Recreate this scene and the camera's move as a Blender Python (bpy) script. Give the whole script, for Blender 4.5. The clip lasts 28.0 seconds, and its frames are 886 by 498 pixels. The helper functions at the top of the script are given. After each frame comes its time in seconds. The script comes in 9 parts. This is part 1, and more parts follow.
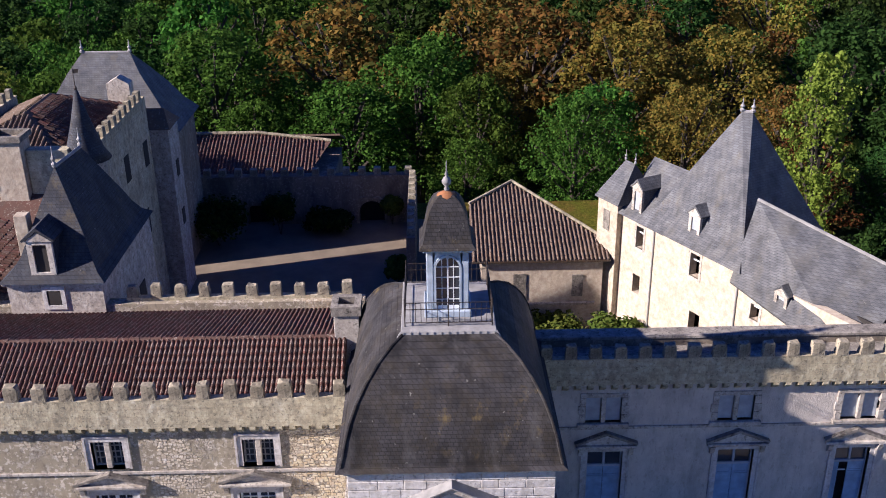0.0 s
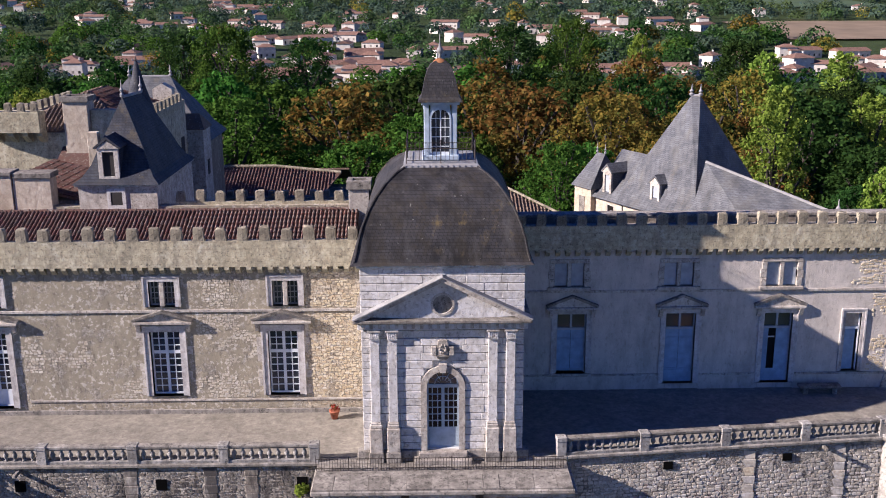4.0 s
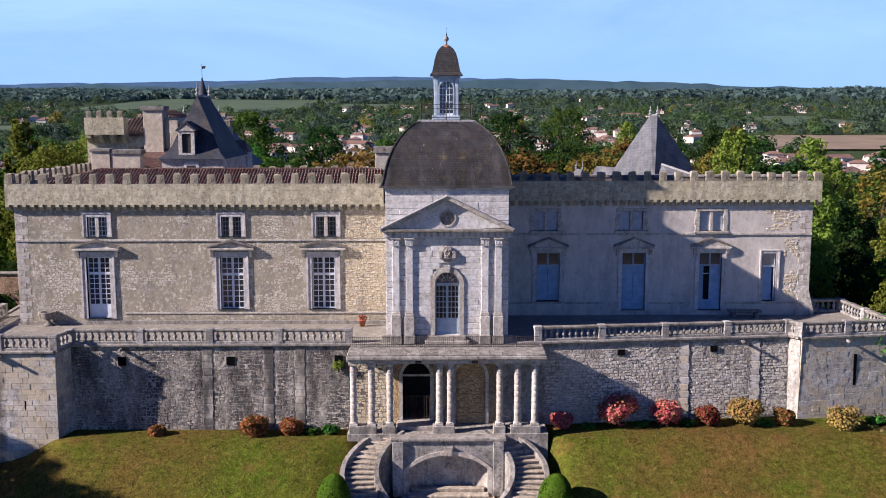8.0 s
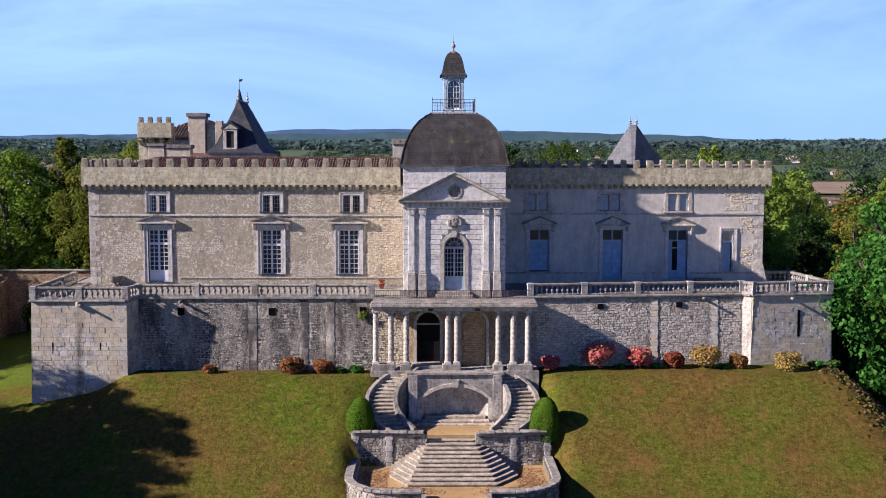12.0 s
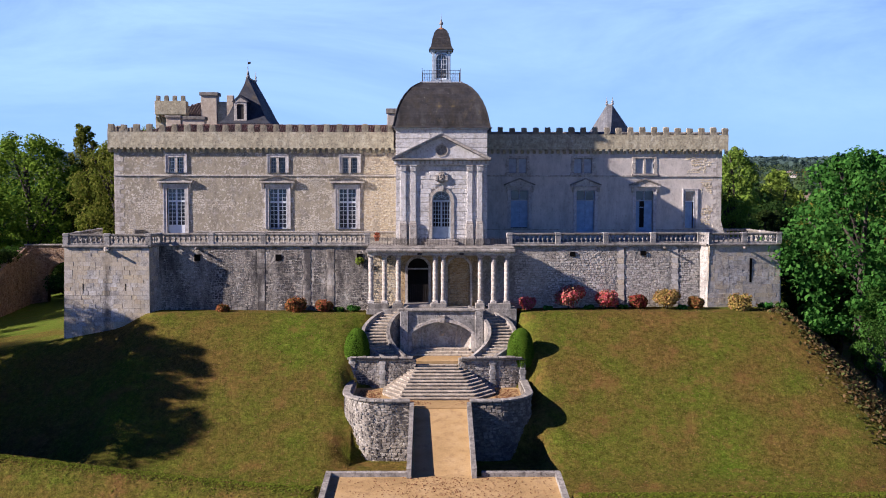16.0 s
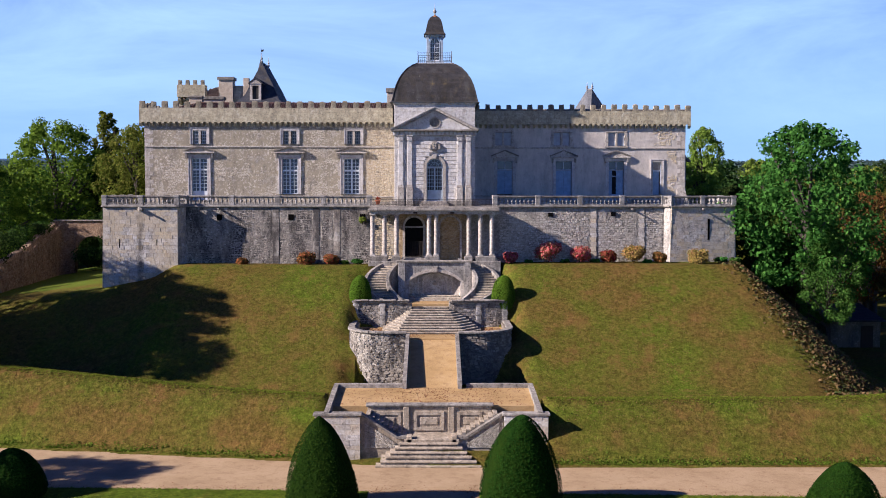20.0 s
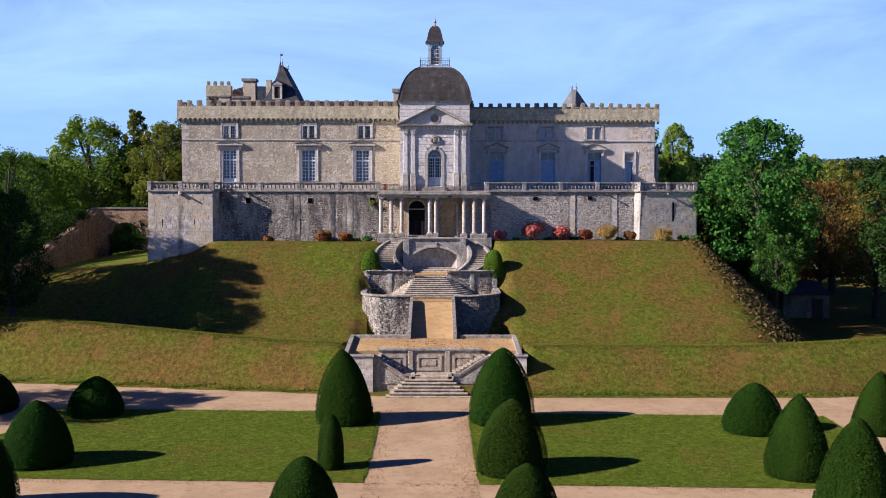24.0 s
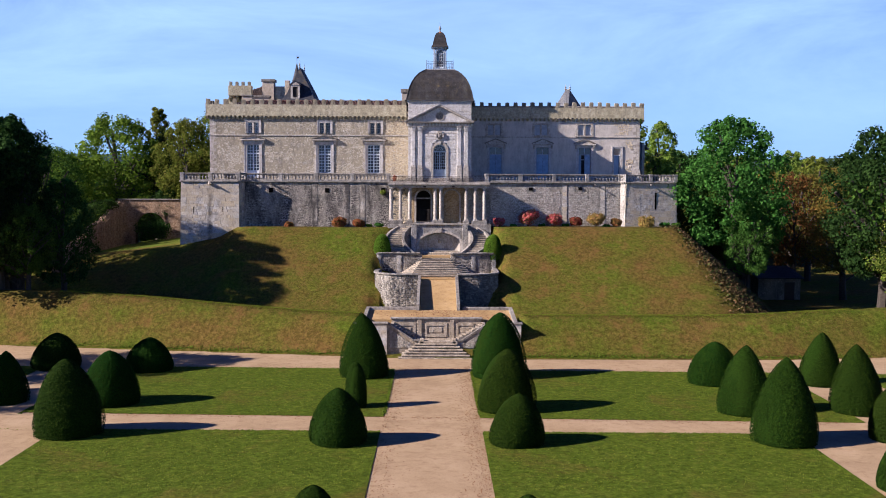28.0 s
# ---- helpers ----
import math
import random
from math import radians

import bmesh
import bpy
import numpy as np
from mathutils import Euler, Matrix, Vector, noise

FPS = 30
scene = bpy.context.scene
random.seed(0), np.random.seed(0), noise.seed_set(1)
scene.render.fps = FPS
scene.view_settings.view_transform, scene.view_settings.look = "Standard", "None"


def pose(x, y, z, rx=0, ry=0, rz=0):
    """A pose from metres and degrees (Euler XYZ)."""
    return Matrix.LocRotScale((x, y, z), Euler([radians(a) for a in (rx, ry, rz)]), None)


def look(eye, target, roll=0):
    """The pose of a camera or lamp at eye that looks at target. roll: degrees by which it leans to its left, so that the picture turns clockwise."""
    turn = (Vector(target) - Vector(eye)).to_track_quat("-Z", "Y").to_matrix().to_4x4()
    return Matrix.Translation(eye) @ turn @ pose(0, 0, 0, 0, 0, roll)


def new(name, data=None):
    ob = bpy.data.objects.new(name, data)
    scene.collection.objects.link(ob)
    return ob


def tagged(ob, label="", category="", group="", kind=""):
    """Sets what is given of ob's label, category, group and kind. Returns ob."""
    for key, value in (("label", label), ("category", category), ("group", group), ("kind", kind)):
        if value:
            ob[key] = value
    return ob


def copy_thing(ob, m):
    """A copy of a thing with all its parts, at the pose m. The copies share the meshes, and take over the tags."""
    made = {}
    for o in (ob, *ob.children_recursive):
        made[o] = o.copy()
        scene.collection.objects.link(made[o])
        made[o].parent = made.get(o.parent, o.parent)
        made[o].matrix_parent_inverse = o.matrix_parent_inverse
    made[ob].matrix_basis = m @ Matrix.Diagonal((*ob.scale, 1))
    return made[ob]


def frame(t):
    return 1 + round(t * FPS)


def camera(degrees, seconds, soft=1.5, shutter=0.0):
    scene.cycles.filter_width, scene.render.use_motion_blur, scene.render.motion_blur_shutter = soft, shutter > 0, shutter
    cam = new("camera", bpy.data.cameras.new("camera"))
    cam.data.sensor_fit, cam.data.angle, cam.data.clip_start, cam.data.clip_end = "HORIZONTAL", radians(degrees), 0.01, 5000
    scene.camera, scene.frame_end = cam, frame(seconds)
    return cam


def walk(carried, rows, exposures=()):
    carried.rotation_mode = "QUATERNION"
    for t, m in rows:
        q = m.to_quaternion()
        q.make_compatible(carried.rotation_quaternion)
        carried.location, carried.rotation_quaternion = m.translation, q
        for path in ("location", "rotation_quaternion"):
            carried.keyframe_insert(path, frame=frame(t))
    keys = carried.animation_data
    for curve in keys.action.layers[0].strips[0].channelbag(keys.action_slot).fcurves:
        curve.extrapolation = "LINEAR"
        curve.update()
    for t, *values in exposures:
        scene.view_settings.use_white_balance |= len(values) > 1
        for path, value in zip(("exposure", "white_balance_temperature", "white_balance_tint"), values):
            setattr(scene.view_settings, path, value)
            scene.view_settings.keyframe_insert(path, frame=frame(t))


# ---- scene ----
cam = camera(48.4, 28.0, soft=1.0)
# seconds, eye in metres, yaw, pitch, roll
ROWS = [
    (0, -0.509, -30.194, 27.355, -0.989, -24.096, 0.598),
    (0.5, -0.539, -31.436, 26.413, -1.010, -22.921, 0.536),
    (1, -0.572, -32.806, 25.321, -1.042, -21.683, 0.486),
    (1.5, -0.568, -34.190, 24.323, -1.019, -20.540, 0.427),
    (2, -0.556, -35.766, 23.203, -1.004, -19.268, 0.389),
    (2.5, -0.539, -37.274, 22.128, -0.959, -18.133, 0.352),
    (3, -0.561, -38.977, 20.956, -0.938, -16.960, 0.306),
    (3.5, -0.542, -40.632, 19.947, -0.911, -15.933, 0.281),
    (5.5, -0.372, -47.941, 16.639, -0.707, -11.585, 0.218),
    (6, -0.413, -49.878, 15.719, -0.668, -10.272, 0.167),
    (6.5, -0.480, -51.636, 14.887, -0.651, -9.497, 0.126),
    (7, -0.574, -53.572, 13.990, -0.638, -8.798, 0.056),
    (7.5, -0.653, -55.322, 13.166, -0.618, -8.337, 0.047),
    (8, -0.794, -57.209, 12.363, -0.622, -7.882, 0.038),
    (8.5, -0.870, -58.833, 11.683, -0.590, -7.494, 0.009),
    (9, -1.000, -60.511, 11.144, -0.613, -7.142, 0.001),
    (9.5, -1.083, -61.934, 10.659, -0.599, -6.765, -0.027),
    (10, -1.211, -63.369, 10.169, -0.630, -6.382, -0.045),
    (10.5, -1.309, -64.592, 9.742, -0.654, -5.994, -0.043),
    (11, -1.375, -65.843, 9.301, -0.652, -5.518, -0.070),
    (11.5, -1.427, -66.951, 8.887, -0.643, -5.114, -0.088),
    (12, -1.490, -68.111, 8.433, -0.676, -4.841, -0.085),
    (12.5, -1.418, -69.103, 8.124, -0.642, -4.780, -0.092),
    (14.5, -1.019, -72.984, 6.146, -0.577, -4.059, -0.083),
    (15, -0.914, -74.012, 5.506, -0.597, -3.874, -0.101),
    (15.5, -0.790, -74.981, 4.951, -0.605, -3.797, -0.099),
    (16, -0.664, -76.068, 4.327, -0.622, -3.749, -0.098),
    (16.5, -0.587, -77.086, 3.745, -0.628, -3.701, -0.088),
    (17, -0.498, -78.223, 3.103, -0.642, -3.661, -0.107),
    (17.5, -0.491, -79.298, 2.647, -0.683, -3.641, -0.098),
    (18, -0.396, -80.551, 2.233, -0.662, -3.572, -0.099),
    (18.5, -0.288, -81.734, 1.989, -0.618, -3.533, -0.100),
    (19, -0.261, -83.068, 1.703, -0.641, -3.495, -0.073),
    (19.5, -0.171, -84.350, 1.468, -0.602, -3.429, -0.086),
    (20, -0.078, -85.801, 1.259, -0.539, -3.416, -0.079),
    (20.5, -0.023, -87.157, 1.059, -0.535, -3.346, -0.064),
    (21, 0.068, -88.682, 0.937, -0.508, -3.319, -0.070),
    (21.5, 0.111, -90.156, 0.892, -0.520, -3.376, -0.066),
    (23.5, 0.167, -96.637, 0.185, -0.426, -3.396, -0.073),
    (24, 0.129, -98.315, 0.130, -0.402, -3.472, -0.085),
    (24.5, 0.051, -99.802, 0.066, -0.392, -3.519, -0.088),
    (25, -0.001, -101.338, 0.036, -0.358, -3.547, -0.103),
    (25.5, -0.038, -102.696, -0.005, -0.331, -3.582, -0.119),
    (26, -0.114, -104.063, -0.083, -0.334, -3.593, -0.127),
    (26.5, -0.095, -105.205, -0.192, -0.289, -3.615, -0.146),
    (27, -0.206, -106.344, -0.359, -0.327, -3.594, -0.156),
    (27.5, -0.238, -107.297, -0.528, -0.332, -3.587, -0.188),
    (28, -0.358, -108.192, -0.676, -0.396, -3.546, -0.212),
]
walk(cam, [(t, pose(x, y, z, 90 + pitch, roll, yaw)) for t, x, y, z, yaw, pitch, roll in ROWS], [(0.0, 0.0, 5200, 27), (28.0, 0.0, 5200, 27)])
# ---- sky, sun, exposure ----
SUN_TO = Vector((-3.6, -1.0, 1.95)).normalized()
world = bpy.data.worlds.new("sky")
scene.world = world
world.use_nodes = True
wn = world.node_tree.nodes
wl = world.node_tree.links
sky = wn.new("ShaderNodeTexSky")
sky.sky_type = "NISHITA"
sky.sun_disc = False
sky.sun_elevation = math.asin(SUN_TO.z)
sky.sun_rotation = math.atan2(SUN_TO.x, SUN_TO.y)
sky.altitude = 300
sky.air_density = 1.0
sky.dust_density = 0.02
sky.ozone_density = 3.0
wn["Background"].inputs["Strength"].default_value = 0.050
# thin high cirrus drawn out sideways, paler haze towards the horizon
wco = wn.new("ShaderNodeTexCoord")
wmp = wn.new("ShaderNodeMapping")
wmp.inputs["Scale"].default_value = (1.2, 1.2, 5.0)
wno = wn.new("ShaderNodeTexNoise")
wno.inputs["Scale"].default_value = 1.7
wno.inputs["Detail"].default_value = 7
wno.inputs["Roughness"].default_value = 0.62
wno.inputs["Distortion"].default_value = 0.6
wrm = wn.new("ShaderNodeValToRGB")
wrm.color_ramp.elements[0].position, wrm.color_ramp.elements[0].color = 0.32, (0.42, 0.42, 0.42, 1)
wrm.color_ramp.elements[1].position, wrm.color_ramp.elements[1].color = 0.66, (0.92, 0.92, 0.92, 1)
wmx = wn.new("ShaderNodeMix")
wmx.data_type = "RGBA"
wmx.inputs[7].default_value = (12.2, 17.2, 20.0, 1)
wl.new(wco.outputs["Generated"], wmp.inputs["Vector"])
wl.new(wmp.outputs[0], wno.inputs["Vector"])
wl.new(wno.outputs["Fac"], wrm.inputs[0])
wsz = wn.new("ShaderNodeSeparateXYZ")
wlo = wn.new("ShaderNodeMapRange")
wlo.interpolation_type = "SMOOTHSTEP"
wlo.inputs["From Min"].default_value, wlo.inputs["From Max"].default_value = 0.15, 0.28
wlo.inputs["To Min"].default_value, wlo.inputs["To Max"].default_value = 1.0, 0.04
wml = wn.new("ShaderNodeMath")
wml.operation = "MULTIPLY"
wl.new(wco.outputs["Generated"], wsz.inputs[0])
wl.new(wsz.outputs["Z"], wlo.inputs["Value"])
wl.new(wrm.outputs[0], wml.inputs[0])
wl.new(wlo.outputs[0], wml.inputs[1])
wup = wn.new("ShaderNodeMapRange")
wup.inputs["From Min"].default_value, wup.inputs["From Max"].default_value = 0.0, 0.18
wup.inputs["To Min"].default_value, wup.inputs["To Max"].default_value = 0.92, 0.0
whz = wn.new("ShaderNodeMix")
whz.data_type = "RGBA"
whz.inputs[7].default_value = (8.7, 13.3, 17.5, 1)
wl.new(wsz.outputs["Z"], wup.inputs["Value"])
wl.new(wml.outputs[0], wmx.inputs[0])
wl.new(wup.outputs[0], whz.inputs[0])
wl.new(wmx.outputs[2], whz.inputs[6])
whs = wn.new("ShaderNodeHueSaturation")
whs.inputs["Saturation"].default_value = 2.9
whs.inputs["Hue"].default_value = 0.512
wl.new(sky.outputs[0], whs.inputs["Color"])
wdp = wn.new("ShaderNodeMix")
wdp.data_type, wdp.blend_type = "RGBA", "MULTIPLY"
wdp.inputs[0].default_value = 1.0
wdp.inputs[7].default_value = (0.5, 0.85, 1.45, 1)
wl.new(whs.outputs[0], wdp.inputs[6])
wl.new(wdp.outputs[2], wmx.inputs[6])
wl.new(whz.outputs[2], wn["Background"].inputs["Color"])
sun = new("sun", bpy.data.lights.new("sun", "SUN"))
sun.data.energy = 12.2
sun.data.angle = radians(0.6)
sun.data.color = (1.0, 0.81, 0.545)
sun.matrix_world = look(SUN_TO * 200, (0, 0, 0))
scene.view_settings.exposure = -0.04


# ---- materials ----
LIME = (0.84, 0.85, 0.875)


class Nodes:
    """A small builder for node materials."""

    def __init__(self, name, rough=0.85, metal=0.0, spec=0.3):
        self.m = bpy.data.materials.new(name)
        self.m.use_nodes = True
        self.t = self.m.node_tree
        self.b = self.t.nodes["Principled BSDF"]
        self.b.inputs["Roughness"].default_value = rough
        self.b.inputs["Metallic"].default_value = metal
        self.b.inputs["Specular IOR Level"].default_value = spec
        self.co = self.t.nodes.new("ShaderNodeTexCoord").outputs["Object"]

    def link(self, a, b):
        self.t.links.new(a, b)

    def scaled(self, sx=1, sy=1, sz=1, rot=(0, 0, 0)):
        n = self.t.nodes.new("ShaderNodeMapping")
        n.inputs["Scale"].default_value = (sx, sy, sz)
        n.inputs["Rotation"].default_value = rot
        self.link(self.co, n.inputs["Vector"])
        return n.outputs[0]

    def noise(self, scale, detail=4, rough=0.55, co=None, distort=0.0):
        n = self.t.nodes.new("ShaderNodeTexNoise")
        n.inputs["Scale"].default_value = scale
        n.inputs["Detail"].default_value = detail
        n.inputs["Roughness"].default_value = rough
        n.inputs["Distortion"].default_value = distort
        self.link(co or self.co, n.inputs["Vector"])
        return n.outputs["Fac"]

    def voronoi(self, scale, co=None, feature="F1", out="Distance"):
        n = self.t.nodes.new("ShaderNodeTexVoronoi")
        n.feature = feature
        n.inputs["Scale"].default_value = scale
        self.link(co or self.co, n.inputs["Vector"])
        return n.outputs[out]

    def ramp(self, fac, stops):
        n = self.t.nodes.new("ShaderNodeValToRGB")
        e = n.color_ramp.elements
        while len(e) < len(stops):
            e.new(0.5)
        for s, (p, c) in zip(e, stops):
            s.position = p
            s.color = (*c, 1) if len(c) == 3 else c
        self.link(fac, n.inputs[0])
        return n.outputs[0]

    def step(self, fac, lo, hi):
        return self.ramp(fac, [(lo, (0, 0, 0)), (hi, (1, 1, 1))])

    def mix(self, fac, a, b, mode="MIX"):
        n = self.t.nodes.new("ShaderNodeMix")
        n.data_type = "RGBA"
        n.blend_type = mode
        for k, v in ((0, fac), (6, a), (7, b)):
            if isinstance(v, (int, float)):
                n.inputs[k].default_value = v
            elif isinstance(v, tuple):
                n.inputs[k].default_value = (*v, 1)
            else:
                self.link(v, n.inputs[k])
        return n.outputs[2]

    def math(self, op, a, b=0.0):
        n = self.t.nodes.new("ShaderNodeMath")
        n.operation = op
        for k, v in ((0, a), (1, b)):
            if isinstance(v, (int, float)):
                n.inputs[k].default_value = v
            else:
                self.link(v, n.inputs[k])
        return n.outputs[0]

    def random(self):
        return self.t.nodes.new("ShaderNodeObjectInfo").outputs["Random"]

    def island(self):
        return self.t.nodes.new("ShaderNodeNewGeometry").outputs["Random Per Island"]

    def brick(self, w, h, mortar=0.012, co=None, offset=0.5):
        n = self.t.nodes.new("ShaderNodeTexBrick")
        n.offset = offset
        n.inputs["Color1"].default_value = (1, 1, 1, 1)
        n.inputs["Color2"].default_value = (0.55, 0.55, 0.55, 1)
        n.inputs["Mortar"].default_value = (0, 0, 0, 1)
        n.inputs["Scale"].default_value = 1.0
        n.inputs["Mortar Size"].default_value = mortar
        n.inputs["Brick Width"].default_value = w
        n.inputs["Row Height"].default_value = h
        self.link(co or self.co, n.inputs["Vector"])
        return n.outputs["Color"], n.outputs["Fac"]

    def bump(self, h, strength=0.4, dist=0.02, prior=None):
        n = self.t.nodes.new("ShaderNodeBump")
        n.inputs["Strength"].default_value = strength
        n.inputs["Distance"].default_value = dist
        self.link(h, n.inputs["Height"])
        if prior is not None:
            self.link(prior, n.inputs["Normal"])
        self.link(n.outputs[0], self.b.inputs["Normal"])
        return n.outputs[0]

    def color(self, c, tint=(0.85, 0.85, 0.85)):
        c = self.mix(1.0, c, tint, "MULTIPLY")
        self.link(c, self.b.inputs["Base Color"])
        return self


def xz(n):
    """Wall coordinates: along x and up."""
    return n.scaled(1, 1, 1, (radians(-90), 0, 0))


def stone(name, lo, mid, hi, stain=(0.08, 0.08, 0.075), stained=0.5, block=None, fine=8.0, worn=1.0):
    n = Nodes(name, 0.9, 0, 0.2)
    c = n.ramp(n.noise(0.9, 6, 0.6), [(0.3, lo), (0.5, mid), (0.7, hi)])
    g = n.noise(fine, 3, 0.6)
    c = n.mix(0.15 + 0.5 * worn, c, n.ramp(g, [(0.25, (0.22, 0.22, 0.22)), (0.75, (0.88, 0.88, 0.88))]), "OVERLAY")
    c = n.mix(0.5, c, n.ramp(n.noise(3.2, 4, 0.65), [(0.35, (0.16, 0.15, 0.14)), (0.65, (0.82, 0.82, 0.82))]), "OVERLAY")
    c = n.mix(0.4, c, n.ramp(n.random(), [(0, tuple(0.8 * v for v in lo)), (0.3, hi), (0.6, lo), (1, tuple(1.08 * v for v in hi))]))
    if block:
        bc, bf = n.brick(*block, co=xz(n))
        c = n.mix(0.16, c, bc, "MULTIPLY")
    s = n.math("MULTIPLY", n.step(n.noise(2.2, 8, 0.7, n.scaled(1, 1, 0.35)), 0.55 - 0.12 * stained, 0.78), stained)
    c = n.mix(s, c, stain)
    pit = n.step(n.noise(7.0, 4, 0.66), 0.57, 0.64)
    c = n.mix(n.math("MULTIPLY", pit, (0.3 + 0.4 * stained) * worn), c, tuple(0.7 * v for v in stain))
    pale = n.step(n.noise(5.0, 5, 0.7, n.scaled(1.1, 0.9, 1.3)), 0.58, 0.66)
    c = n.mix(n.math("MULTIPLY", pale, 0.35 * worn), c, tuple(min(0.75, 1.15 * v) for v in hi))
    n.color(c, LIME)
    b = n.bump(g, 0.6, 0.02)
    n.bump(n.noise(3.0, 5, 0.6), 0.45, 0.06, b)
    return n.m


LIMESTONE = stone("limestone", (0.36, 0.32, 0.26), (0.48, 0.44, 0.37), (0.58, 0.545, 0.475), (0.10, 0.09, 0.08), 0.65)
ASHLAR = stone("grey_ashlar", (0.50, 0.48, 0.435), (0.60, 0.58, 0.53), (0.68, 0.66, 0.615), (0.15, 0.15, 0.15), 0.4)
DRESSED = stone("dressed_stone", (0.43, 0.405, 0.37), (0.53, 0.505, 0.465), (0.62, 0.595, 0.555), (0.16, 0.15, 0.14), 0.45, worn=0.6)
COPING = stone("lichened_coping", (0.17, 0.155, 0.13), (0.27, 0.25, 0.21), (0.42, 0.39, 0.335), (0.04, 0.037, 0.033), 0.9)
PARAPET = stone("parapet_stone", (0.375, 0.335, 0.21), (0.505, 0.455, 0.30), (0.585, 0.535, 0.39), (0.09, 0.085, 0.07), 0.7, (0.9, 0.33, 0.012))
PARAPET_TOP = stone("merlon_stone", (0.23, 0.20, 0.14), (0.355, 0.315, 0.22), (0.485, 0.44, 0.32), (0.035, 0.033, 0.03), 1.0)
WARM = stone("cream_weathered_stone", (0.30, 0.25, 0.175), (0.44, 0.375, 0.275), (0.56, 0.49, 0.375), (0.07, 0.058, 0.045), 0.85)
STEP = stone("step_stone", (0.26, 0.235, 0.195), (0.37, 0.335, 0.285), (0.48, 0.44, 0.38), (0.08, 0.075, 0.065), 0.75)
BALUSTONE = stone("grey_baluster_stone", (0.23, 0.22, 0.195), (0.35, 0.335, 0.30), (0.50, 0.48, 0.43), (0.035, 0.035, 0.033), 1.0)
PAVING = stone("terrace_paving", (0.165, 0.15, 0.12), (0.235, 0.215, 0.175), (0.31, 0.285, 0.23), (0.08, 0.078, 0.07), 0.5, worn=0.5)


def rubble(name, mortar, a, b, c, size=3.4, plaster=None, cover=0.5, dark=0.4, gold=None, sharp=0.45, spots=1.0):
    n = Nodes(name, 0.95, 0, 0.15)
    warp = n.t.nodes.new("ShaderNodeTexNoise")
    warp.inputs["Scale"].default_value = 2.5
    n.link(n.co, warp.inputs["Vector"])
    add = n.mix(0.12, n.co, warp.outputs["Color"])
    co = n.t.nodes.new("ShaderNodeMapping")
    co.inputs["Scale"].default_value = (1, 1, 1.5)
    n.link(add, co.inputs["Vector"])
    e = n.voronoi(size, co.outputs[0], "DISTANCE_TO_EDGE")
    cell = n.t.nodes.new("ShaderNodeTexVoronoi")
    cell.inputs["Scale"].default_value = size
    n.link(co.outputs[0], cell.inputs["Vector"])
    sep = n.t.nodes.new("ShaderNodeSeparateColor")
    n.link(cell.outputs["Color"], sep.inputs[0])
    st = n.ramp(sep.outputs[0], [(0.0, a), (0.5, b), (1.0, c)])
    if gold:
        sx = n.t.nodes.new("ShaderNodeSeparateXYZ")
        n.link(n.co, sx.inputs[0])
        where = n.step(n.math("ADD", n.math("MULTIPLY", sx.outputs[0], 0.1), n.math("MULTIPLY", n.noise(0.5, 3), 0.35)), gold[0], gold[1])
        st = n.mix(where, st, n.ramp(sep.outputs[1], [(0, (0.46, 0.38, 0.25)), (0.5, (0.55, 0.47, 0.33)), (1, (0.60, 0.53, 0.40))]))
    joint = n.step(e, 0.0, 0.09)
    col = n.mix(n.math("ADD", n.math("MULTIPLY", joint, sharp), 1.0 - sharp), mortar, st)
    col = n.mix(0.5, col, n.ramp(n.noise(6.5, 6, 0.7), [(0.3, (0.25, 0.25, 0.25)), (0.7, (0.8, 0.8, 0.8))]), "OVERLAY")
    g = n.noise(18, 5, 0.65)
    h = n.math("ADD", n.math("MULTIPLY", n.step(e, 0.0, 0.16), 1.0), n.math("MULTIPLY", g, 0.25))
    if plaster:
        p = n.step(n.noise(0.7, 12, 0.8), 0.5 - cover * 0.25, 0.53 - cover * 0.25)
        if gold:
            p = n.mix(where, p, (0.0, 0.0, 0.0))
        pc = n.ramp(n.noise(1.3, 6, 0.6), [(0.3, tuple(v * 0.86 for v in plaster)), (0.7, tuple(v * 1.1 for v in plaster))])
        col = n.mix(p, col, pc)
        h = n.mix(p, h, n.mix(0.5, (0.95, 0.95, 0.95), g))
    col = n.mix(n.math("MULTIPLY", n.math("MULTIPLY", n.step(n.noise(5.0, 4, 0.62), 0.54, 0.575), n.step(n.noise(0.75, 5, 0.6), 0.40, 0.56)), 0.9 * spots), col, tuple(min(0.72, v * 1.12) for v in c))
    col = n.mix(n.math("MULTIPLY", n.step(n.noise(4.2, 4, 0.65, n.scaled(1.3, 1.3, 0.7)), 0.56, 0.63), 0.5 * spots), col, (0.17, 0.145, 0.115))
    sm = n.math("MULTIPLY", n.step(n.noise(0.8, 9, 0.75, n.scaled(1.1, 1.1, 0.4)), 0.44, 0.62), dark)
    col = n.mix(sm, col, (0.06, 0.057, 0.055))
    n.color(col, LIME)
    n.bump(h, 0.8, 0.06)
    return n.m


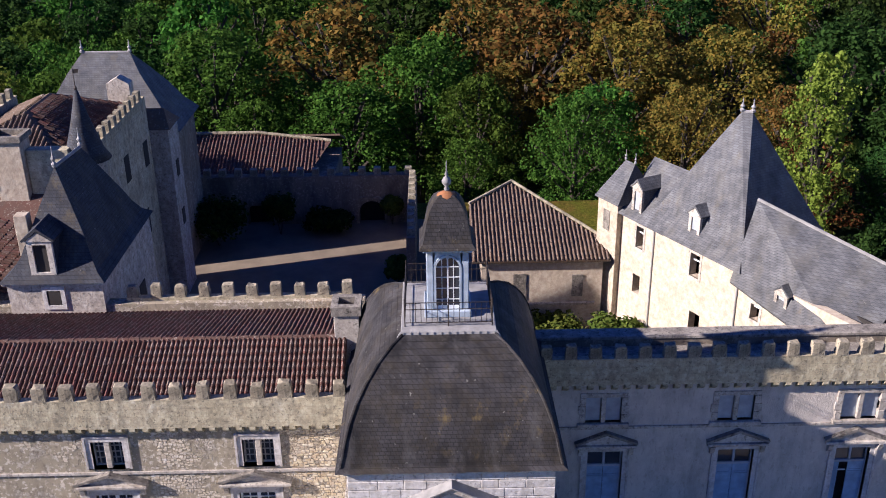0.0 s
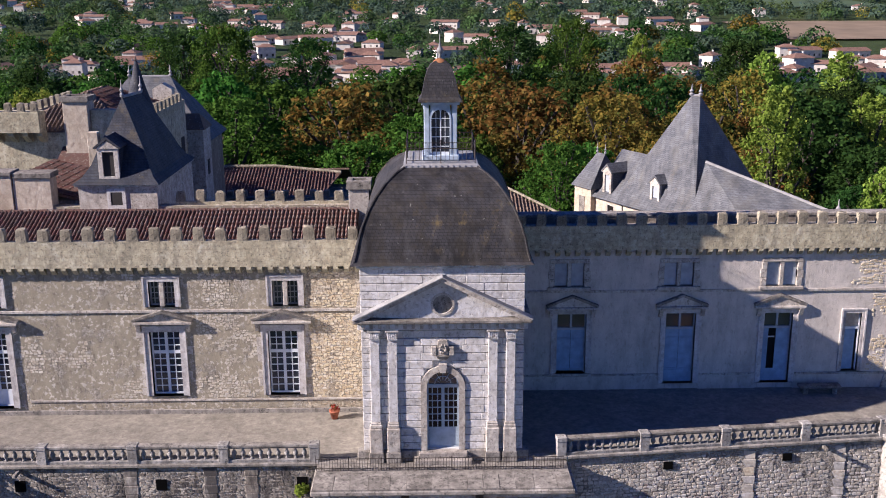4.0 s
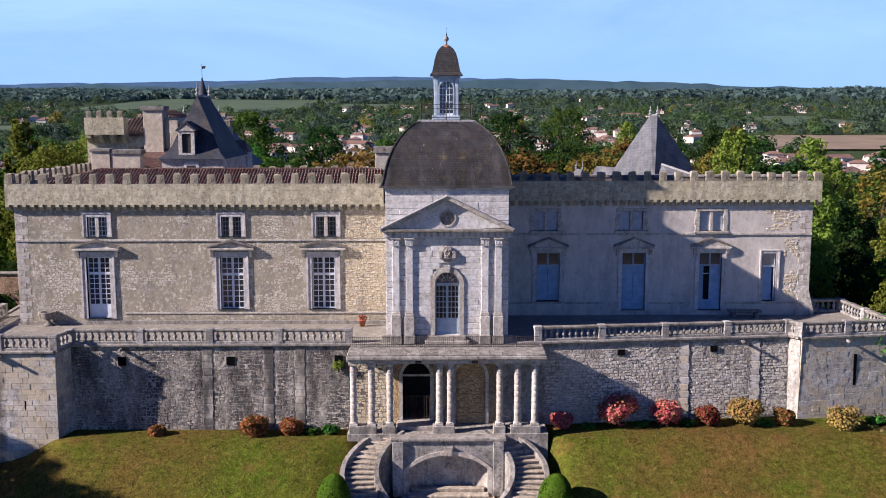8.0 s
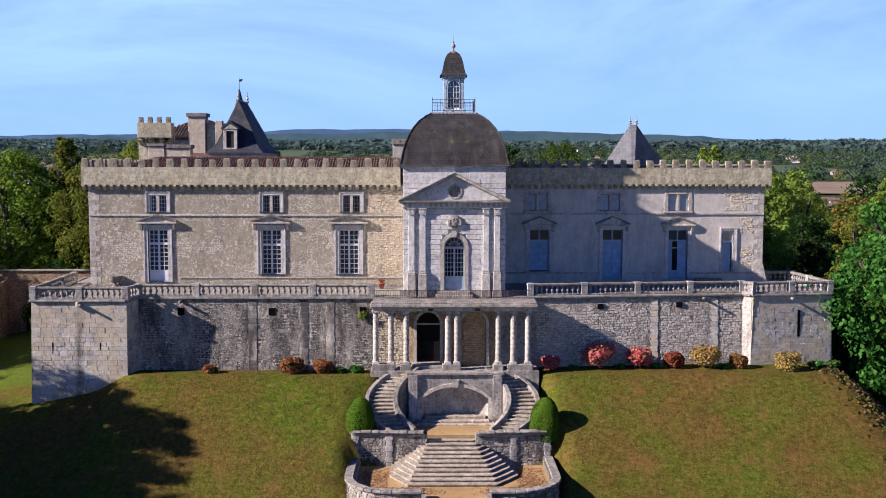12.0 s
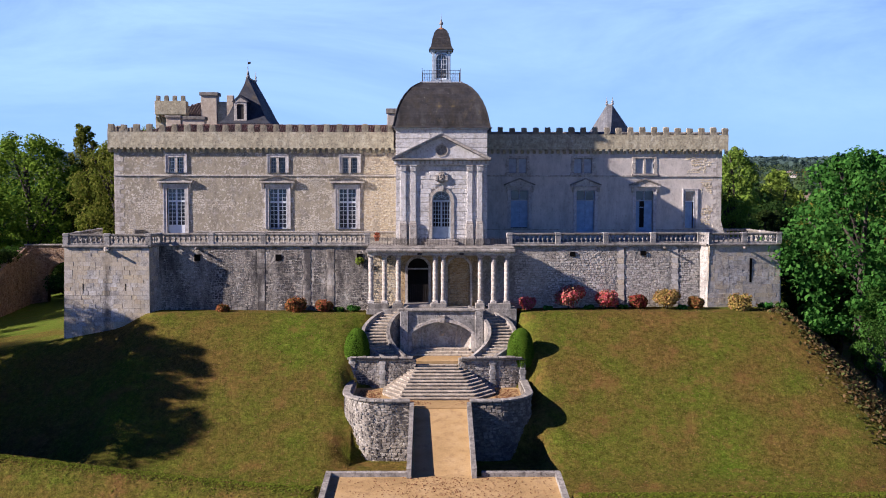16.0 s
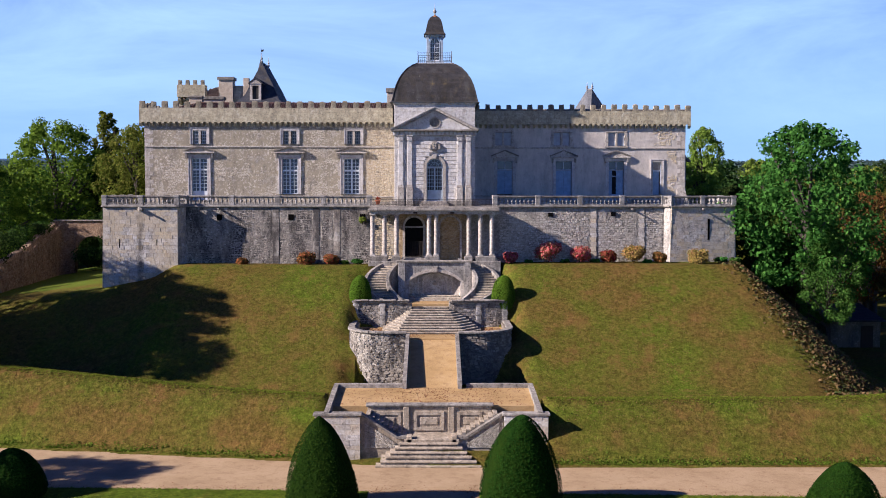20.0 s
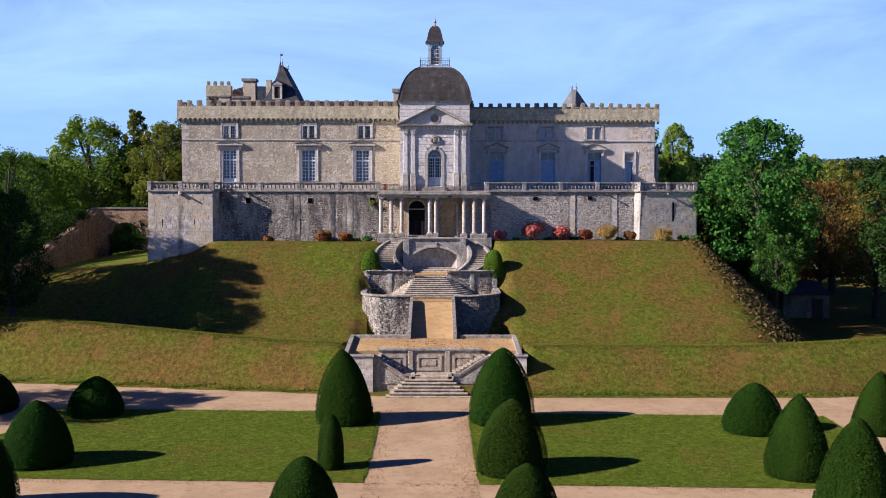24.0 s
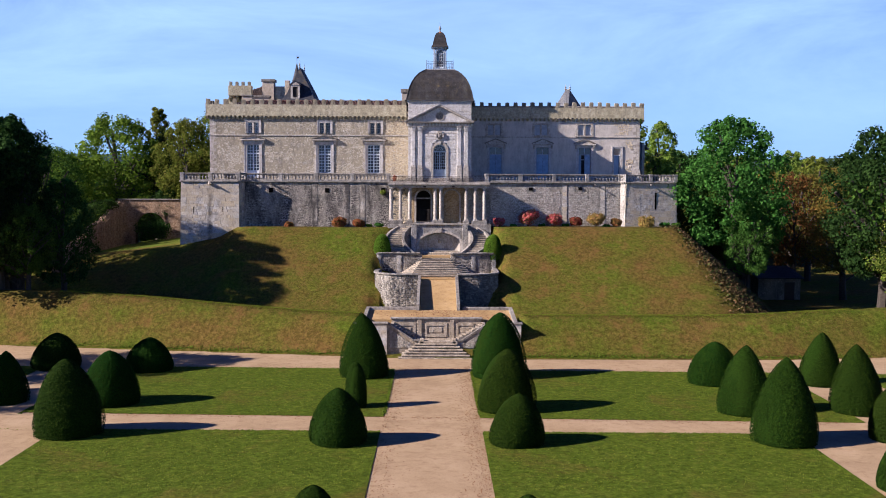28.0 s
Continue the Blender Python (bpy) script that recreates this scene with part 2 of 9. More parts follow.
FACADE_L = rubble("rendered_rubble", (0.46, 0.41, 0.32), (0.38, 0.34, 0.265), (0.50, 0.455, 0.365), (0.64, 0.59, 0.49), 9.0, (0.385, 0.34, 0.24), 0.22, 0.3, (0.95, 1.04), 0.6)
FACADE_R = rubble("grey_render", (0.50, 0.465, 0.40), (0.46, 0.425, 0.36), (0.54, 0.50, 0.43), (0.62, 0.58, 0.51), 6.0, (0.63, 0.58, 0.50), 1.0, 0.3, spots=0.5)
RAMPART = rubble("rampart_rubble", (0.44, 0.40, 0.33), (0.34, 0.31, 0.255), (0.46, 0.42, 0.35), (0.56, 0.52, 0.43), 7.5, None, 0, 0.95)
RAMPART_R = rubble("pale_rampart_rubble", (0.46, 0.42, 0.34), (0.38, 0.35, 0.29), (0.48, 0.44, 0.36), (0.56, 0.52, 0.43), 7.5, None, 0, 0.5)
MOATWALL = rubble("orange_rubble", (0.30, 0.20, 0.12), (0.26, 0.17, 0.10), (0.36, 0.24, 0.15), (0.46, 0.34, 0.23), 5.0, None, 0, 0.45)
OCHRE = rubble("ochre_rubble", (0.46, 0.33, 0.16), (0.40, 0.28, 0.14), (0.52, 0.38, 0.20), (0.62, 0.49, 0.29), 10.0, None, 0, 0.35, sharp=0.3)
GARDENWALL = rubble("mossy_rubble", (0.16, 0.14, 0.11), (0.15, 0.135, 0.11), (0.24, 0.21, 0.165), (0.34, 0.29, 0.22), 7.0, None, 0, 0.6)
BASTION = stone("bastion_blocks", (0.34, 0.32, 0.27), (0.44, 0.41, 0.35), (0.52, 0.50, 0.44), (0.10, 0.097, 0.092), 0.8, (0.62, 0.3, 0.015))
PLASTER = stone("cream_plaster", (0.46, 0.385, 0.275), (0.53, 0.455, 0.345), (0.575, 0.51, 0.405), (0.33, 0.29, 0.22), 0.4, worn=0.15)
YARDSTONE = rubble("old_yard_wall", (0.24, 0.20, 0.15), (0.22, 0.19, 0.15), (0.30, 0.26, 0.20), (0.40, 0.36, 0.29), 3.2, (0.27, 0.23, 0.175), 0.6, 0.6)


def stones(name, cols, joined, stain):
    n = Nodes(name, 0.92, 0, 0.15)
    k = n.island() if joined else n.random()
    c = n.ramp(k, [(i / (len(cols) - 1), v) for i, v in enumerate(cols)])
    c = n.mix(0.5, c, n.ramp(n.noise(5, 3, 0.6), [(0.3, (0.2, 0.2, 0.2)), (0.7, (0.82, 0.82, 0.82))]), "OVERLAY")
    where = n.t.nodes.new("ShaderNodeNewGeometry").outputs["Position"]
    drip = n.t.nodes.new("ShaderNodeMapping")
    drip.inputs["Scale"].default_value = (1.1, 1.1, 0.4)
    n.link(where, drip.inputs["Vector"])
    c = n.mix(n.math("MULTIPLY", n.step(n.noise(0.7, 9, 0.75, drip.outputs[0]), *stain[:2]), stain[2]), c, (0.06, 0.055, 0.052))
    n.color(c, LIME)
    n.bump(n.noise(9, 4, 0.65), 0.7, 0.02)
    return n.m


PALE = [(0.46, 0.41, 0.31), (0.54, 0.485, 0.375), (0.63, 0.575, 0.46), (0.56, 0.49, 0.36), (0.68, 0.63, 0.525)]
GOLD = [(0.52, 0.42, 0.26), (0.60, 0.505, 0.335), (0.66, 0.58, 0.42), (0.57, 0.47, 0.29), (0.68, 0.62, 0.48)]
GREYS = [(0.34, 0.31, 0.255), (0.44, 0.405, 0.335), (0.56, 0.515, 0.43), (0.50, 0.44, 0.34), (0.66, 0.62, 0.53)]
LIGHTS = [(0.46, 0.42, 0.34), (0.53, 0.485, 0.395), (0.63, 0.58, 0.48), (0.55, 0.49, 0.385), (0.68, 0.64, 0.55)]
# dark brown stones, used on the right round wall only
DARK_BROWNS = [(0.19, 0.17, 0.135), (0.25, 0.22, 0.17), (0.36, 0.32, 0.25), (0.28, 0.25, 0.19), (0.44, 0.40, 0.32)]
STONE_SETS = {key: (stones(key + "_stones", cols, False, st), stones(key + "_rubble", cols, True, st)) for key, cols, st in (("pale", PALE, (0.5, 0.72, 0.35)), ("gold", GOLD, (0.52, 0.75, 0.3)), ("ochre", [(0.40, 0.26, 0.11), (0.52, 0.36, 0.17), (0.60, 0.45, 0.24), (0.46, 0.31, 0.13), (0.64, 0.51, 0.31)], (0.5, 0.72, 0.4)), ("light", LIGHTS, (0.52, 0.70, 0.5)), ("grey", GREYS, (0.36, 0.56, 0.93)), ("mossy", DARK_BROWNS, (0.4, 0.62, 0.7)), ("rusty", [(0.22, 0.145, 0.09), (0.30, 0.20, 0.13), (0.40, 0.29, 0.20), (0.33, 0.22, 0.14), (0.46, 0.36, 0.26)], (0.42, 0.64, 0.6)))}


def blocks(name, cols, drip=None):
    n = Nodes(name, 0.92, 0, 0.15)
    c = n.ramp(n.random(), [(i / (len(cols) - 1), v) for i, v in enumerate(cols)])
    where = n.t.nodes.new("ShaderNodeNewGeometry").outputs["Position"]
    g = n.noise(8, 3, 0.6, where)
    c = n.mix(0.6, c, n.ramp(g, [(0.25, (0.2, 0.2, 0.2)), (0.75, (0.85, 0.85, 0.85))]), "OVERLAY")
    c = n.mix(n.math("MULTIPLY", n.step(n.noise(0.9, 9, 0.75, where), 0.46, 0.68), 0.55), c, (0.15, 0.145, 0.135))
    c = n.mix(n.math("MULTIPLY", n.step(n.noise(3.5, 4, 0.65, where), 0.56, 0.64), 0.6), c, (0.14, 0.13, 0.115))
    if drip is not None:
        # black run-off below the terrace spout
        sx = n.t.nodes.new("ShaderNodeSeparateXYZ")
        n.link(where, sx.inputs[0])
        off = n.math("ABSOLUTE", n.math("ADD", sx.outputs[0], n.math("ADD", n.math("MULTIPLY", n.noise(1.6, 4, 0.6, where), 0.5), -drip - 0.25)))
        run = n.math("SUBTRACT", 1.0, n.step(off, 0.06, 0.34))
        c = n.mix(n.math("MULTIPLY", n.math("MULTIPLY", run, n.step(n.noise(2.4, 5, 0.7, where), 0.3, 0.55)), 0.85), c, (0.075, 0.07, 0.066))
        c = n.mix(n.math("MULTIPLY", n.step(n.noise(0.42, 4, 0.6, where), 0.46, 0.6), 0.5), c, (0.55, 0.46, 0.30))
    n.color(c, LIME)
    n.bump(g, 0.5, 0.015)
    return n.m


BLOCKS = blocks("bastion_block", [(0.36, 0.34, 0.305), (0.52, 0.49, 0.425), (0.57, 0.49, 0.34), (0.45, 0.43, 0.385), (0.64, 0.61, 0.54), (0.55, 0.47, 0.335), (0.48, 0.46, 0.42)], -23.62)

BLOCKS_GOLD = blocks("golden_block", [(0.56, 0.46, 0.28), (0.60, 0.52, 0.36), (0.50, 0.41, 0.25), (0.62, 0.55, 0.40)])


def slate(name, a, b, moss, mossy, rows=0.8, streaks=0.0):
    n = Nodes(name, 0.72, 0, 0.22)
    u = n.t.nodes.new("ShaderNodeSeparateXYZ")
    n.link(n.co, u.inputs[0])
    cmb = n.t.nodes.new("ShaderNodeCombineXYZ")
    n.link(n.math("ADD", u.outputs[0], u.outputs[1]), cmb.inputs[0])
    n.link(u.outputs[2], cmb.inputs[1])
    bc, bf = n.brick(0.17, 0.125, 0.009, cmb.outputs[0])
    c = n.mix(rows, n.ramp(n.noise(1.2, 6, 0.6), [(0.3, tuple(1.2 * v for v in a)), (0.7, tuple(1.25 * v for v in b))]), bc, "MULTIPLY")
    c = n.mix(n.math("MULTIPLY", n.step(n.noise(1.0, 9, 0.72, n.scaled(1, 1, 0.5)), 0.46, 0.7), mossy), c, moss)
    sp = n.step(n.noise(7.0, 3, 0.5), 0.70, 0.74)
    c = n.mix(n.math("MULTIPLY", sp, 0.35), c, (0.45, 0.45, 0.40))
    if streaks:
        run = n.step(n.noise(0.55, 6, 0.65, n.scaled(1.5, 1.5, 0.22)), 0.50, 0.66)
        c = n.mix(n.math("MULTIPLY", run, 0.8 * streaks), c, tuple(0.45 * v for v in a))
        wash = n.step(n.noise(0.8, 7, 0.7, n.scaled(1.4, 1.4, 0.3)), 0.54, 0.68)
        c = n.mix(n.math("MULTIPLY", wash, 0.3 * streaks), c, (0.14, 0.14, 0.14))
        gold = n.math("MULTIPLY", n.step(n.noise(1.6, 8, 0.72, n.scaled(1, 1, 0.6)), 0.55, 0.68), n.step(n.noise(0.35, 3), 0.5, 0.6))
        c = n.mix(n.math("MULTIPLY", gold, 0.6 * streaks), c, (0.20, 0.15, 0.055))
    n.color(c)
    b1 = n.bump(bc, 0.5, 0.02)
    n.bump(n.noise(2.2, 5, 0.6), 0.25, 0.08, b1)
    return n.m


SLATE = slate("mossy_slate", (0.022, 0.022, 0.024), (0.06, 0.058, 0.061), (0.055, 0.043, 0.02), 0.55, 0.62, 1.0)
SLATE_BLUE = slate("blue_slate", (0.026, 0.031, 0.044), (0.056, 0.063, 0.08), (0.085, 0.08, 0.07), 0.5, 0.7, 0.5)
SLATE_PALE = slate("pale_slate", (0.07, 0.076, 0.088), (0.15, 0.158, 0.17), (0.16, 0.155, 0.13), 0.5, 0.5, 0.5)


def tiles(name, cols, lichen=0.45, single=False):
    n = Nodes(name, 0.85, 0, 0.2)
    c = n.ramp(n.random() if single else n.island(), [(i / (len(cols) - 1), k) for i, k in enumerate(cols)])
    c = n.mix(n.math("MULTIPLY", n.step(n.noise(1.6, 8, 0.7), 0.42, 0.66), lichen), c, (0.085, 0.075, 0.065))
    c = n.mix(n.math("MULTIPLY", n.step(n.noise(6.5, 5, 0.7), 0.58, 0.64), 0.65), c, (0.38, 0.35, 0.30))
    n.color(c)
    n.bump(n.noise(25, 4, 0.6), 0.3, 0.01)
    return n.m


TILE = tiles("canal_tile", [(0.085, 0.045, 0.034), (0.12, 0.055, 0.04), (0.10, 0.068, 0.056), (0.14, 0.055, 0.045), (0.15, 0.10, 0.085)], 0.5)
TILE_ONE = tiles("single_canal_tile", [(0.085, 0.045, 0.034), (0.12, 0.055, 0.04), (0.10, 0.068, 0.056), (0.15, 0.058, 0.042), (0.15, 0.10, 0.085)], 0.45, True)
TILE_BROWN = tiles("brown_tile", [(0.115, 0.08, 0.055), (0.165, 0.115, 0.08), (0.15, 0.115, 0.088), (0.21, 0.15, 0.105)], 0.5)



def plain(name, c, rough=0.6, metal=0.0, var=0.2, scale=3.0, bump=0.1, spec=0.4):
    n = Nodes(name, rough, metal, spec)
    n.color(n.ramp(n.noise(scale, 6, 0.6), [(0.3, tuple(v * (1 - var) for v in c)), (0.7, tuple(min(1, v * (1 + var)) for v in c))]))
    n.bump(n.noise(scale * 8, 4), bump, 0.01)
    return n.m


PAINT = plain("pale_blue_paint", (0.42, 0.50, 0.58), 0.5)
SHUTTER = plain("blue_shutter_paint", (0.26, 0.385, 0.55), 0.55)
SHUTTER_W = plain("whitish_shutter_paint", (0.38, 0.42, 0.47), 0.6)
WHITE = plain("white_paint", (0.74, 0.78, 0.82), 0.5, 0, 0.08)
LEAD = plain("lead", (0.30, 0.30, 0.295), 0.6, 0.0, 0.3, 2.0, 0.2)
IRON = plain("rusted_iron", (0.06, 0.05, 0.045), 0.6, 0.6, 0.5)
COPPER = plain("rusty_cap", (0.30, 0.13, 0.05), 0.8, 0, 0.4)
DARKWOOD = plain("dark_wood", (0.045, 0.03, 0.025), 0.6)
# near-black colour standing in for the shade of rooms and openings
ROOM_SHADE = plain("room_shade_colour", (0.035, 0.032, 0.03), 0.9)
POT = plain("terracotta", (0.36, 0.12, 0.06), 0.8)
BARK = plain("bark", (0.05, 0.042, 0.033), 0.95, 0, 0.4, 6, 0.8)
ROOFRED = plain("far_roof_tile", (0.20, 0.118, 0.085), 0.9, 0, 0.4, 0.8)
HOUSEWHITE = plain("house_render", (0.64, 0.60, 0.53), 0.9, 0, 0.2, 0.5)
SANDY = plain("sandy_yard", (0.20, 0.165, 0.12), 0.95, 0, 0.2, 0.7)


def glass(name):
    n = Nodes(name, 0.06, 0, 0.6)
    n.color(n.ramp(n.noise(0.8, 2), [(0.3, (0.025, 0.03, 0.042)), (0.7, (0.06, 0.072, 0.095))]))
    return n.m


GLASS = glass("window_glass")
# near-black colour that paints the shade of hollows onto blocks in the wall
HOLE_SHADE = plain("hole_shade_colour", (0.006, 0.006, 0.006), 1.0, 0, 0.2, 2.0, 0.0, 0.0)
GLASS_DARK = plain("dark_door_glass", (0.012, 0.012, 0.016), 0.12, 0, 0.3, 1.5, 0.0, 0.25)


def gravel(name, a, b, c):
    n = Nodes(name, 0.95, 0, 0.15)
    col = n.ramp(n.noise(0.35, 8, 0.65), [(0.3, a), (0.5, b), (0.7, c)])
    f = n.noise(22, 4, 0.7)
    col = n.mix(0.35, col, n.ramp(f, [(0.3, (0.3, 0.3, 0.3)), (0.7, (0.85, 0.85, 0.85))]), "OVERLAY")
    col = n.mix(n.math("MULTIPLY", n.step(n.noise(1.7, 9, 0.78), 0.50, 0.66), 0.55), col, (0.20, 0.12, 0.06))
    n.color(col)
    n.bump(f, 0.5, 0.02)
    return n.m


GRAVEL = gravel("pinkish_gravel", (0.295, 0.208, 0.115), (0.365, 0.266, 0.15), (0.42, 0.312, 0.185))
SAND = gravel("ochre_sand", (0.30, 0.20, 0.08), (0.40, 0.27, 0.115), (0.48, 0.345, 0.17))


def grass(name, dry):
    n = Nodes(name, 0.95, 0, 0.04)
    wet = n.ramp(n.noise(1.8, 8, 0.7), [(0.3, (0.055, 0.098, 0.006)), (0.55, (0.09, 0.14, 0.010)), (0.75, (0.145, 0.185, 0.022))])
    arid = n.ramp(n.noise(2.6, 8, 0.72), [(0.3, (0.092, 0.076, 0.014)), (0.55, (0.135, 0.102, 0.024)), (0.75, (0.20, 0.122, 0.044))])
    f = n.step(n.noise(0.16, 8, 0.68), 0.62 - dry * 0.35, 0.80 - dry * 0.25)
    c = n.mix(f, wet, arid)
    fine = n.noise(9, 6, 0.85)
    c = n.mix(0.72 if dry > 0.5 else 0.45, c, n.ramp(fine, [(0.34, (0.12, 0.12, 0.12)), (0.66, (0.88, 0.88, 0.88))]), "OVERLAY")
    mid = n.noise(3.2, 5, 0.62)
    c = n.mix(0.5, c, n.ramp(mid, [(0.35, (0.2, 0.2, 0.2)), (0.65, (0.82, 0.82, 0.82))]), "OVERLAY")
    if dry > 0.5:
        sx = n.t.nodes.new("ShaderNodeSeparateXYZ")
        n.link(n.co, sx.inputs[0])
        # grass turns a brighter green towards the west, behind the bank
        moat_side = n.math("ADD", n.math("MULTIPLY", sx.outputs[0], -0.1), n.math("MULTIPLY", n.noise(0.3, 4), 0.8))
        inner = n.step(sx.outputs[1], -25.5, -22.5)
        c = n.mix(n.math("MULTIPLY", n.step(n.math("MULTIPLY", moat_side, 0.2), 0.62, 0.74), inner), c, n.ramp(n.noise(2.2, 6, 0.7), [(0.3, (0.07, 0.12, 0.010)), (0.7, (0.14, 0.20, 0.022))]))
    straw = n.step(n.noise(0.55, 6, 0.68), 0.54, 0.66)
    c = n.mix(n.math("MULTIPLY", straw, 0.42 * dry), c, (0.25, 0.125, 0.05))
    n.color(c, (0.775, 0.72, 0.68))
    b = n.bump(fine, 0.8, 0.06)
    n.bump(n.noise(4, 5, 0.7), 0.5, 0.12, b)
    return n.m


GRASS = grass("dry_lawn", 0.8)
LAWN = grass("green_lawn", 0.2)


def leaves(name, cols, trans=0.36, vary=0.5):
    n = Nodes(name, 0.85, 0, 0.05)
    c = n.ramp(n.island(), [(i / (len(cols) - 1), k) for i, k in enumerate(cols)])
    hue = n.t.nodes.new("ShaderNodeHueSaturation")
    n.link(n.math("ADD", n.math("MULTIPLY", n.random(), 0.05), 0.475), hue.inputs["Hue"])
    n.link(n.math("ADD", n.math("MULTIPLY", n.random(), vary), 1.0 - vary / 2), hue.inputs["Value"])
    n.link(c, hue.inputs["Color"])
    n.color(hue.outputs[0])
    tr = n.t.nodes.new("ShaderNodeBsdfTranslucent")
    n.link(hue.outputs[0], tr.inputs["Color"])
    mx = n.t.nodes.new("ShaderNodeMixShader")
    mx.inputs[0].default_value = trans
    n.link(n.b.outputs[0], mx.inputs[1])
    n.link(tr.outputs[0], mx.inputs[2])
    n.link(mx.outputs[0], n.t.nodes["Material Output"].inputs["Surface"])
    return n.m


LEAF_GREEN = leaves("green_leaves", [(0.028, 0.070, 0.010), (0.056, 0.130, 0.016), (0.095, 0.185, 0.024)])
LEAF_DARK = leaves("dark_leaves", [(0.014, 0.034, 0.008), (0.028, 0.060, 0.012), (0.048, 0.092, 0.018)])
LEAF_BRIGHT = leaves("bright_leaves", [(0.028, 0.085, 0.012), (0.055, 0.155, 0.022), (0.10, 0.235, 0.036)])
LEAF_FRESH = leaves("fresh_leaves", [(0.075, 0.15, 0.012), (0.125, 0.225, 0.018), (0.19, 0.31, 0.028)])
LEAF_LIME = leaves("lime_leaves", [(0.12, 0.17, 0.02), (0.18, 0.25, 0.03), (0.26, 0.32, 0.05)])
LEAF_OLIVE = leaves("olive_leaves", [(0.075, 0.115, 0.012), (0.125, 0.175, 0.018), (0.175, 0.215, 0.028), (0.22, 0.225, 0.04)])
LEAF_RUST = leaves("rust_leaves", [(0.09, 0.045, 0.012), (0.15, 0.07, 0.018), (0.19, 0.105, 0.028), (0.09, 0.08, 0.02), (0.06, 0.07, 0.015)])
LEAF_GOLD = leaves("golden_leaves", [(0.12, 0.10, 0.018), (0.20, 0.135, 0.024), (0.09, 0.11, 0.02), (0.25, 0.15, 0.03)])
LEAF_YEW = leaves("yew_needles", [(0.009, 0.026, 0.002), (0.014, 0.036, 0.002), (0.023, 0.050, 0.003)], 0.05, 0.2)
YEW_CORE = plain("yew_twigs", (0.011, 0.026, 0.002), 0.95, 0, 0.4, 9, 0.6, 0.03)
LEAF_BOX = leaves("box_leaves", [(0.055, 0.15, 0.008), (0.085, 0.215, 0.012), (0.125, 0.28, 0.02)], 0.2)
BLOOM_PINK = leaves("pink_blooms", [(0.55, 0.06, 0.08), (0.68, 0.17, 0.16), (0.64, 0.30, 0.22), (0.12, 0.14, 0.03), (0.60, 0.10, 0.10)], 0.25, 0.2)
BLOOM_RUST = leaves("rust_blooms", [(0.27, 0.06, 0.035), (0.34, 0.12, 0.05), (0.20, 0.085, 0.03), (0.09, 0.11, 0.025)], 0.25, 0.2)
BLOOM_OLIVE = leaves("olive_blooms", [(0.34, 0.26, 0.05), (0.42, 0.30, 0.08), (0.18, 0.18, 0.04), (0.46, 0.24, 0.11)], 0.25, 0.2)
IVY = leaves("ivy", [(0.05, 0.085, 0.014), (0.085, 0.13, 0.02), (0.13, 0.16, 0.03)], 0.15)


def landscape(name):
    n = Nodes(name, 0.95, 0, 0.1)
    f = n.noise(0.006, 6, 0.6)
    c = n.ramp(f, [(0.35, (0.022, 0.036, 0.014)), (0.5, (0.034, 0.055, 0.018)), (0.62, (0.05, 0.072, 0.024)), (0.74, (0.10, 0.09, 0.045))])
    c = n.mix(0.5, c, n.ramp(n.noise(0.12, 6, 0.7), [(0.3, (0.2, 0.2, 0.2)), (0.7, (0.8, 0.8, 0.8))]), "OVERLAY")
    n.color(c)
    n.bump(n.noise(0.4, 6, 0.7), 0.8, 1.0)
    return n.m


LAND = landscape("plain_and_hedges")


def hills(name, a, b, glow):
    """Far woods; the haze of distance is put into colour and emission."""
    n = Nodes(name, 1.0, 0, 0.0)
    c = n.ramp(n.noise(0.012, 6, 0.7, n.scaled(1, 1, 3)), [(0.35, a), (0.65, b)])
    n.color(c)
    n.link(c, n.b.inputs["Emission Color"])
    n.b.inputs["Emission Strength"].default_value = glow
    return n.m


HILLS = hills("hazed_blue_hills", (0.035, 0.062, 0.10), (0.05, 0.082, 0.125), 0.9)
HILLS_NEAR = hills("hazed_green_hills", (0.034, 0.060, 0.070), (0.048, 0.078, 0.088), 0.6)
# FAR_DARK and FAR_HAZE have the blue haze of distance mixed into their colours
FAR_DARK = leaves("hazed_dark_foliage", [(0.045, 0.078, 0.056), (0.065, 0.106, 0.072), (0.085, 0.128, 0.084)], 0.3, 0.2)
FAR_HAZE = leaves("haze_tinted_foliage", [(0.07, 0.115, 0.11), (0.085, 0.135, 0.125), (0.10, 0.155, 0.135)], 0.3, 0.2)
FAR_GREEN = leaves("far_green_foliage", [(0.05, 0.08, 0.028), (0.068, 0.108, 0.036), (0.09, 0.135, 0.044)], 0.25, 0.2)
LITTER = leaves("dry_ivy", [(0.07, 0.045, 0.02), (0.12, 0.07, 0.032), (0.17, 0.10, 0.05), (0.06, 0.075, 0.02), (0.09, 0.10, 0.025)], 0.15)

TUFT = leaves("grass_tufts", [(0.10, 0.11, 0.016), (0.12, 0.112, 0.022), (0.155, 0.112, 0.034), (0.22, 0.145, 0.06), (0.12, 0.095, 0.026)], 0.3, 0.0)
TUFT_GREEN = leaves("lawn_tufts", [(0.08, 0.12, 0.008), (0.11, 0.155, 0.010), (0.15, 0.185, 0.018)], 0.35, 0.0)
FALLEN = leaves("fallen_leaves", [(0.16, 0.07, 0.03), (0.24, 0.12, 0.05), (0.12, 0.06, 0.03), (0.30, 0.18, 0.08)], 0.1, 0.0)


# ---- building tools ----
def origin_of(ob):
    p = Vector((0, 0, 0))
    while ob is not None:
        p += ob.location
        ob = ob.parent
    return p


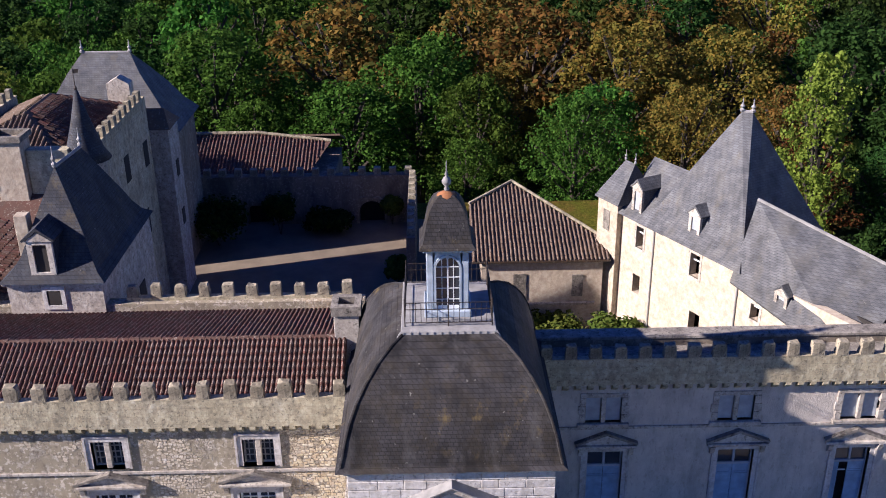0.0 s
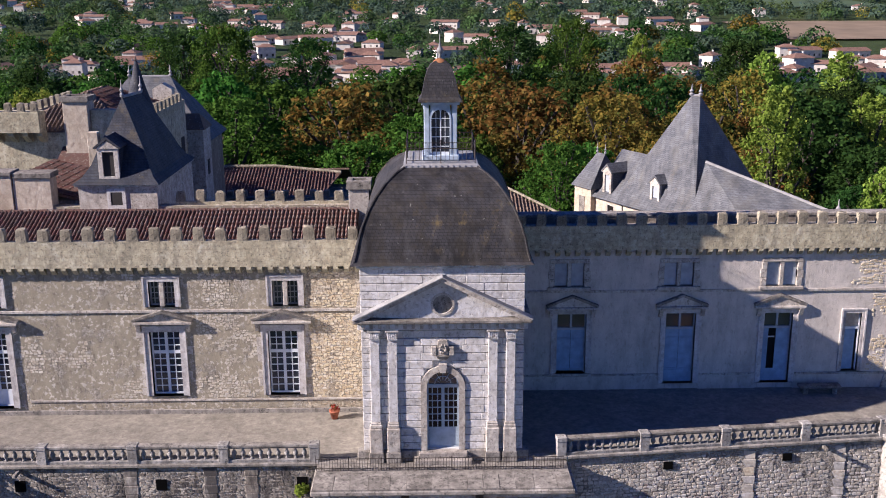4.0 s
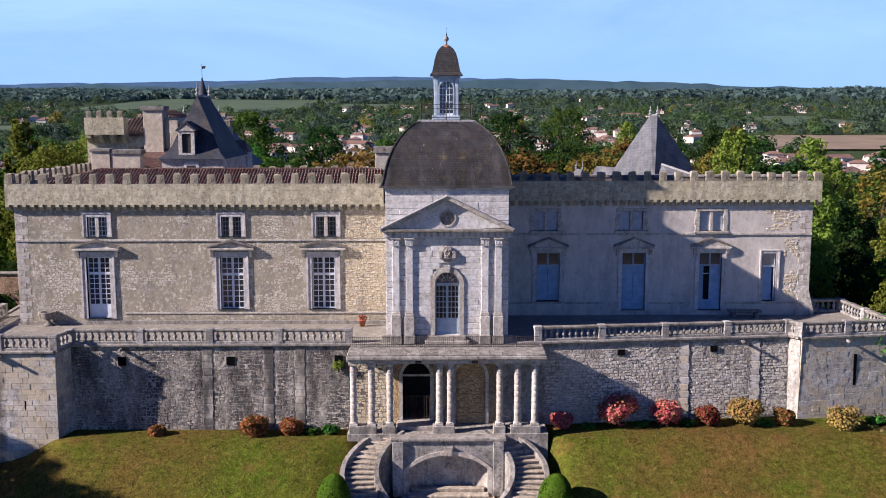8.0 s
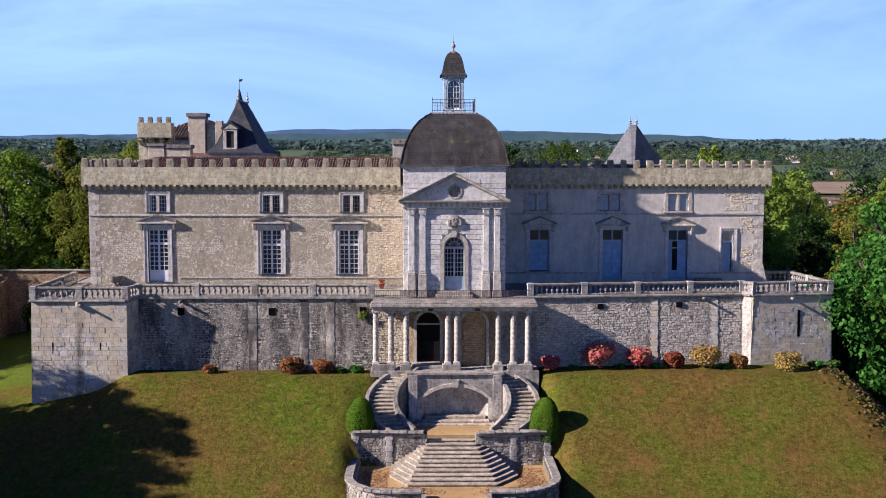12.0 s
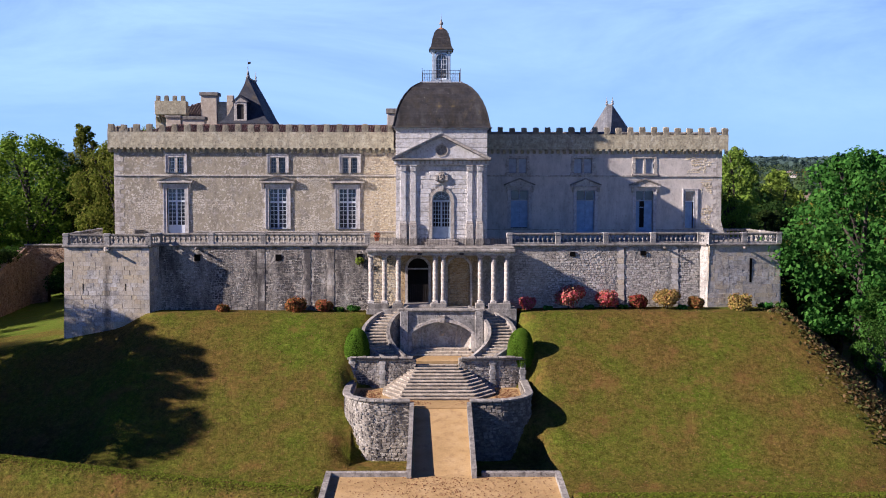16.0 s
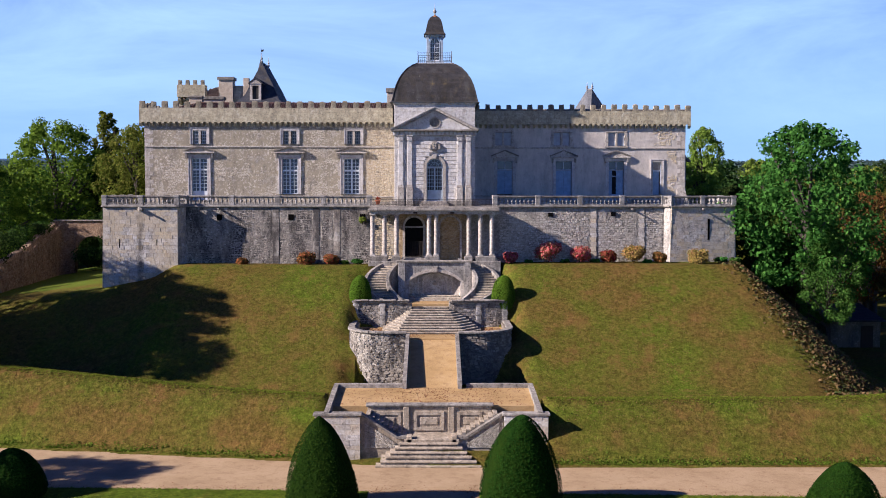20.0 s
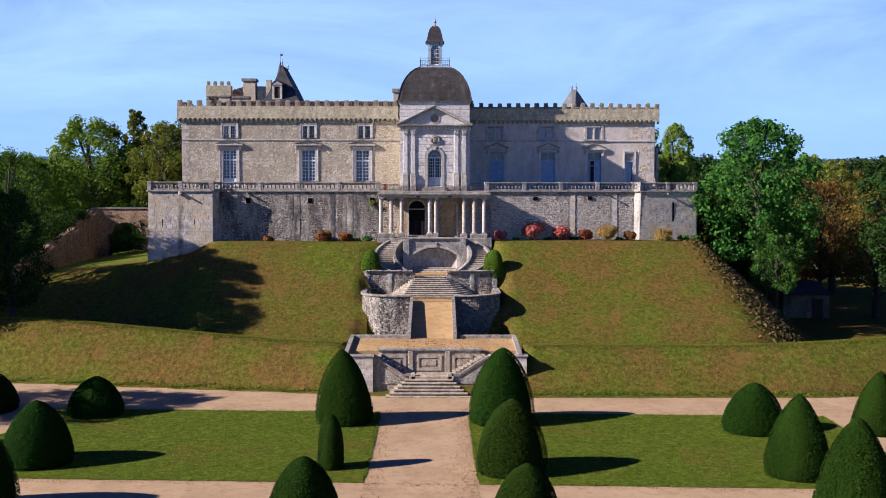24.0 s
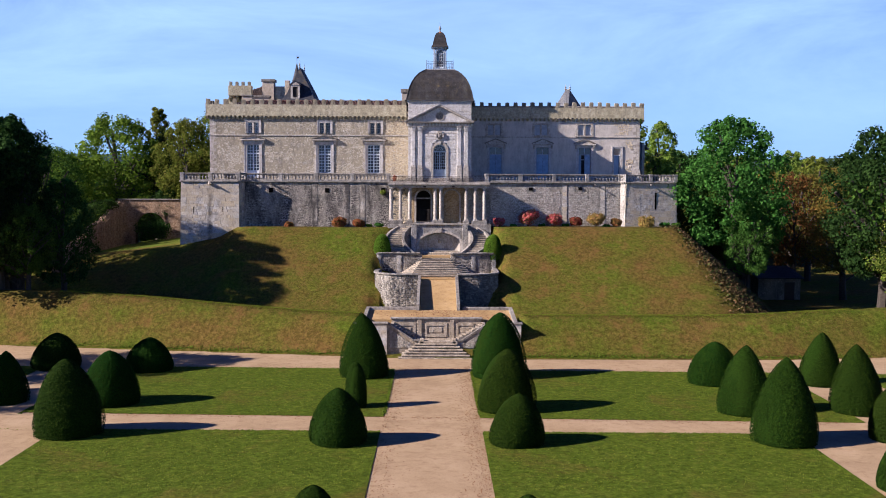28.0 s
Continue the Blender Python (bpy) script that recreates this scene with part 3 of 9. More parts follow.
def thing(name, at, label, category, group="", kind=""):
    ob = new(name)
    ob.location = at
    ob.empty_display_size = 0.2
    return tagged(ob, label, category, group, kind)


def part(name, bm, material, parent=None, label="", smooth=False):
    """Link a bmesh, drawn in world metres, as one mesh under a thing or a part."""
    me = bpy.data.meshes.new(name)
    if parent is not None:
        bmesh.ops.translate(bm, vec=-origin_of(parent), verts=bm.verts)
    bm.to_mesh(me)
    bm.free()
    me.materials.append(material)
    if smooth:
        me.polygons.foreach_set("use_smooth", [True] * len(me.polygons))
    ob = new(name, me)
    ob.parent = parent
    if label:
        ob["label"] = label
    return ob


def solid(name, bm, material, label, category, kind="structure", group="", smooth=False):
    """A top-level mesh whose origin is at the middle of its base."""
    vs = [v.co for v in bm.verts]
    lo = Vector((min(v.x for v in vs), min(v.y for v in vs), min(v.z for v in vs)))
    hi = Vector((max(v.x for v in vs), max(v.y for v in vs), max(v.z for v in vs)))
    base = Vector(((lo.x + hi.x) / 2, (lo.y + hi.y) / 2, lo.z))
    bmesh.ops.translate(bm, vec=-base, verts=bm.verts)
    me = bpy.data.meshes.new(name)
    bm.to_mesh(me)
    bm.free()
    me.materials.append(material)
    if smooth:
        me.polygons.foreach_set("use_smooth", [True] * len(me.polygons))
    ob = new(name, me)
    ob.location = base
    return tagged(ob, label, category, group, kind)


def piece(name, me, parent, m):
    """One of many alike pieces: shares the mesh, stands at the world pose m."""
    ob = new(name, me)
    ob.parent = parent
    ob.matrix_basis = Matrix.Translation(-origin_of(parent)) @ m
    return ob


def mesh_of(bm, name, material, smooth=False):
    me = bpy.data.meshes.new(name)
    bm.to_mesh(me)
    bm.free()
    me.materials.append(material)
    if smooth:
        me.polygons.foreach_set("use_smooth", [True] * len(me.polygons))
    return me


def B():
    return bmesh.new()


def box(bm, x0, x1, y0, y1, z0, z1, bev=0.0):
    g = bmesh.ops.create_cube(bm, size=1.0)["verts"]
    bmesh.ops.transform(bm, matrix=Matrix.Translation(((x0 + x1) / 2, (y0 + y1) / 2, (z0 + z1) / 2)) @ Matrix.Diagonal((abs(x1 - x0), abs(y1 - y0), abs(z1 - z0), 1)), verts=g)
    if bev:
        es = list({e for v in g for e in v.link_edges})
        bmesh.ops.bevel(bm, geom=es, offset=bev, segments=1, affect="EDGES")
    return bm


def boxed(*a, **k):
    return box(B(), *a, **k)


def prism(bm, pts, d):
    """A polygon of world points pushed along d."""
    d = Vector(d)
    a = [bm.verts.new(p) for p in pts]
    b = [bm.verts.new(Vector(p) + d) for p in pts]
    fs = [bm.faces.new(a), bm.faces.new(b[::-1])]
    k = len(pts)
    for i in range(k):
        fs.append(bm.faces.new((a[i], b[i], b[(i + 1) % k], a[(i + 1) % k])))
    bmesh.ops.recalc_face_normals(bm, faces=fs)
    return bm


def lathe(bm, prof, x, y, z, seg=12, square=False):
    """Turn a profile of (radius, height) round an upright axis."""
    rings = []
    for r, h in prof:
        rings.append([bm.verts.new((x + r * math.cos(2 * math.pi * (i + 0.5) / seg), y + r * math.sin(2 * math.pi * (i + 0.5) / seg), z + h)) for i in range(seg)])
    for a, b in zip(rings, rings[1:]):
        for i in range(seg):
            j = (i + 1) % seg
            bm.faces.new((a[i], a[j], b[j], b[i]))
    bm.faces.new(rings[0][::-1])
    bm.faces.new(rings[-1])
    return bm


def rod(bm, p, q, r, seg=6):
    p, q = Vector(p), Vector(q)
    d = q - p
    g = bmesh.ops.create_cone(bm, cap_ends=True, segments=seg, radius1=r, radius2=r, depth=d.length)["verts"]
    bmesh.ops.transform(bm, matrix=Matrix.Translation((p + q) / 2) @ d.to_track_quat("Z", "Y").to_matrix().to_4x4(), verts=g)
    return bm


def wall_grid(bm, u0, u1, z0, z1, depth, holes, place):
    """A thick wall with square openings; place(u, d, z) gives the world point."""
    us = sorted({u0, u1, *[h[0] for h in holes], *[h[1] for h in holes]})
    zs = sorted({z0, z1, *[h[2] for h in holes], *[h[3] for h in holes]})
    cache = {}

    def vert(u, d, z):
        k = (round(u, 4), round(d, 4), round(z, 4))
        if k not in cache:
            cache[k] = bm.verts.new(place(*k))
        return cache[k]

    def void(i, j):
        if i < 0 or j < 0 or i >= len(us) - 1 or j >= len(zs) - 1:
            return True
        cu, cz = (us[i] + us[i + 1]) / 2, (zs[j] + zs[j + 1]) / 2
        return any(h[0] < cu < h[1] and h[2] < cz < h[3] for h in holes)

    for i in range(len(us) - 1):
        for j in range(len(zs) - 1):
            if void(i, j):
                continue
            a, b, c, d = us[i], us[i + 1], zs[j], zs[j + 1]
            bm.faces.new([vert(a, 0, c), vert(b, 0, c), vert(b, 0, d), vert(a, 0, d)])
            bm.faces.new([vert(a, depth, d), vert(b, depth, d), vert(b, depth, c), vert(a, depth, c)])
            if void(i - 1, j):
                bm.faces.new([vert(a, 0, d), vert(a, depth, d), vert(a, depth, c), vert(a, 0, c)])
            if void(i + 1, j):
                bm.faces.new([vert(b, 0, c), vert(b, depth, c), vert(b, depth, d), vert(b, 0, d)])
            if void(i, j - 1):
                bm.faces.new([vert(a, 0, c), vert(a, depth, c), vert(b, depth, c), vert(b, 0, c)])
            if void(i, j + 1):
                bm.faces.new([vert(b, 0, d), vert(b, depth, d), vert(a, depth, d), vert(a, 0, d)])
    return bm


def front(y):
    return lambda u, d, z: (u, y + d, z)


def arch_pts(xc, w, z0, zs, n=10, y=0.0):
    """The outline of a round-headed opening in an upright plane."""
    r = w / 2
    pts = [(xc - r, y, z0), (xc - r, y, zs)]
    pts += [(xc - r * math.cos(math.pi * i / n), y, zs + r * math.sin(math.pi * i / n)) for i in range(1, n)]
    return pts + [(xc + r, y, zs), (xc + r, y, z0)]


def ring(bm, inner, outer, d):
    """A frame between two like outlines, pushed along d; open at the ends."""
    d = Vector(d)
    k = len(inner)
    a = [bm.verts.new(p) for p in inner]
    b = [bm.verts.new(p) for p in outer]
    c = [bm.verts.new(Vector(p) + d) for p in inner]
    e = [bm.verts.new(Vector(p) + d) for p in outer]
    fs = []
    for i in range(k - 1):
        for q in ((a[i], b[i], b[i + 1], a[i + 1]), (c[i + 1], e[i + 1], e[i], c[i]), (b[i], e[i], e[i + 1], b[i + 1]), (a[i + 1], c[i + 1], c[i], a[i])):
            fs.append(bm.faces.new(q))
    fs += [bm.faces.new((a[0], c[0], e[0], b[0])), bm.faces.new((b[-1], e[-1], c[-1], a[-1]))]
    bmesh.ops.recalc_face_normals(bm, faces=fs)
    return bm


def raw(name, verts, faces, material, smooth=False):
    me = bpy.data.meshes.new(name)
    me.from_pydata(verts, [], faces)
    me.materials.append(material)
    if smooth:
        me.polygons.foreach_set("use_smooth", [True] * len(me.polygons))
    return me


def quads(name, co, material):
    """A mesh of loose quads from an array of n x 4 x 3."""
    n = len(co)
    me = bpy.data.meshes.new(name)
    me.vertices.add(n * 4)
    me.vertices.foreach_set("co", co.reshape(-1).astype(np.float32))
    me.loops.add(n * 4)
    me.loops.foreach_set("vertex_index", np.arange(n * 4, dtype=np.int32))
    me.polygons.add(n)
    me.polygons.foreach_set("loop_start", np.arange(0, n * 4, 4, dtype=np.int32))
    me.update(calc_edges=True)
    me.validate()
    me.materials.append(material)
    return me


def leaf_quads(centres, normals, size, rng, jitter=0.55):
    """Bent leaf clumps lying across their normals, with chance turns."""
    n = len(centres)
    nr = normals + rng.normal(0, jitter, (n, 3))
    nr /= np.linalg.norm(nr, axis=1)[:, None] + 1e-9
    up = rng.normal(0, 1, (n, 3))
    a = np.cross(nr, up)
    a /= np.linalg.norm(a, axis=1)[:, None] + 1e-9
    b = np.cross(nr, a)
    s = (size * rng.uniform(0.55, 1.3, n))[:, None]
    a, b = a * s, b * s * 0.7
    return np.stack([centres - a, centres - b + nr * s * 0.2, centres + a, centres + b + nr * s * 0.2], axis=1)


def stone_shape(rng):
    """One rough stone: an irregular rounded outline, domed towards the front, in a unit square."""
    k = 8
    out = []
    for i in range(k):
        a = 2 * math.pi * (i + rng.uniform(-0.22, 0.22)) / k
        c, s = math.cos(a), math.sin(a)
        m = max(abs(c), abs(s)) ** 0.72
        r = 0.5 / m * rng.uniform(0.86, 1.0)
        out.append((r * c, r * s))
    v = [(x, 0.0, y) for x, y in out] + [(x * 0.92, -1.0 + rng.uniform(-0.2, 0.2), y * 0.90) for x, y in out]
    f = [(i, (i + 1) % k, k + (i + 1) % k, k + i) for i in range(k)] + [tuple(range(k, 2 * k))]
    return v, f


STONE_SHAPES = [stone_shape(random.Random(900 + i)) for i in range(14)]
STONE_MESH = {}


def rubble_face(parent, key, place, width, height_, keep, seed, single=150, near=None, rows=(0.09, 0.2), cols=(0.11, 0.34), proud=0.014, label=""):
    """Rough stones laid in uneven courses over a wall face; the nearest ones are single pieces, the others joined."""
    rng = random.Random(seed)
    spots = []
    v = 0.02
    while v < height_ - 0.1:
        h = rng.uniform(*rows)
        u = rng.uniform(0, 0.2)
        while u < width - 0.1:
            w = rng.uniform(*cols)
            if rng.random() > 0.1 and keep(u + w / 2, v + h / 2):
                spots.append((u + w / 2, v + h / 2 + rng.uniform(-0.035, 0.035), w - 0.01, h * rng.uniform(0.75, 1.15) - 0.012, rng.randrange(len(STONE_SHAPES)), rng.uniform(-0.16, 0.16), rng.uniform(0.5, 1.4)))
            u += w
        v += h
    if near is not None:
        spots.sort(key=lambda q: abs(q[0] - near))
    one, all_ = STONE_SETS[key]
    vs, fs = [], []
    for i, (u, v, w, h, k, turn, pr) in enumerate(spots):
        m = place(u, v) @ Matrix.Rotation(turn, 4, "Y") @ Matrix.Diagonal((w, proud * pr, h, 1))
        if i < single:
            if (key, k) not in STONE_MESH:
                STONE_MESH[key, k] = raw("stone", *STONE_SHAPES[k], one)
            piece("stone", STONE_MESH[key, k], parent, m)
        else:
            b = len(vs)
            vs += [m @ Vector(p) for p in STONE_SHAPES[k][0]]
            fs += [tuple(b + q for q in face) for face in STONE_SHAPES[k][1]]
    if vs:
        off = origin_of(parent)
        ob = new("rubble_stone", raw("rubble_stone", [p - off for p in vs], fs, all_))
        ob.parent = parent
        ob.matrix_basis = Matrix()
        tagged(ob, label or "rough rubble stones bedded in lime mortar", kind="stuff")


def on_wall(p, q, z0, lean=0.0):
    """Placement on a wall face running from p to q, leaning back by lean per metre of rise."""
    d = Vector((q[0] - p[0], q[1] - p[1], 0)).normalized()
    ang = math.atan2(d.y, d.x)
    o = Vector((d.y, -d.x, 0))

    def place(u, v):
        at = Vector((p[0], p[1], z0)) + d * u - o * (lean * v) + Vector((0, 0, v))
        return Matrix.Translation(at) @ Matrix.Rotation(ang, 4, "Z")

    return place


def block_face(parent, p, q, z0, z1, lean, material, seed, course=(0.24, 0.33), wide=(0.32, 0.7), keep=None, name="block"):
    """Squared blocks in courses over a wall face."""
    rng = random.Random(seed)
    place = on_wall(p, q, z0, lean)
    ln = math.hypot(q[0] - p[0], q[1] - p[1])
    me = mesh_of(box(B(), -0.5, 0.5, -0.03, 0.0, -0.5, 0.5), name, material)
    v = 0.0
    while v < z1 - z0 - 0.1:
        h = min(rng.uniform(*course), z1 - z0 - v)
        u = 0.0
        while u < ln - 0.02:
            w = rng.uniform(*wide)
            if ln - u - w < 0.3:
                w = ln - u
            if keep is None or keep(u + w / 2, v + h / 2):
                piece(name, me, parent, place(u + w / 2, v + h / 2) @ Matrix.Diagonal((w - 0.012, rng.uniform(0.6, 1.3), h - 0.012, 1)))
            u += w
        v += h


# ---- ground ----
GARDEN = -13.9


def sstep(a, b, x):
    t = min(1.0, max(0.0, (x - a) / (b - a)))
    return t * t * (3 - 2 * t)


def crest_y(x):
    return -28.2 + (0.17 * -x if x < 0 else 0.0) + (0.12 * max(0, x - 26) if x > 26 else 0.0)


def crest_z(x):
    return -11.0 + 1.25 * sstep(6, 34, -x) + 0.5 * sstep(20, 38, x)


def height(x, y):
    """The lie of the land: garden, bank, moat, castle hill, plain and far rise."""
    n = noise.noise((x * 0.05, y * 0.05, 0)) * 0.35
    if y < 60 and abs(x) < 75:
        dx = max((x - 24.5) * 1.45, 0.0)
        west = max(-20.5 - x, 0.0)
        dy = max(-7.2 - y, 0.0)
        d = math.hypot(dx, dy)
        hill = -4.7 - 0.60 * d - 0.03 * max(0.0, d - 9) - 0.7 * sstep(0, 2.5, west) - 0.2 * min(west, 6.1) - 0.13 * max(0.0, west - 6.1) + 0.22 * dy * sstep(28, 40, -x)
        if y > -1 and dx == 0 and west < 3:
            hill += 1.2 * sstep(0, 6, y)
        floor = -12.9 + 1.4 * sstep(30, 44, -x) - 0.9 * sstep(20, 34, x)
        back = max(hill + n * 0.3, floor) if hill - floor > 0.7 else floor + 0.7 * sstep(-1.2, 0.9, hill - floor)
        cy, cz = crest_y(x), crest_z(x)
        if y > cy:
            bank = cz - (cz - floor) * sstep(0.3, 2.4, y - cy)
        else:
            bank = cz + (GARDEN - cz) * sstep(0.3, 4.6, cy - y)
        z = max(back, bank) if y > cy - 1 else bank
        side = sstep(45, 75, abs(x))
        z = z * (1 - side) + (GARDEN + 1.5) * side if y > cy else z
        if abs(x) < 6.3 and -31.2 < y < -7.6 or abs(x) < 4.8 and -31.2 < y < -6.2:
            z = min(z, -8.1 if abs(x) < 4.8 and y > -11.3 else (-5.6 - 0.55 * (-7.6 - y) if y > -11.3 else (-11.4 if y > -18.4 and abs(x) > 5.9 else -9.9 if y > -17.2 else (-12.3 if y > -25 else -14.3))))
        if y > 48:
            z = z + (GARDEN - z) * sstep(48, 60, y)
        return z
    if y < -20:
        return GARDEN
    far = 0.0345 * max(0.0, y - 150) * sstep(110, 420, y) + 0.004 * max(0.0, y - 1200) - 0.045 * max(0.0, y - 2300)
    roll = noise.noise((x * 0.0016, y * 0.0016, 3)) * 14 * sstep(500, 1800, y) - 0.006 * abs(x + 60) * sstep(800, 2000, y)
    return GARDEN + far + roll


def spread(lo, hi, near_lo, near_hi, fine, grow):
    v = near_lo
    out = [near_lo]
    while v < near_hi:
        v += fine
        out.append(v)
    s = fine
    while v < hi:
        s *= grow
        v += s
        out.append(min(v, hi))
    v, s = near_lo, fine
    left = []
    while v > lo:
        s *= grow
        v -= s
        left.append(max(v, lo))
    return left[::-1] + out


gx = spread(-3200, 3200, -48, 48, 0.8, 1.22)
gy = spread(-900, 3600, -70, 62, 0.7, 1.2)
gv = [(x, y, height(x, y)) for y in gy for x in gx]
gw = len(gx)
gf = [(j * gw + i, j * gw + i + 1, (j + 1) * gw + i + 1, (j + 1) * gw + i) for j in range(len(gy) - 1) for i in range(gw - 1)]
ground = new("ground", raw("ground", gv, gf, GRASS, True))
ground.data.materials.append(LAND)
ground.data.polygons.foreach_set("material_index", [1 if p.center.y > 58 or abs(p.center.x) > 62 else 0 for p in ground.data.polygons])
tagged(ground, "dry mown grass on the castle hill, bank and plain", "ground", kind="structure")


def draped(name, pts_x, pts_y, material, label, category, lift=0.02, inside=None, kind="structure"):
    """A sheet that follows the land, a little above it."""
    v, f = [], []
    w = len(pts_x)
    for y in pts_y:
        for x in pts_x:
            v.append((x, y, height(x, y) + lift))
    for j in range(len(pts_y) - 1):
        for i in range(w - 1):
            cx, cy = (pts_x[i] + pts_x[i + 1]) / 2, (pts_y[j] + pts_y[j + 1]) / 2
            if inside is None or inside(cx, cy):
                f.append((j * w + i, j * w + i + 1, (j + 1) * w + i + 1, (j + 1) * w + i))
    ob = new(name, raw(name, v, f, material, True))
    return tagged(ob, label, category, kind=kind)


def seq(a, b, s):
    return [a + (b - a) * i / max(1, round((b - a) / s)) for i in range(max(1, round((b - a) / s)) + 1)]


def path_edge(x):
    """Where the foot of the bank meets the long path."""
    return crest_y(x) - 4.55


# garden lawns lie a little above the gravel paths between them
def lawn(x0, x1, y0, y1, skew0=0.0, skew1=0.0):
    bm = B()
    pts = [(x0, y0 - skew0 * x0), (x1, y0 - skew0 * x1), (x1, y1 - skew1 * x1), (x0, y1 - skew1 * x0)]
    c = [(x, y, GARDEN - 0.3) for x, y in pts]
    prism(bm, c, (0, 0, 0.36))
    return solid("lawn", bm, LAWN, "mown green lawn panel edged by gravel paths", "lawn", group="lawns of the parterre")


bm = B()
gpx = seq(-60, 60, 2.0)
top = [bm.verts.new((x, path_edge(x) + 0.35 * noise.noise((x * 0.4, 0, 5)), GARDEN + 0.025)) for x in gpx]
bot = [bm.verts.new((x, -110, GARDEN + 0.025)) for x in gpx]
for i in range(len(gpx) - 1):
    bm.faces.new((bot[i], bot[i + 1], top[i + 1], top[i]))
solid("path", bm, GRAVEL, "pinkish beige gravel garden paths", "path")
for sx in (-1, 1):
    a, b = (-24.5, -3.35) if sx < 0 else (2.2, 24.0)
    lawn(a, b, -52.15, -37.25, 0.045, 0.045)
    lawn(a + (3.6 if sx < 0 else 0), b - (0 if sx < 0 else 5.0), -75, -55.55, 0, 0.02)
lawn(-60, -29, -75, -37.4, 0, 0.04)
lawn(29.5, 60, -75, -37.4, 0, 0.04)


# ---- castle wings ----
def sash(name, parent, xc, w, z0, z1, y, cols, rows, paint, glass_mat=GLASS, panel=0.0, split=True, pane_name="pane"):
    """A glazed window: outer frame, stiles, glazing bars and panes."""
    win = part(name, ring(B(), [(xc - w / 2 + 0.07, y, z0 + 0.07), (xc - w / 2 + 0.07, y, z1 - 0.07), (xc + w / 2 - 0.07, y, z1 - 0.07), (xc + w / 2 - 0.07, y, z0 + 0.07), (xc - w / 2 + 0.07, y, z0 + 0.07)],
                           [(xc - w / 2, y, z0), (xc - w / 2, y, z1), (xc + w / 2, y, z1), (xc + w / 2, y, z0), (xc - w / 2, y, z0)], (0, 0.09, 0)), paint, parent)
    bars = B()
    za = z0 + 0.07 + panel
    if split:
        box(bars, xc - 0.065, xc + 0.065, y + 0.002, y + 0.08, z0 + 0.075, z1 - 0.075)
    for i in range(1, cols):
        x = xc - w / 2 + w * i / cols
        if not (split and abs(x - xc) < 0.06):
            box(bars, x - 0.019, x + 0.019, y + 0.012, y + 0.055, za, z1 - 0.075)
    for j in range(1, rows):
        z = za + (z1 - 0.07 - za) * j / rows
        t = 0.075 if rows > 6 and j == rows * 2 // 3 else 0.019
        box(bars, xc - w / 2 + 0.075, xc + w / 2 - 0.075, y + 0.015, y + 0.05, z - t, z + t)
    part("glazing_grid", bars, paint, win)
    if panel:
        part("door_panel", boxed(xc - w / 2 + 0.075, xc + w / 2 - 0.075, y + 0.02, y + 0.07, z0 + 0.075, za, 0.012), paint, win)
    half = [(xc - w / 2 + 0.072, xc - 0.052), (xc + 0.052, xc + w / 2 - 0.072)] if split else [(xc - w / 2 + 0.072, xc + w / 2 - 0.072)]
    for a, b in half:
        part(pane_name, boxed(a, b, y + 0.06, y + 0.068, za, z1 - 0.072), glass_mat, win)
    return win


def surround(parent, xc, w, z0, z1, y, t=0.28, sill=True, proud=0.07):
    """Dressed stone round an opening, block by block up the jambs."""
    fr = part("window_surround", boxed(xc - w / 2 - t, xc + w / 2 + t, y - proud, y + 0.25, z1, z1 + t * 0.8, 0.02), LIMESTONE, parent)
    h = (z1 - z0) / max(2, round((z1 - z0) / 0.42))
    j = 0
    z = z0
    while z < z1 - 0.01:
        for s in (-1, 1):
            tt = t + (0.06 if j % 2 else 0.0)
            a, b = xc + s * w / 2, xc + s * (w / 2 + tt)
            part("jamb_stone", boxed(min(a, b), max(a, b), y - proud + (0.015 if j % 2 else 0), y + 0.25, z + 0.006, z + h - 0.006, 0.012), LIMESTONE, fr)
        z += h
        j += 1
    if sill:
        part("window_sill", boxed(xc - w / 2 - t - 0.08, xc + w / 2 + t + 0.08, y - 0.16, y + 0.25, z0 - 0.16, z0, 0.02), LIMESTONE, fr)
    return fr


def pediment(parent, xc, half, z0, z1, y, proud=0.3):
    """A small pediment on consoles over a window."""
    pd = part("window_pediment", boxed(xc - half, xc + half, y - proud, y + 0.02, z0, z0 + 0.12, 0.015), LIMESTONE, parent, "weathered stone pediment")
    bm = B()
    t = 0.12
    for s in (-1, 1):
        prism(bm, [(xc + s * half, y - proud + 0.02, z0 + 0.124), (xc, y - proud + 0.02, z1 - t), (xc, y - proud + 0.02, z1), (xc + s * (half + 0.04), y - proud + 0.02, z0 + 0.124 + t * 0.8)], (0, proud, 0))
    part("raking_cornice", bm, COPING, pd)
    part("tympanum", prism(B(), [(xc - half + 0.15, y - 0.12, z0 + 0.122), (xc + half - 0.15, y - 0.12, z0 + 0.122), (xc, y - 0.12, z1 - t)], (0, 0.14, 0)), LIMESTONE, pd)
    for s in (-1, 1):
        bx = xc + s * (half - 0.22)
        part("console", prism(B(), [(bx - 0.09, y - 0.26, z0), (bx - 0.09, y - 0.02, z0), (bx - 0.09, y - 0.02, z0 - 0.42), (bx - 0.09, y - 0.12, z0 - 0.38)], (0.18, 0, 0)), LIMESTONE, pd)
    return pd


def squared(x, w, a, b, y):
    return [(x - w / 2, y, a), (x - w / 2, y, b), (x + w / 2, y, b), (x + w / 2, y, a), (x - w / 2, y, a)]


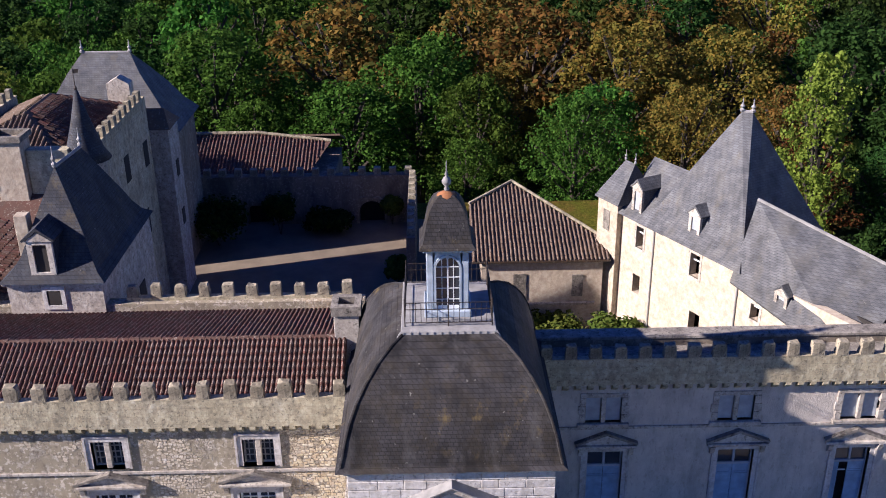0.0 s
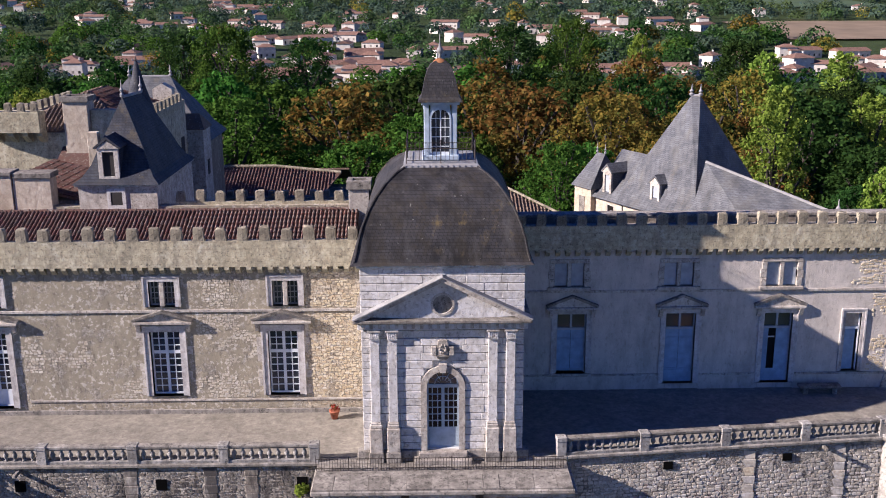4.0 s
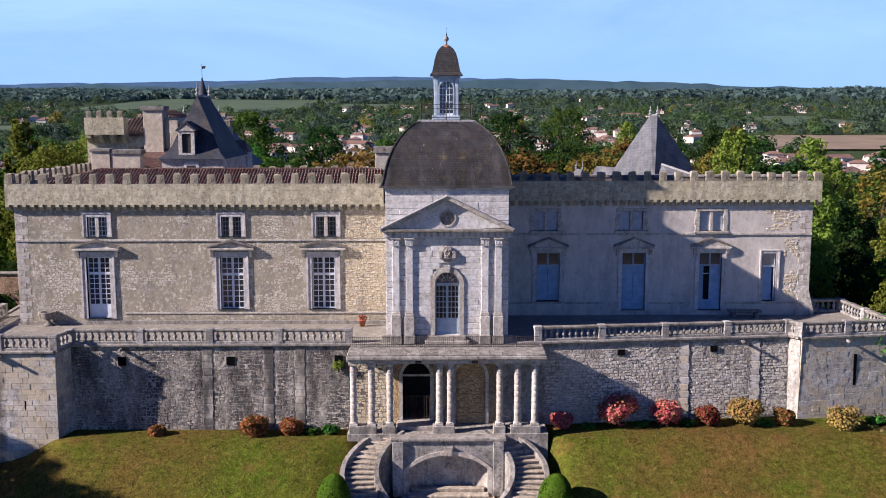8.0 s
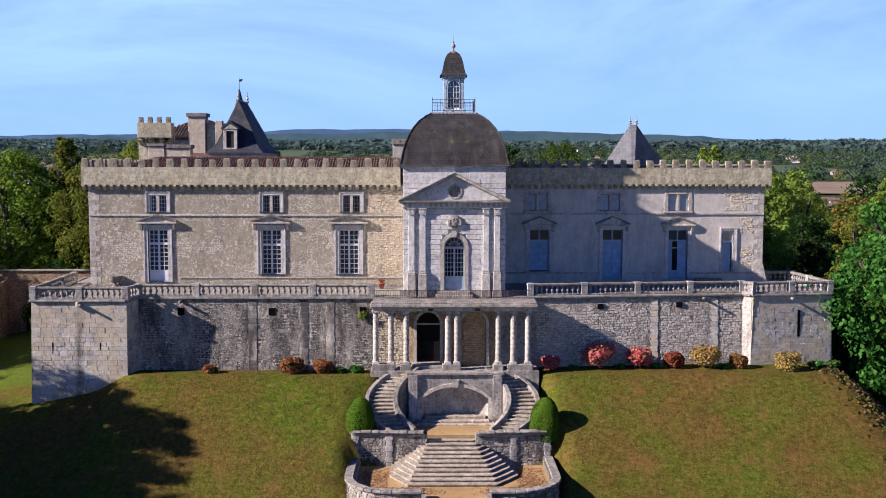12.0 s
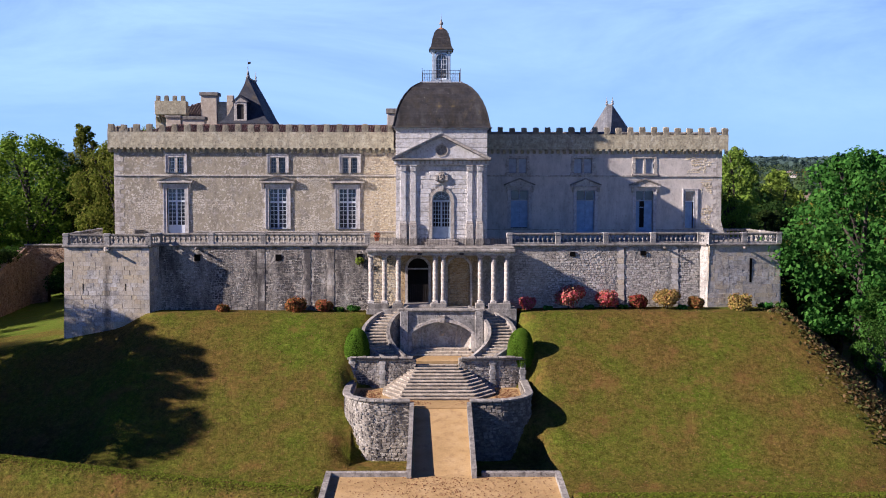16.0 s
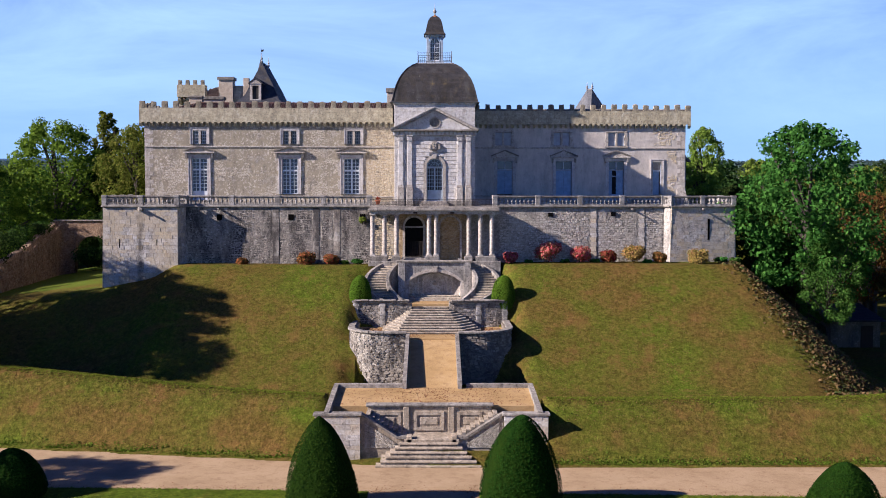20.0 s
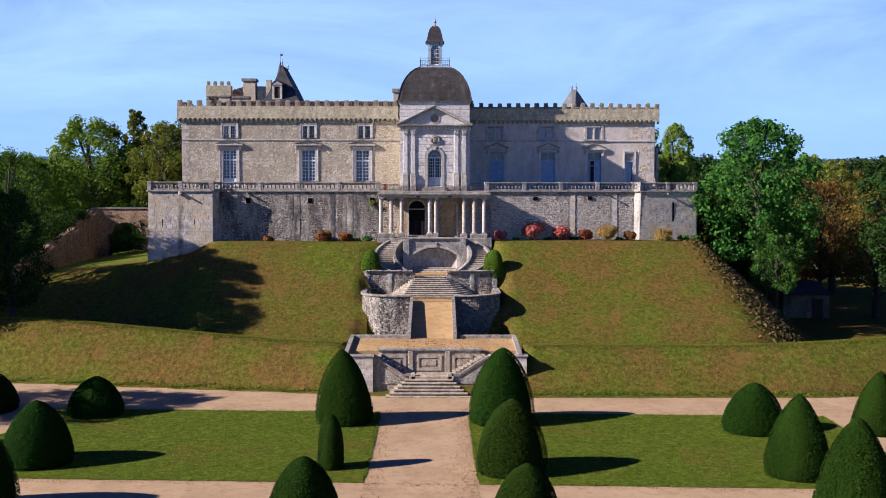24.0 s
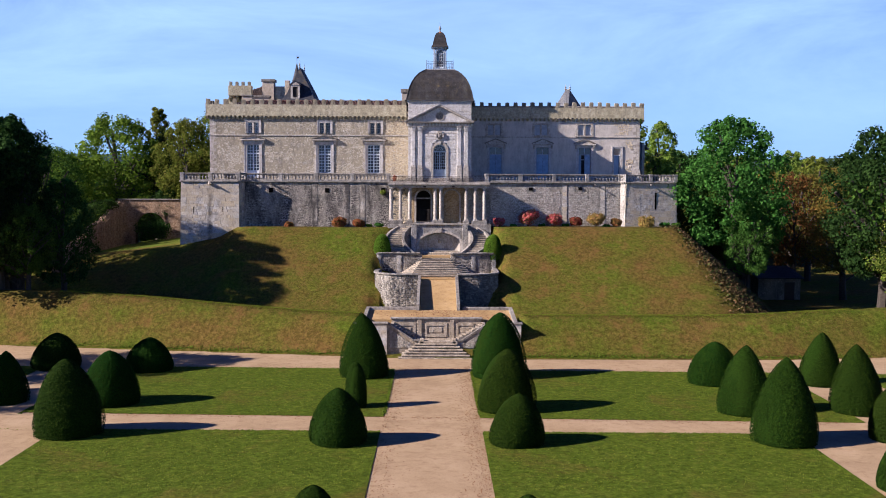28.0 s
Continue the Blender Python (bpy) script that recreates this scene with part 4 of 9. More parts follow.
def moulded(parent, x, w, a, b, y, t=0.24):
    """A plain moulded stone frame with a raised outer fillet."""
    fr = part("window_surround", ring(B(), squared(x, w, a, b, y - 0.05), squared(x, w + 2 * t, a, b + t, y - 0.05), (0, 0.3, 0)), DRESSED, parent)
    part("outer_fillet", ring(B(), squared(x, w + 2 * t - 0.12, a + 0.002, b + t - 0.06, y - 0.09), squared(x, w + 2 * t + 0.04, a + 0.002, b + t + 0.02, y - 0.09), (0, 0.1, 0)), DRESSED, fr)
    return fr


def merlon_mesh(w, d, h, name, seed):
    rng = random.Random(seed)
    bm = B()
    rings_ = []
    for z, f in ((0, 1.06), (h * 0.3, 1.0), (h * 0.62, 0.98), (h * 0.93, 0.93), (h, 0.72)):
        rings_.append([bm.verts.new((sx * w / 2 * f * rng.uniform(0.9, 1.06), sy * d / 2 * (f * 0.5 + 0.5) * rng.uniform(0.93, 1.05), z + (rng.uniform(-0.04, 0.04) if z else 0))) for sx, sy in ((-1, -1), (0, -1.04), (1, -1), (1, 1), (0, 1.04), (-1, 1))])
    for a, b in zip(rings_, rings_[1:]):
        for i in range(6):
            bm.faces.new((a[i], a[(i + 1) % 6], b[(i + 1) % 6], b[i]))
    bm.faces.new(rings_[-1])
    return mesh_of(bm, name, PARAPET_TOP)


MERLONS = [merlon_mesh(0.47, 0.3, 0.56, "merlon", 40 + i) for i in range(7)]
CORBEL = mesh_of(prism(B(), [(-0.11, 0, 0.06), (-0.11, 0, 0.42), (-0.11, -0.36, 0.42), (-0.11, -0.36, 0.3), (-0.11, -0.22, 0.17), (-0.11, -0.1, 0.06)], (0.22, 0, 0)), "corbel", PARAPET)


def parapet_run(parent, p, q, z0, z1, thick, period, corbels=True, wall_mat=PARAPET, outward=(0, -1, 0)):
    """A crenellated parapet from p to q (x, y) on corbels."""
    p, q = Vector((*p, 0)), Vector((*q, 0))
    d = (q - p)
    ln = d.length
    d.normalize()
    o = Vector(outward)
    ang = math.atan2(-o.x, o.y) + math.pi
    base = part("parapet", prism(B(), [p + Vector((0, 0, z0)), q + Vector((0, 0, z0)), q - o * thick + Vector((0, 0, z0)), p - o * thick + Vector((0, 0, z0))], (0, 0, z1 - z0)), wall_mat, parent)
    k = round(ln / period)
    for i in range(k + 1):
        s = 0.26 + (ln - 0.52) * i / k
        w = p + d * s - o * (thick / 2)
        piece("merlon", random.choice(MERLONS), base, Matrix.Translation((w.x, w.y, z1)) @ Matrix.Rotation(ang, 4, "Z") @ Matrix.Diagonal((random.uniform(0.92, 1.08), thick / 0.3, random.uniform(0.88, 1.08), 1)))
    if corbels:
        k = round(ln / 0.48)
        for i in range(k + 1):
            s = 0.1 + (ln - 0.2) * i / k
            w = p + d * s - o * 0.36
            piece("corbel", CORBEL, base, Matrix.Translation((w.x, w.y, z0 - 0.42)) @ Matrix.Rotation(ang, 4, "Z"))
    return base


def tile_roof(parent, name, origin, across, up, width, length, material, pitch=0.18, course=0.36, seed=1, keep=None, joined_name="roof_tile", outline=None, single=0):
    """A canal-tile slope: rows of arched cover tiles with lapped courses over a bed."""
    rng = random.Random(seed)
    o, a, u = Vector(origin), Vector(across).normalized(), Vector(up).normalized()
    nrm = a.cross(u)
    corners = outline or [(0, 0), (width, 0), (width, length), (0, length)]
    bed = part(name, prism(B(), [o + a * x + u * s for x, s in corners], -nrm * 0.15), material, parent)
    v, f = [], []
    cols, rows = int(width / pitch), int(length / course) + 1
    prof = [(-0.074, 0.0), (-0.052, 0.052), (0, 0.08), (0.052, 0.052), (0.074, 0.0)]
    frame_ = Matrix((a, u, nrm)).transposed().to_4x4()
    alone = None
    for i in range(cols - 1, -1, -1):
        x = (i + 0.5) * width / cols
        for j in range(rows):
            s0, s1 = j * course - 0.05, min((j + 1) * course, length)
            if s1 - s0 < 0.1 or (keep and not keep(x, (s0 + s1) / 2)):
                continue
            dx, lift = rng.uniform(-0.012, 0.012), rng.uniform(0, 0.012)
            if single > 0 and s1 - s0 > course * 0.9 and j > 0:
                single -= 1
                if alone is None:
                    tv = [(px * (1.06 if h else 0.94), s, pz + h + 0.01) for s, h in ((0.0, 0.03), (course + 0.05, 0.0)) for px, pz in prof]
                    alone = raw("roof_tile", tv, [(q, q + 1, 6 + q, 5 + q) for q in range(4)] + [(0, 1, 2, 3, 4)], TILE_ONE)
                piece("roof_tile", alone, bed, Matrix.Translation(o + a * (x + dx) + u * s0 + nrm * lift) @ frame_)
                continue
            b = len(v)
            for s, h in ((max(0, s0), 0.03), (s1, 0.0)):
                for px, pz in prof:
                    v.append(o + a * (x + px * (1.06 if h else 0.94) + dx) + u * s + nrm * (pz + h + lift + 0.01))
            for q in range(4):
                f.append((b + q, b + q + 1, b + 5 + q + 1, b + 5 + q))
            f.append((b, b + 1, b + 2, b + 3, b + 4))
    off = origin_of(parent)
    ob = new(joined_name, raw(joined_name, [p - off for p in v], f, material, False))
    ob.parent = bed
    tagged(ob, "overlapping old terracotta canal tiles", kind="stuff")
    ob.matrix_basis = Matrix()
    return bed


# left wing
wing_l = thing("castle_wing", (-14.3, 0, 0), "rubble and render castle wing with crenellated parapet and tiled roof", "castle wing")
LWIN = [(-20.37, 1.36, 0.36, 4.0), (-12.55, 1.36, 0.9, 4.0), (-7.2, 1.36, 0.9, 4.0)]
LTOP = [(-20.3, 1.16, 5.2, 6.38), (-12.52, 1.16, 5.2, 6.38), (-7.0, 1.16, 5.2, 6.38)]
holes = [(x - w / 2, x + w / 2, a, b) for x, w, a, b in LWIN + LTOP]
part("front_wall", wall_grid(B(), -25.05, -3.4, -0.3, 7.1, 0.6, holes, front(0)), FACADE_L, wing_l, "patchy grey render falling from rubble stone")
part("side_wall", boxed(-25.05, -24.45, 0.602, 14.4, -3, 7.1), FACADE_L, wing_l)
part("rear_wall", boxed(-24.44, -3.4, 7.4, 8.0, -3, 8.2), FACADE_L, wing_l)
part("backing", boxed(-24.4, -3.5, 1.6, 1.7, 0, 7.0), ROOM_SHADE, wing_l, "near-black sheet standing in for the unlit rooms behind the windows")
part("string_course", boxed(-25.06, -3.41, -0.07, 0.0, 4.93, 5.05, 0.01), LIMESTONE, wing_l)
part("string_course", boxed(-18.9, -3.41, -0.05, 0.0, 0.62, 0.72, 0.01), LIMESTONE, wing_l)
part("plinth", boxed(-25.1, -3.41, -0.08, 0.0, -0.1, 0.22, 0.02), COPING, wing_l)
for i, (x, w, a, b) in enumerate(LWIN):
    moulded(wing_l, x, w, a, b, 0, 0.28)
    rj = random.Random(60 + i)
    for k in range(8):
        for q in (-1, 1):
            if rj.random() < 0.6:
                e, f = x + q * (w / 2 + 0.285), x + q * (w / 2 + 0.285 + rj.uniform(0.12, 0.32))
                part("jamb_stone", boxed(min(e, f), max(e, f), -0.014, 0.1, a + 0.02 + k * 0.4, a + 0.39 + k * 0.4, 0.012), LIMESTONE, wing_l)
    sash("window", wing_l, x, w, a, b, 0.22, 4, 9 if i else 9, WHITE, panel=0.75 if i == 0 else 0.0)
    pediment(wing_l, x, 1.34, 4.42, 5.08, -0.0)
for i, (x, w, a, b) in enumerate(LTOP):
    moulded(wing_l, x, w, a, b, 0, 0.24)
    sash("upper_window", wing_l, x, w, a, b, 0.2, 6, 4, WHITE if i < 1 else LEAD, split=False)
    part("mullion", boxed(x - 0.1, x + 0.1, -0.02, 0.2, a, b, 0.015), LIMESTONE, wing_l)
for i in range(20):
    z0 = i * 0.355
    w = 0.9 if i % 2 else 0.55
    part("quoin", boxed(-25.06, -25.05 + w * 0.8, -0.012, 0.3, z0 + 0.006, z0 + 0.345, 0.012), LIMESTONE, wing_l)
pr = parapet_run(wing_l, (-25.42, -0.3), (-3.62, -0.3), 7.1, 8.3, 0.32, 0.985)
part("wall_head", boxed(-25.1, -3.62, -0.02, 0.6, 7.102, 7.3), LIMESTONE, wing_l)
parapet_run(wing_l, (-25.42, 14.5), (-25.42, 0.05), 7.1, 8.3, 0.32, 0.985, outward=(-1, 0, 0))
parapet_run(wing_l, (-13.6, 8.0), (-3.9, 8.0), 7.4, 8.35, 0.32, 1.1, False, outward=(0, 1, 0))
tile_roof(wing_l, "roof", (-25.0, 0.15, 7.85), (1, 0, 0), (0, 2.75, 1.1), 21.2, math.hypot(2.75, 1.1), TILE, seed=2, keep=lambda x, s: s * 0.93 < 2.75 * min(1, x / 4.2 + 0.03), outline=[(0, 0), (21.2, 0), (21.2, math.hypot(2.75, 1.1)), (4.2, math.hypot(2.75, 1.1))], single=300)
tile_roof(wing_l, "rear_roof", (-3.8, 7.5, 7.75), (-1, 0, 0), (0, -4.6, 1.2), 21.2, math.hypot(4.6, 1.2), TILE, seed=3, keep=lambda x, s: s * 0.96 < 4.6 * min(1, (21.2 - x) / 4.2 + 0.03), outline=[(0, 0), (21.2, 0), (17.0, math.hypot(4.6, 1.2)), (0, math.hypot(4.6, 1.2))])
tile_roof(wing_l, "hip_roof", (-25.0, 7.5, 7.8), (0, -1, 0), (4.2, 0, 1.15), 7.35, math.hypot(4.2, 1.15), TILE, seed=4, keep=lambda x, s: s * 0.96 < 4.2 * min(x / 4.6, (7.35 - x) / 2.75) + 0.1, outline=[(0, 0), (7.35, 0), (4.6, math.hypot(4.2, 1.15))])
for i in range(42):
    x = -20.8 + 17.0 * i / 41
    part("ridge_tile", prism(B(), [(x, 2.76, 8.94), (x, 2.84, 9.05), (x, 2.94, 9.05), (x, 3.04, 8.94)], (0.40, 0, 0.02 * (i % 2))), TILE, wing_l)

# exposed rubble where the render has fallen
def bare(u, v):
    x = -25.05 + u
    z = -0.1 + v
    for wx, ww, a, b in LWIN + LTOP:
        if abs(x - wx) < ww / 2 + 0.5 and a - 0.4 < z < b + 0.5:
            return False
    for wx, ww, a, b in LWIN:
        if abs(x - wx) < 1.5 and 3.9 < z < 5.1:
            return False
    if z < 0.75 or 4.85 < z < 5.15 or z > 6.75 or x < -24.2:
        return False
    k = noise.noise((x * 0.55, z * 0.55, 4.0)) + 0.6 * noise.noise((x * 1.7, z * 1.7, 8.0))
    lot = 0.75 if x > -5.9 else (0.34 if x > -11.3 else (0.0 if x > -19 else 0.18))
    return k + lot > 0.4


rubble_face(wing_l, "pale", on_wall((-25.05, -0.0), (-3.4, -0.0), -0.1), 18.9, 6.9, bare, 31, 300, 18.9, (0.08, 0.15), (0.09, 0.22), 0.011, "pale rubble stones bared by fallen render")

rubble_face(wing_l, "gold", on_wall((-6.1, 0.0), (-3.4, 0.0), -0.1), 2.7, 6.9, lambda u, v: bare(u + 18.95, v), 32, 200, 2.7, (0.08, 0.16), (0.09, 0.25), 0.012, "yellow rubble stones beside the pavilion")

# right wing
wing_r = thing("castle_wing", (13, 2.3, 0), "grey rendered castle wing with shuttered windows and crenellated parapet", "castle wing")
RWIN = [(6.27, 1.42, 0.86, 3.88), (11.52, 1.44, 0.3, 3.88), (16.23, 1.38, 0.3, 3.86)]
RTOP = [(6.1, 1.4, 5.24, 6.4), (11.3, 1.4, 5.24, 6.4), (16.2, 1.46, 5.2, 6.4)]
RNAR = (19.86, 0.78, 0.86, 3.82)
holes = [(x - w / 2, x + w / 2, a, b) for x, w, a, b in RWIN + RTOP + [RNAR]]
part("front_wall", wall_grid(B(), 3.4, 22.35, -0.3, 7.1, 0.6, holes, front(2.3)), FACADE_R, wing_r, "smooth grey lime render, patched")
part("rear_wall", boxed(3.4, 22.35, 3.3, 3.9, -4, 8.4), YARDSTONE, wing_r)
part("end_wall", boxed(21.75, 22.35, 2.902, 3.298, -4, 7.1), FACADE_R, wing_r)
part("roof_walk", boxed(3.4, 22.7, 2.1, 3.5, 7.9, 8.1), COPING, wing_r, "grey stone wall walk")
part("rear_coping", boxed(3.4, 22.6, 3.25, 3.95, 8.4, 8.55, 0.03), COPING, wing_r)
part("string_course", boxed(3.41, 22.36, 2.22, 2.3, 4.95, 5.07, 0.01), LIMESTONE, wing_r)
for x0, x1 in ((3.41, 10.54), (12.5, 15.28), (17.18, 22.36)):
    part("plinth", boxed(x0, x1, 2.24, 2.3, -0.1, 0.7, 0.01), FACADE_R, wing_r)
    part("string_course", boxed(x0, x1, 2.2, 2.3, 0.702, 0.8, 0.015), LIMESTONE, wing_r)
part("batter", prism(B(), [(21.4, 2.1, -0.2), (22.75, 2.1, -0.2), (22.36, 2.29, 1.5), (21.8, 2.29, 1.5)], (0, 1.5, 0)), LIMESTONE, wing_r)
def leaf(parent, x0, x1, z0, z1, y, split):
    """One painted shutter leaf: board, stiles and two sunk panels."""
    sh = part("shutter", boxed(x0, x1, y + 0.02, y + 0.05, z0, z1), SHUTTER, parent, "pale blue painted shutter leaf")
    for za, zb in ((z0, split), (split, z1)):
        part("shutter_frame", ring(B(), squared((x0 + x1) / 2, x1 - x0 - 0.15, za + 0.08, zb - 0.08, y), squared((x0 + x1) / 2, x1 - x0 - 0.012, za + 0.006, zb - 0.006, y), (0, 0.02, 0)), SHUTTER, sh)
    return sh


for i, (x, w, a, b) in enumerate(RWIN):
    moulded(wing_r, x, w, a, b, 2.3)
    pediment(wing_r, x, 1.22, 4.13, 4.86, 2.3, 0.24)
    part("frieze", boxed(x - 0.9, x + 0.9, 2.25, 2.3, 3.98 + 0.16, 4.13), LIMESTONE, wing_r)
    fr = part("window", ring(B(), squared(x, w - 0.12, a, b - 0.06, 2.47), squared(x, w - 0.01, a, b - 0.005, 2.47), (0, 0.1, 0)), SHUTTER_W, wing_r)
    part("transom_bar", boxed(x - w / 2 + 0.06, x + w / 2 - 0.06, 2.455, 2.56, 3.02, 3.13, 0.01), SHUTTER_W, fr)
    part("transom_mullion", boxed(x - 0.05, x + 0.05, 2.465, 2.56, 3.13, b - 0.06, 0.01), SHUTTER_W, fr)
    for s in (-1, 1):
        p0, p1 = sorted((x + s * 0.05, x + s * (w / 2 - 0.06)))
        part("transom_pane", boxed(p0, p1, 2.53, 2.54, 3.13, b - 0.06), GLASS, fr)
        foot = a + 0.06 if i == 0 else 0.93
        p0, p1 = sorted((x + s * 0.008, x + s * (w / 2 - 0.06)))
        if i == 2 and s < 0:
            p1 = p0 + 0.27
        leaf(wing_r, p0, p1, foot, 3.02, 2.49, 2.55)
    if i:
        part("door_board", boxed(x - w / 2 + 0.06, x + w / 2 - 0.06, 2.49, 2.55, a, 0.925, 0.008), SHUTTER, wing_r, "blue painted lower door boards")
    else:
        part("window_sill", boxed(x - w / 2 - 0.3, x + w / 2 + 0.3, 2.16, 2.5, a - 0.14, a - 0.002, 0.02), LIMESTONE, wing_r)
    if i == 2:
        part("casement_bar", boxed(x - 0.36, x - 0.01, 2.6, 2.64, 2.5, 2.56), WHITE, fr)
for x, w, a, b in RTOP:
    surround(wing_r, x, w, a, b, 2.3, 0.24, proud=0.05)
    part("mullion", boxed(x - 0.09, x + 0.09, 2.28, 2.6, a, b, 0.012), LIMESTONE, wing_r)
    for s in (-1, 1):
        a0, b0 = sorted((x + s * 0.1, x + s * (w / 2 - 0.01)))
        part("shutter", boxed(a0, b0, 2.42, 2.47, a + 0.02, b - 0.02, 0.01), SHUTTER_W, wing_r, "closed whitish shutter")
x, w, a, b = RNAR
moulded(wing_r, x, w, a, b, 2.3, 0.2)
nw = part("window", ring(B(), squared(x, w - 0.12, a, b - 0.06, 2.42), squared(x, w - 0.01, a, b - 0.005, 2.42), (0, 0.1, 0)), WHITE, wing_r, "narrow white-framed window")
part("transom_bar", boxed(x - w / 2 + 0.06, x + w / 2 - 0.06, 2.41, 2.5, 2.96, 3.06), WHITE, nw)
# the light on this pane is put into its cream colour
part("transom_pane", boxed(x - w / 2 + 0.06, x + w / 2 - 0.06, 2.48, 2.49, 3.06, b - 0.06), PLASTER, nw, "transom pane coloured cream to look lit")
leaf(wing_r, x - w / 2 + 0.06, x + w / 2 - 0.18, a + 0.02, 2.96, 2.45, 2.4)
part("backing", boxed(3.5, 21.7, 3.0, 3.1, -0.2, 7.0), ROOM_SHADE, wing_r, "near-black sheet standing in for the unlit rooms behind the shutters")
parapet_run(wing_r, (3.5, 2.0), (22.75, 2.0), 7.12, 8.28, 0.3, 0.98)
part("wall_head", boxed(3.5, 22.36, 2.28, 2.9, 7.102, 7.3), LIMESTONE, wing_r)
for i in range(20):
    z0 = i * 0.355
    w = 0.9 if i % 2 else 0.55
    part("quoin", boxed(22.35 - w * 0.8, 22.362, 2.288, 2.6, z0 + 0.006, z0 + 0.345, 0.012), LIMESTONE, wing_r)


def bare_end(u, v):
    x, z = 18.6 + u, 0.4 + v
    k = noise.noise((x * 0.8, z * 0.8, 14.0)) + 0.6 * noise.noise((x * 2.1, z * 2.1, 2.0))
    return (x > 20.75 and 0.9 < z < 4.8 and x < 21.6 or 5.2 < z < 6.7 and x < 21.6 and x > 19.4) and k > -0.1


rubble_face(wing_r, "gold", on_wall((18.6, 2.3), (22.3, 2.3), 0.4), 3.7, 6.4, bare_end, 33, 160, 3.7, (0.09, 0.17), (0.11, 0.28), 0.02, "yellowish rubble bared at the wing's end")


# ---- entrance pavilion ----
pav = thing("entrance_pavilion", (0, -0.4, 0), "pale ashlar entrance pavilion with slate dome roof and lantern", "pavilion")
PY = -4.75
RED = 0.66
dk = part("wall_core", wall_grid(B(), -3.3, 3.3, 0.0, 8.3, 0.5, [(-RED, RED, 0.38, 3.9)], front(PY + 0.1)), ASHLAR, pav)
part("side_wall", boxed(-3.3, -2.8, PY + 0.602, 3.6, -0.3, 8.3), ASHLAR, pav)
part("side_wall", boxed(2.8, 3.3, PY + 0.602, 3.6, -0.3, 8.3), ASHLAR, pav)
part("rear_wall", boxed(-2.798, 2.798, 3.1, 3.6, -0.3, 8.3), ASHLAR, pav)
part("backing", boxed(-2.79, 2.79, -2.8, -2.7, 0.0, 8.2), ROOM_SHADE, pav, "near-black sheet standing in for the unlit vestibule behind the door")


def course(parent, x0, x1, z0, z1, y, depth, rng, gap=None):
    """One course of ashlar blocks, split round an opening."""
    runs = [(x0, x1)] if gap is None else [(x0, gap[0]), (gap[1], x1)]
    for a, b in runs:
        if b - a < 0.08:
            continue
        k = max(1, round((b - a) / 0.85))
        cuts = [a] + [a + (b - a) * (i + rng.uniform(-0.18, 0.18)) / k for i in range(1, k)] + [b]
        for p, q in zip(cuts, cuts[1:]):
            part("stone_block", boxed(p + 0.004, q - 0.004, y + rng.uniform(-0.008, 0.008), y + depth, z0 + 0.011, z1 - 0.011, 0.014), ASHLAR, parent)


rng = random.Random(5)
nz = 24
for i in range(nz):
    z0, z1 = 0.38 + i * (8.28 - 0.38) / nz, 0.38 + (i + 1) * (8.28 - 0.38) / nz
    if 5.8 < (z0 + z1) / 2 < 6.25:
        continue
    gap = None
    zc = z1
    if z0 < 3.2:
        gap = (-0.9, 0.9)
    elif z0 < 4.1:
        h = max(0.0, z0 - 3.2)
        g = math.sqrt(max(0.0, 0.9 ** 2 - h ** 2))
        gap = (-g, g) if g > 0.1 else None
    course(dk, -3.3, 3.3, z0, z1, PY, 0.12, rng, gap)
part("plinth", boxed(-3.55, -0.95, PY - 0.1, PY + 0.3, -0.1, 0.38, 0.02), COPING, pav)
part("plinth", boxed(0.95, 3.55, PY - 0.1, PY + 0.3, -0.1, 0.38, 0.02), COPING, pav)
part("door_step", boxed(-1.2, 1.2, PY - 0.55, PY + 0.5, -0.1, 0.14, 0.02), STEP, pav)
part("door_step", boxed(-1.0, 1.0, PY - 0.3, PY + 0.5, 0.142, 0.36, 0.02), STEP, pav)
part("archivolt", ring(B(), arch_pts(0, 2 * RED, 0.38, 3.2, 14, PY - 0.06), arch_pts(0, 2 * RED + 0.5, 0.38, 3.2, 14, PY - 0.06), (0, 0.3, 0)), LIMESTONE, pav, "moulded round-headed stone architrave")
bm = B()
ins = arch_pts(0, 2 * RED, 3.19, 3.2, 14, PY + 0.1)
for a, b in zip(ins[1:-1], ins[2:-1]):
    prism(bm, [a, b, (b[0], b[1], 3.95), (a[0], a[1], 3.95)], (0, 0.3, 0))
part("arch_head", bm, ASHLAR, pav)
part("keystone", prism(B(), [(-0.12, PY - 0.12, 3.84), (0.12, PY - 0.12, 3.84), (0.17, PY - 0.12, 4.2), (-0.17, PY - 0.12, 4.2)], (0, 0.2, 0)), LIMESTONE, pav)
door = sash("double_door", pav, 0, 2 * RED, 0.38, 3.12, PY + 0.25, 6, 6, PAINT, GLASS_DARK, panel=0.82)
door["label"] = "pale blue glazed double door with solid lower panels"
fan = part("fanlight", ring(B(), arch_pts(0, 2 * RED - 0.16, 3.2, 3.21, 12, PY + 0.25), arch_pts(0, 2 * RED, 3.12, 3.2, 12, PY + 0.25), (0, 0.08, 0)), PAINT, pav)
bm = B()
for i in range(1, 6):
    an = math.pi * i / 6
    rod(bm, (0.15 * math.cos(an), PY + 0.29, 3.2 + 0.15 * math.sin(an)), (0.6 * math.cos(an), PY + 0.29, 3.2 + 0.6 * math.sin(an)), 0.015, 4)
box(bm, -RED, RED, PY + 0.25, PY + 0.33, 3.12, 3.2)
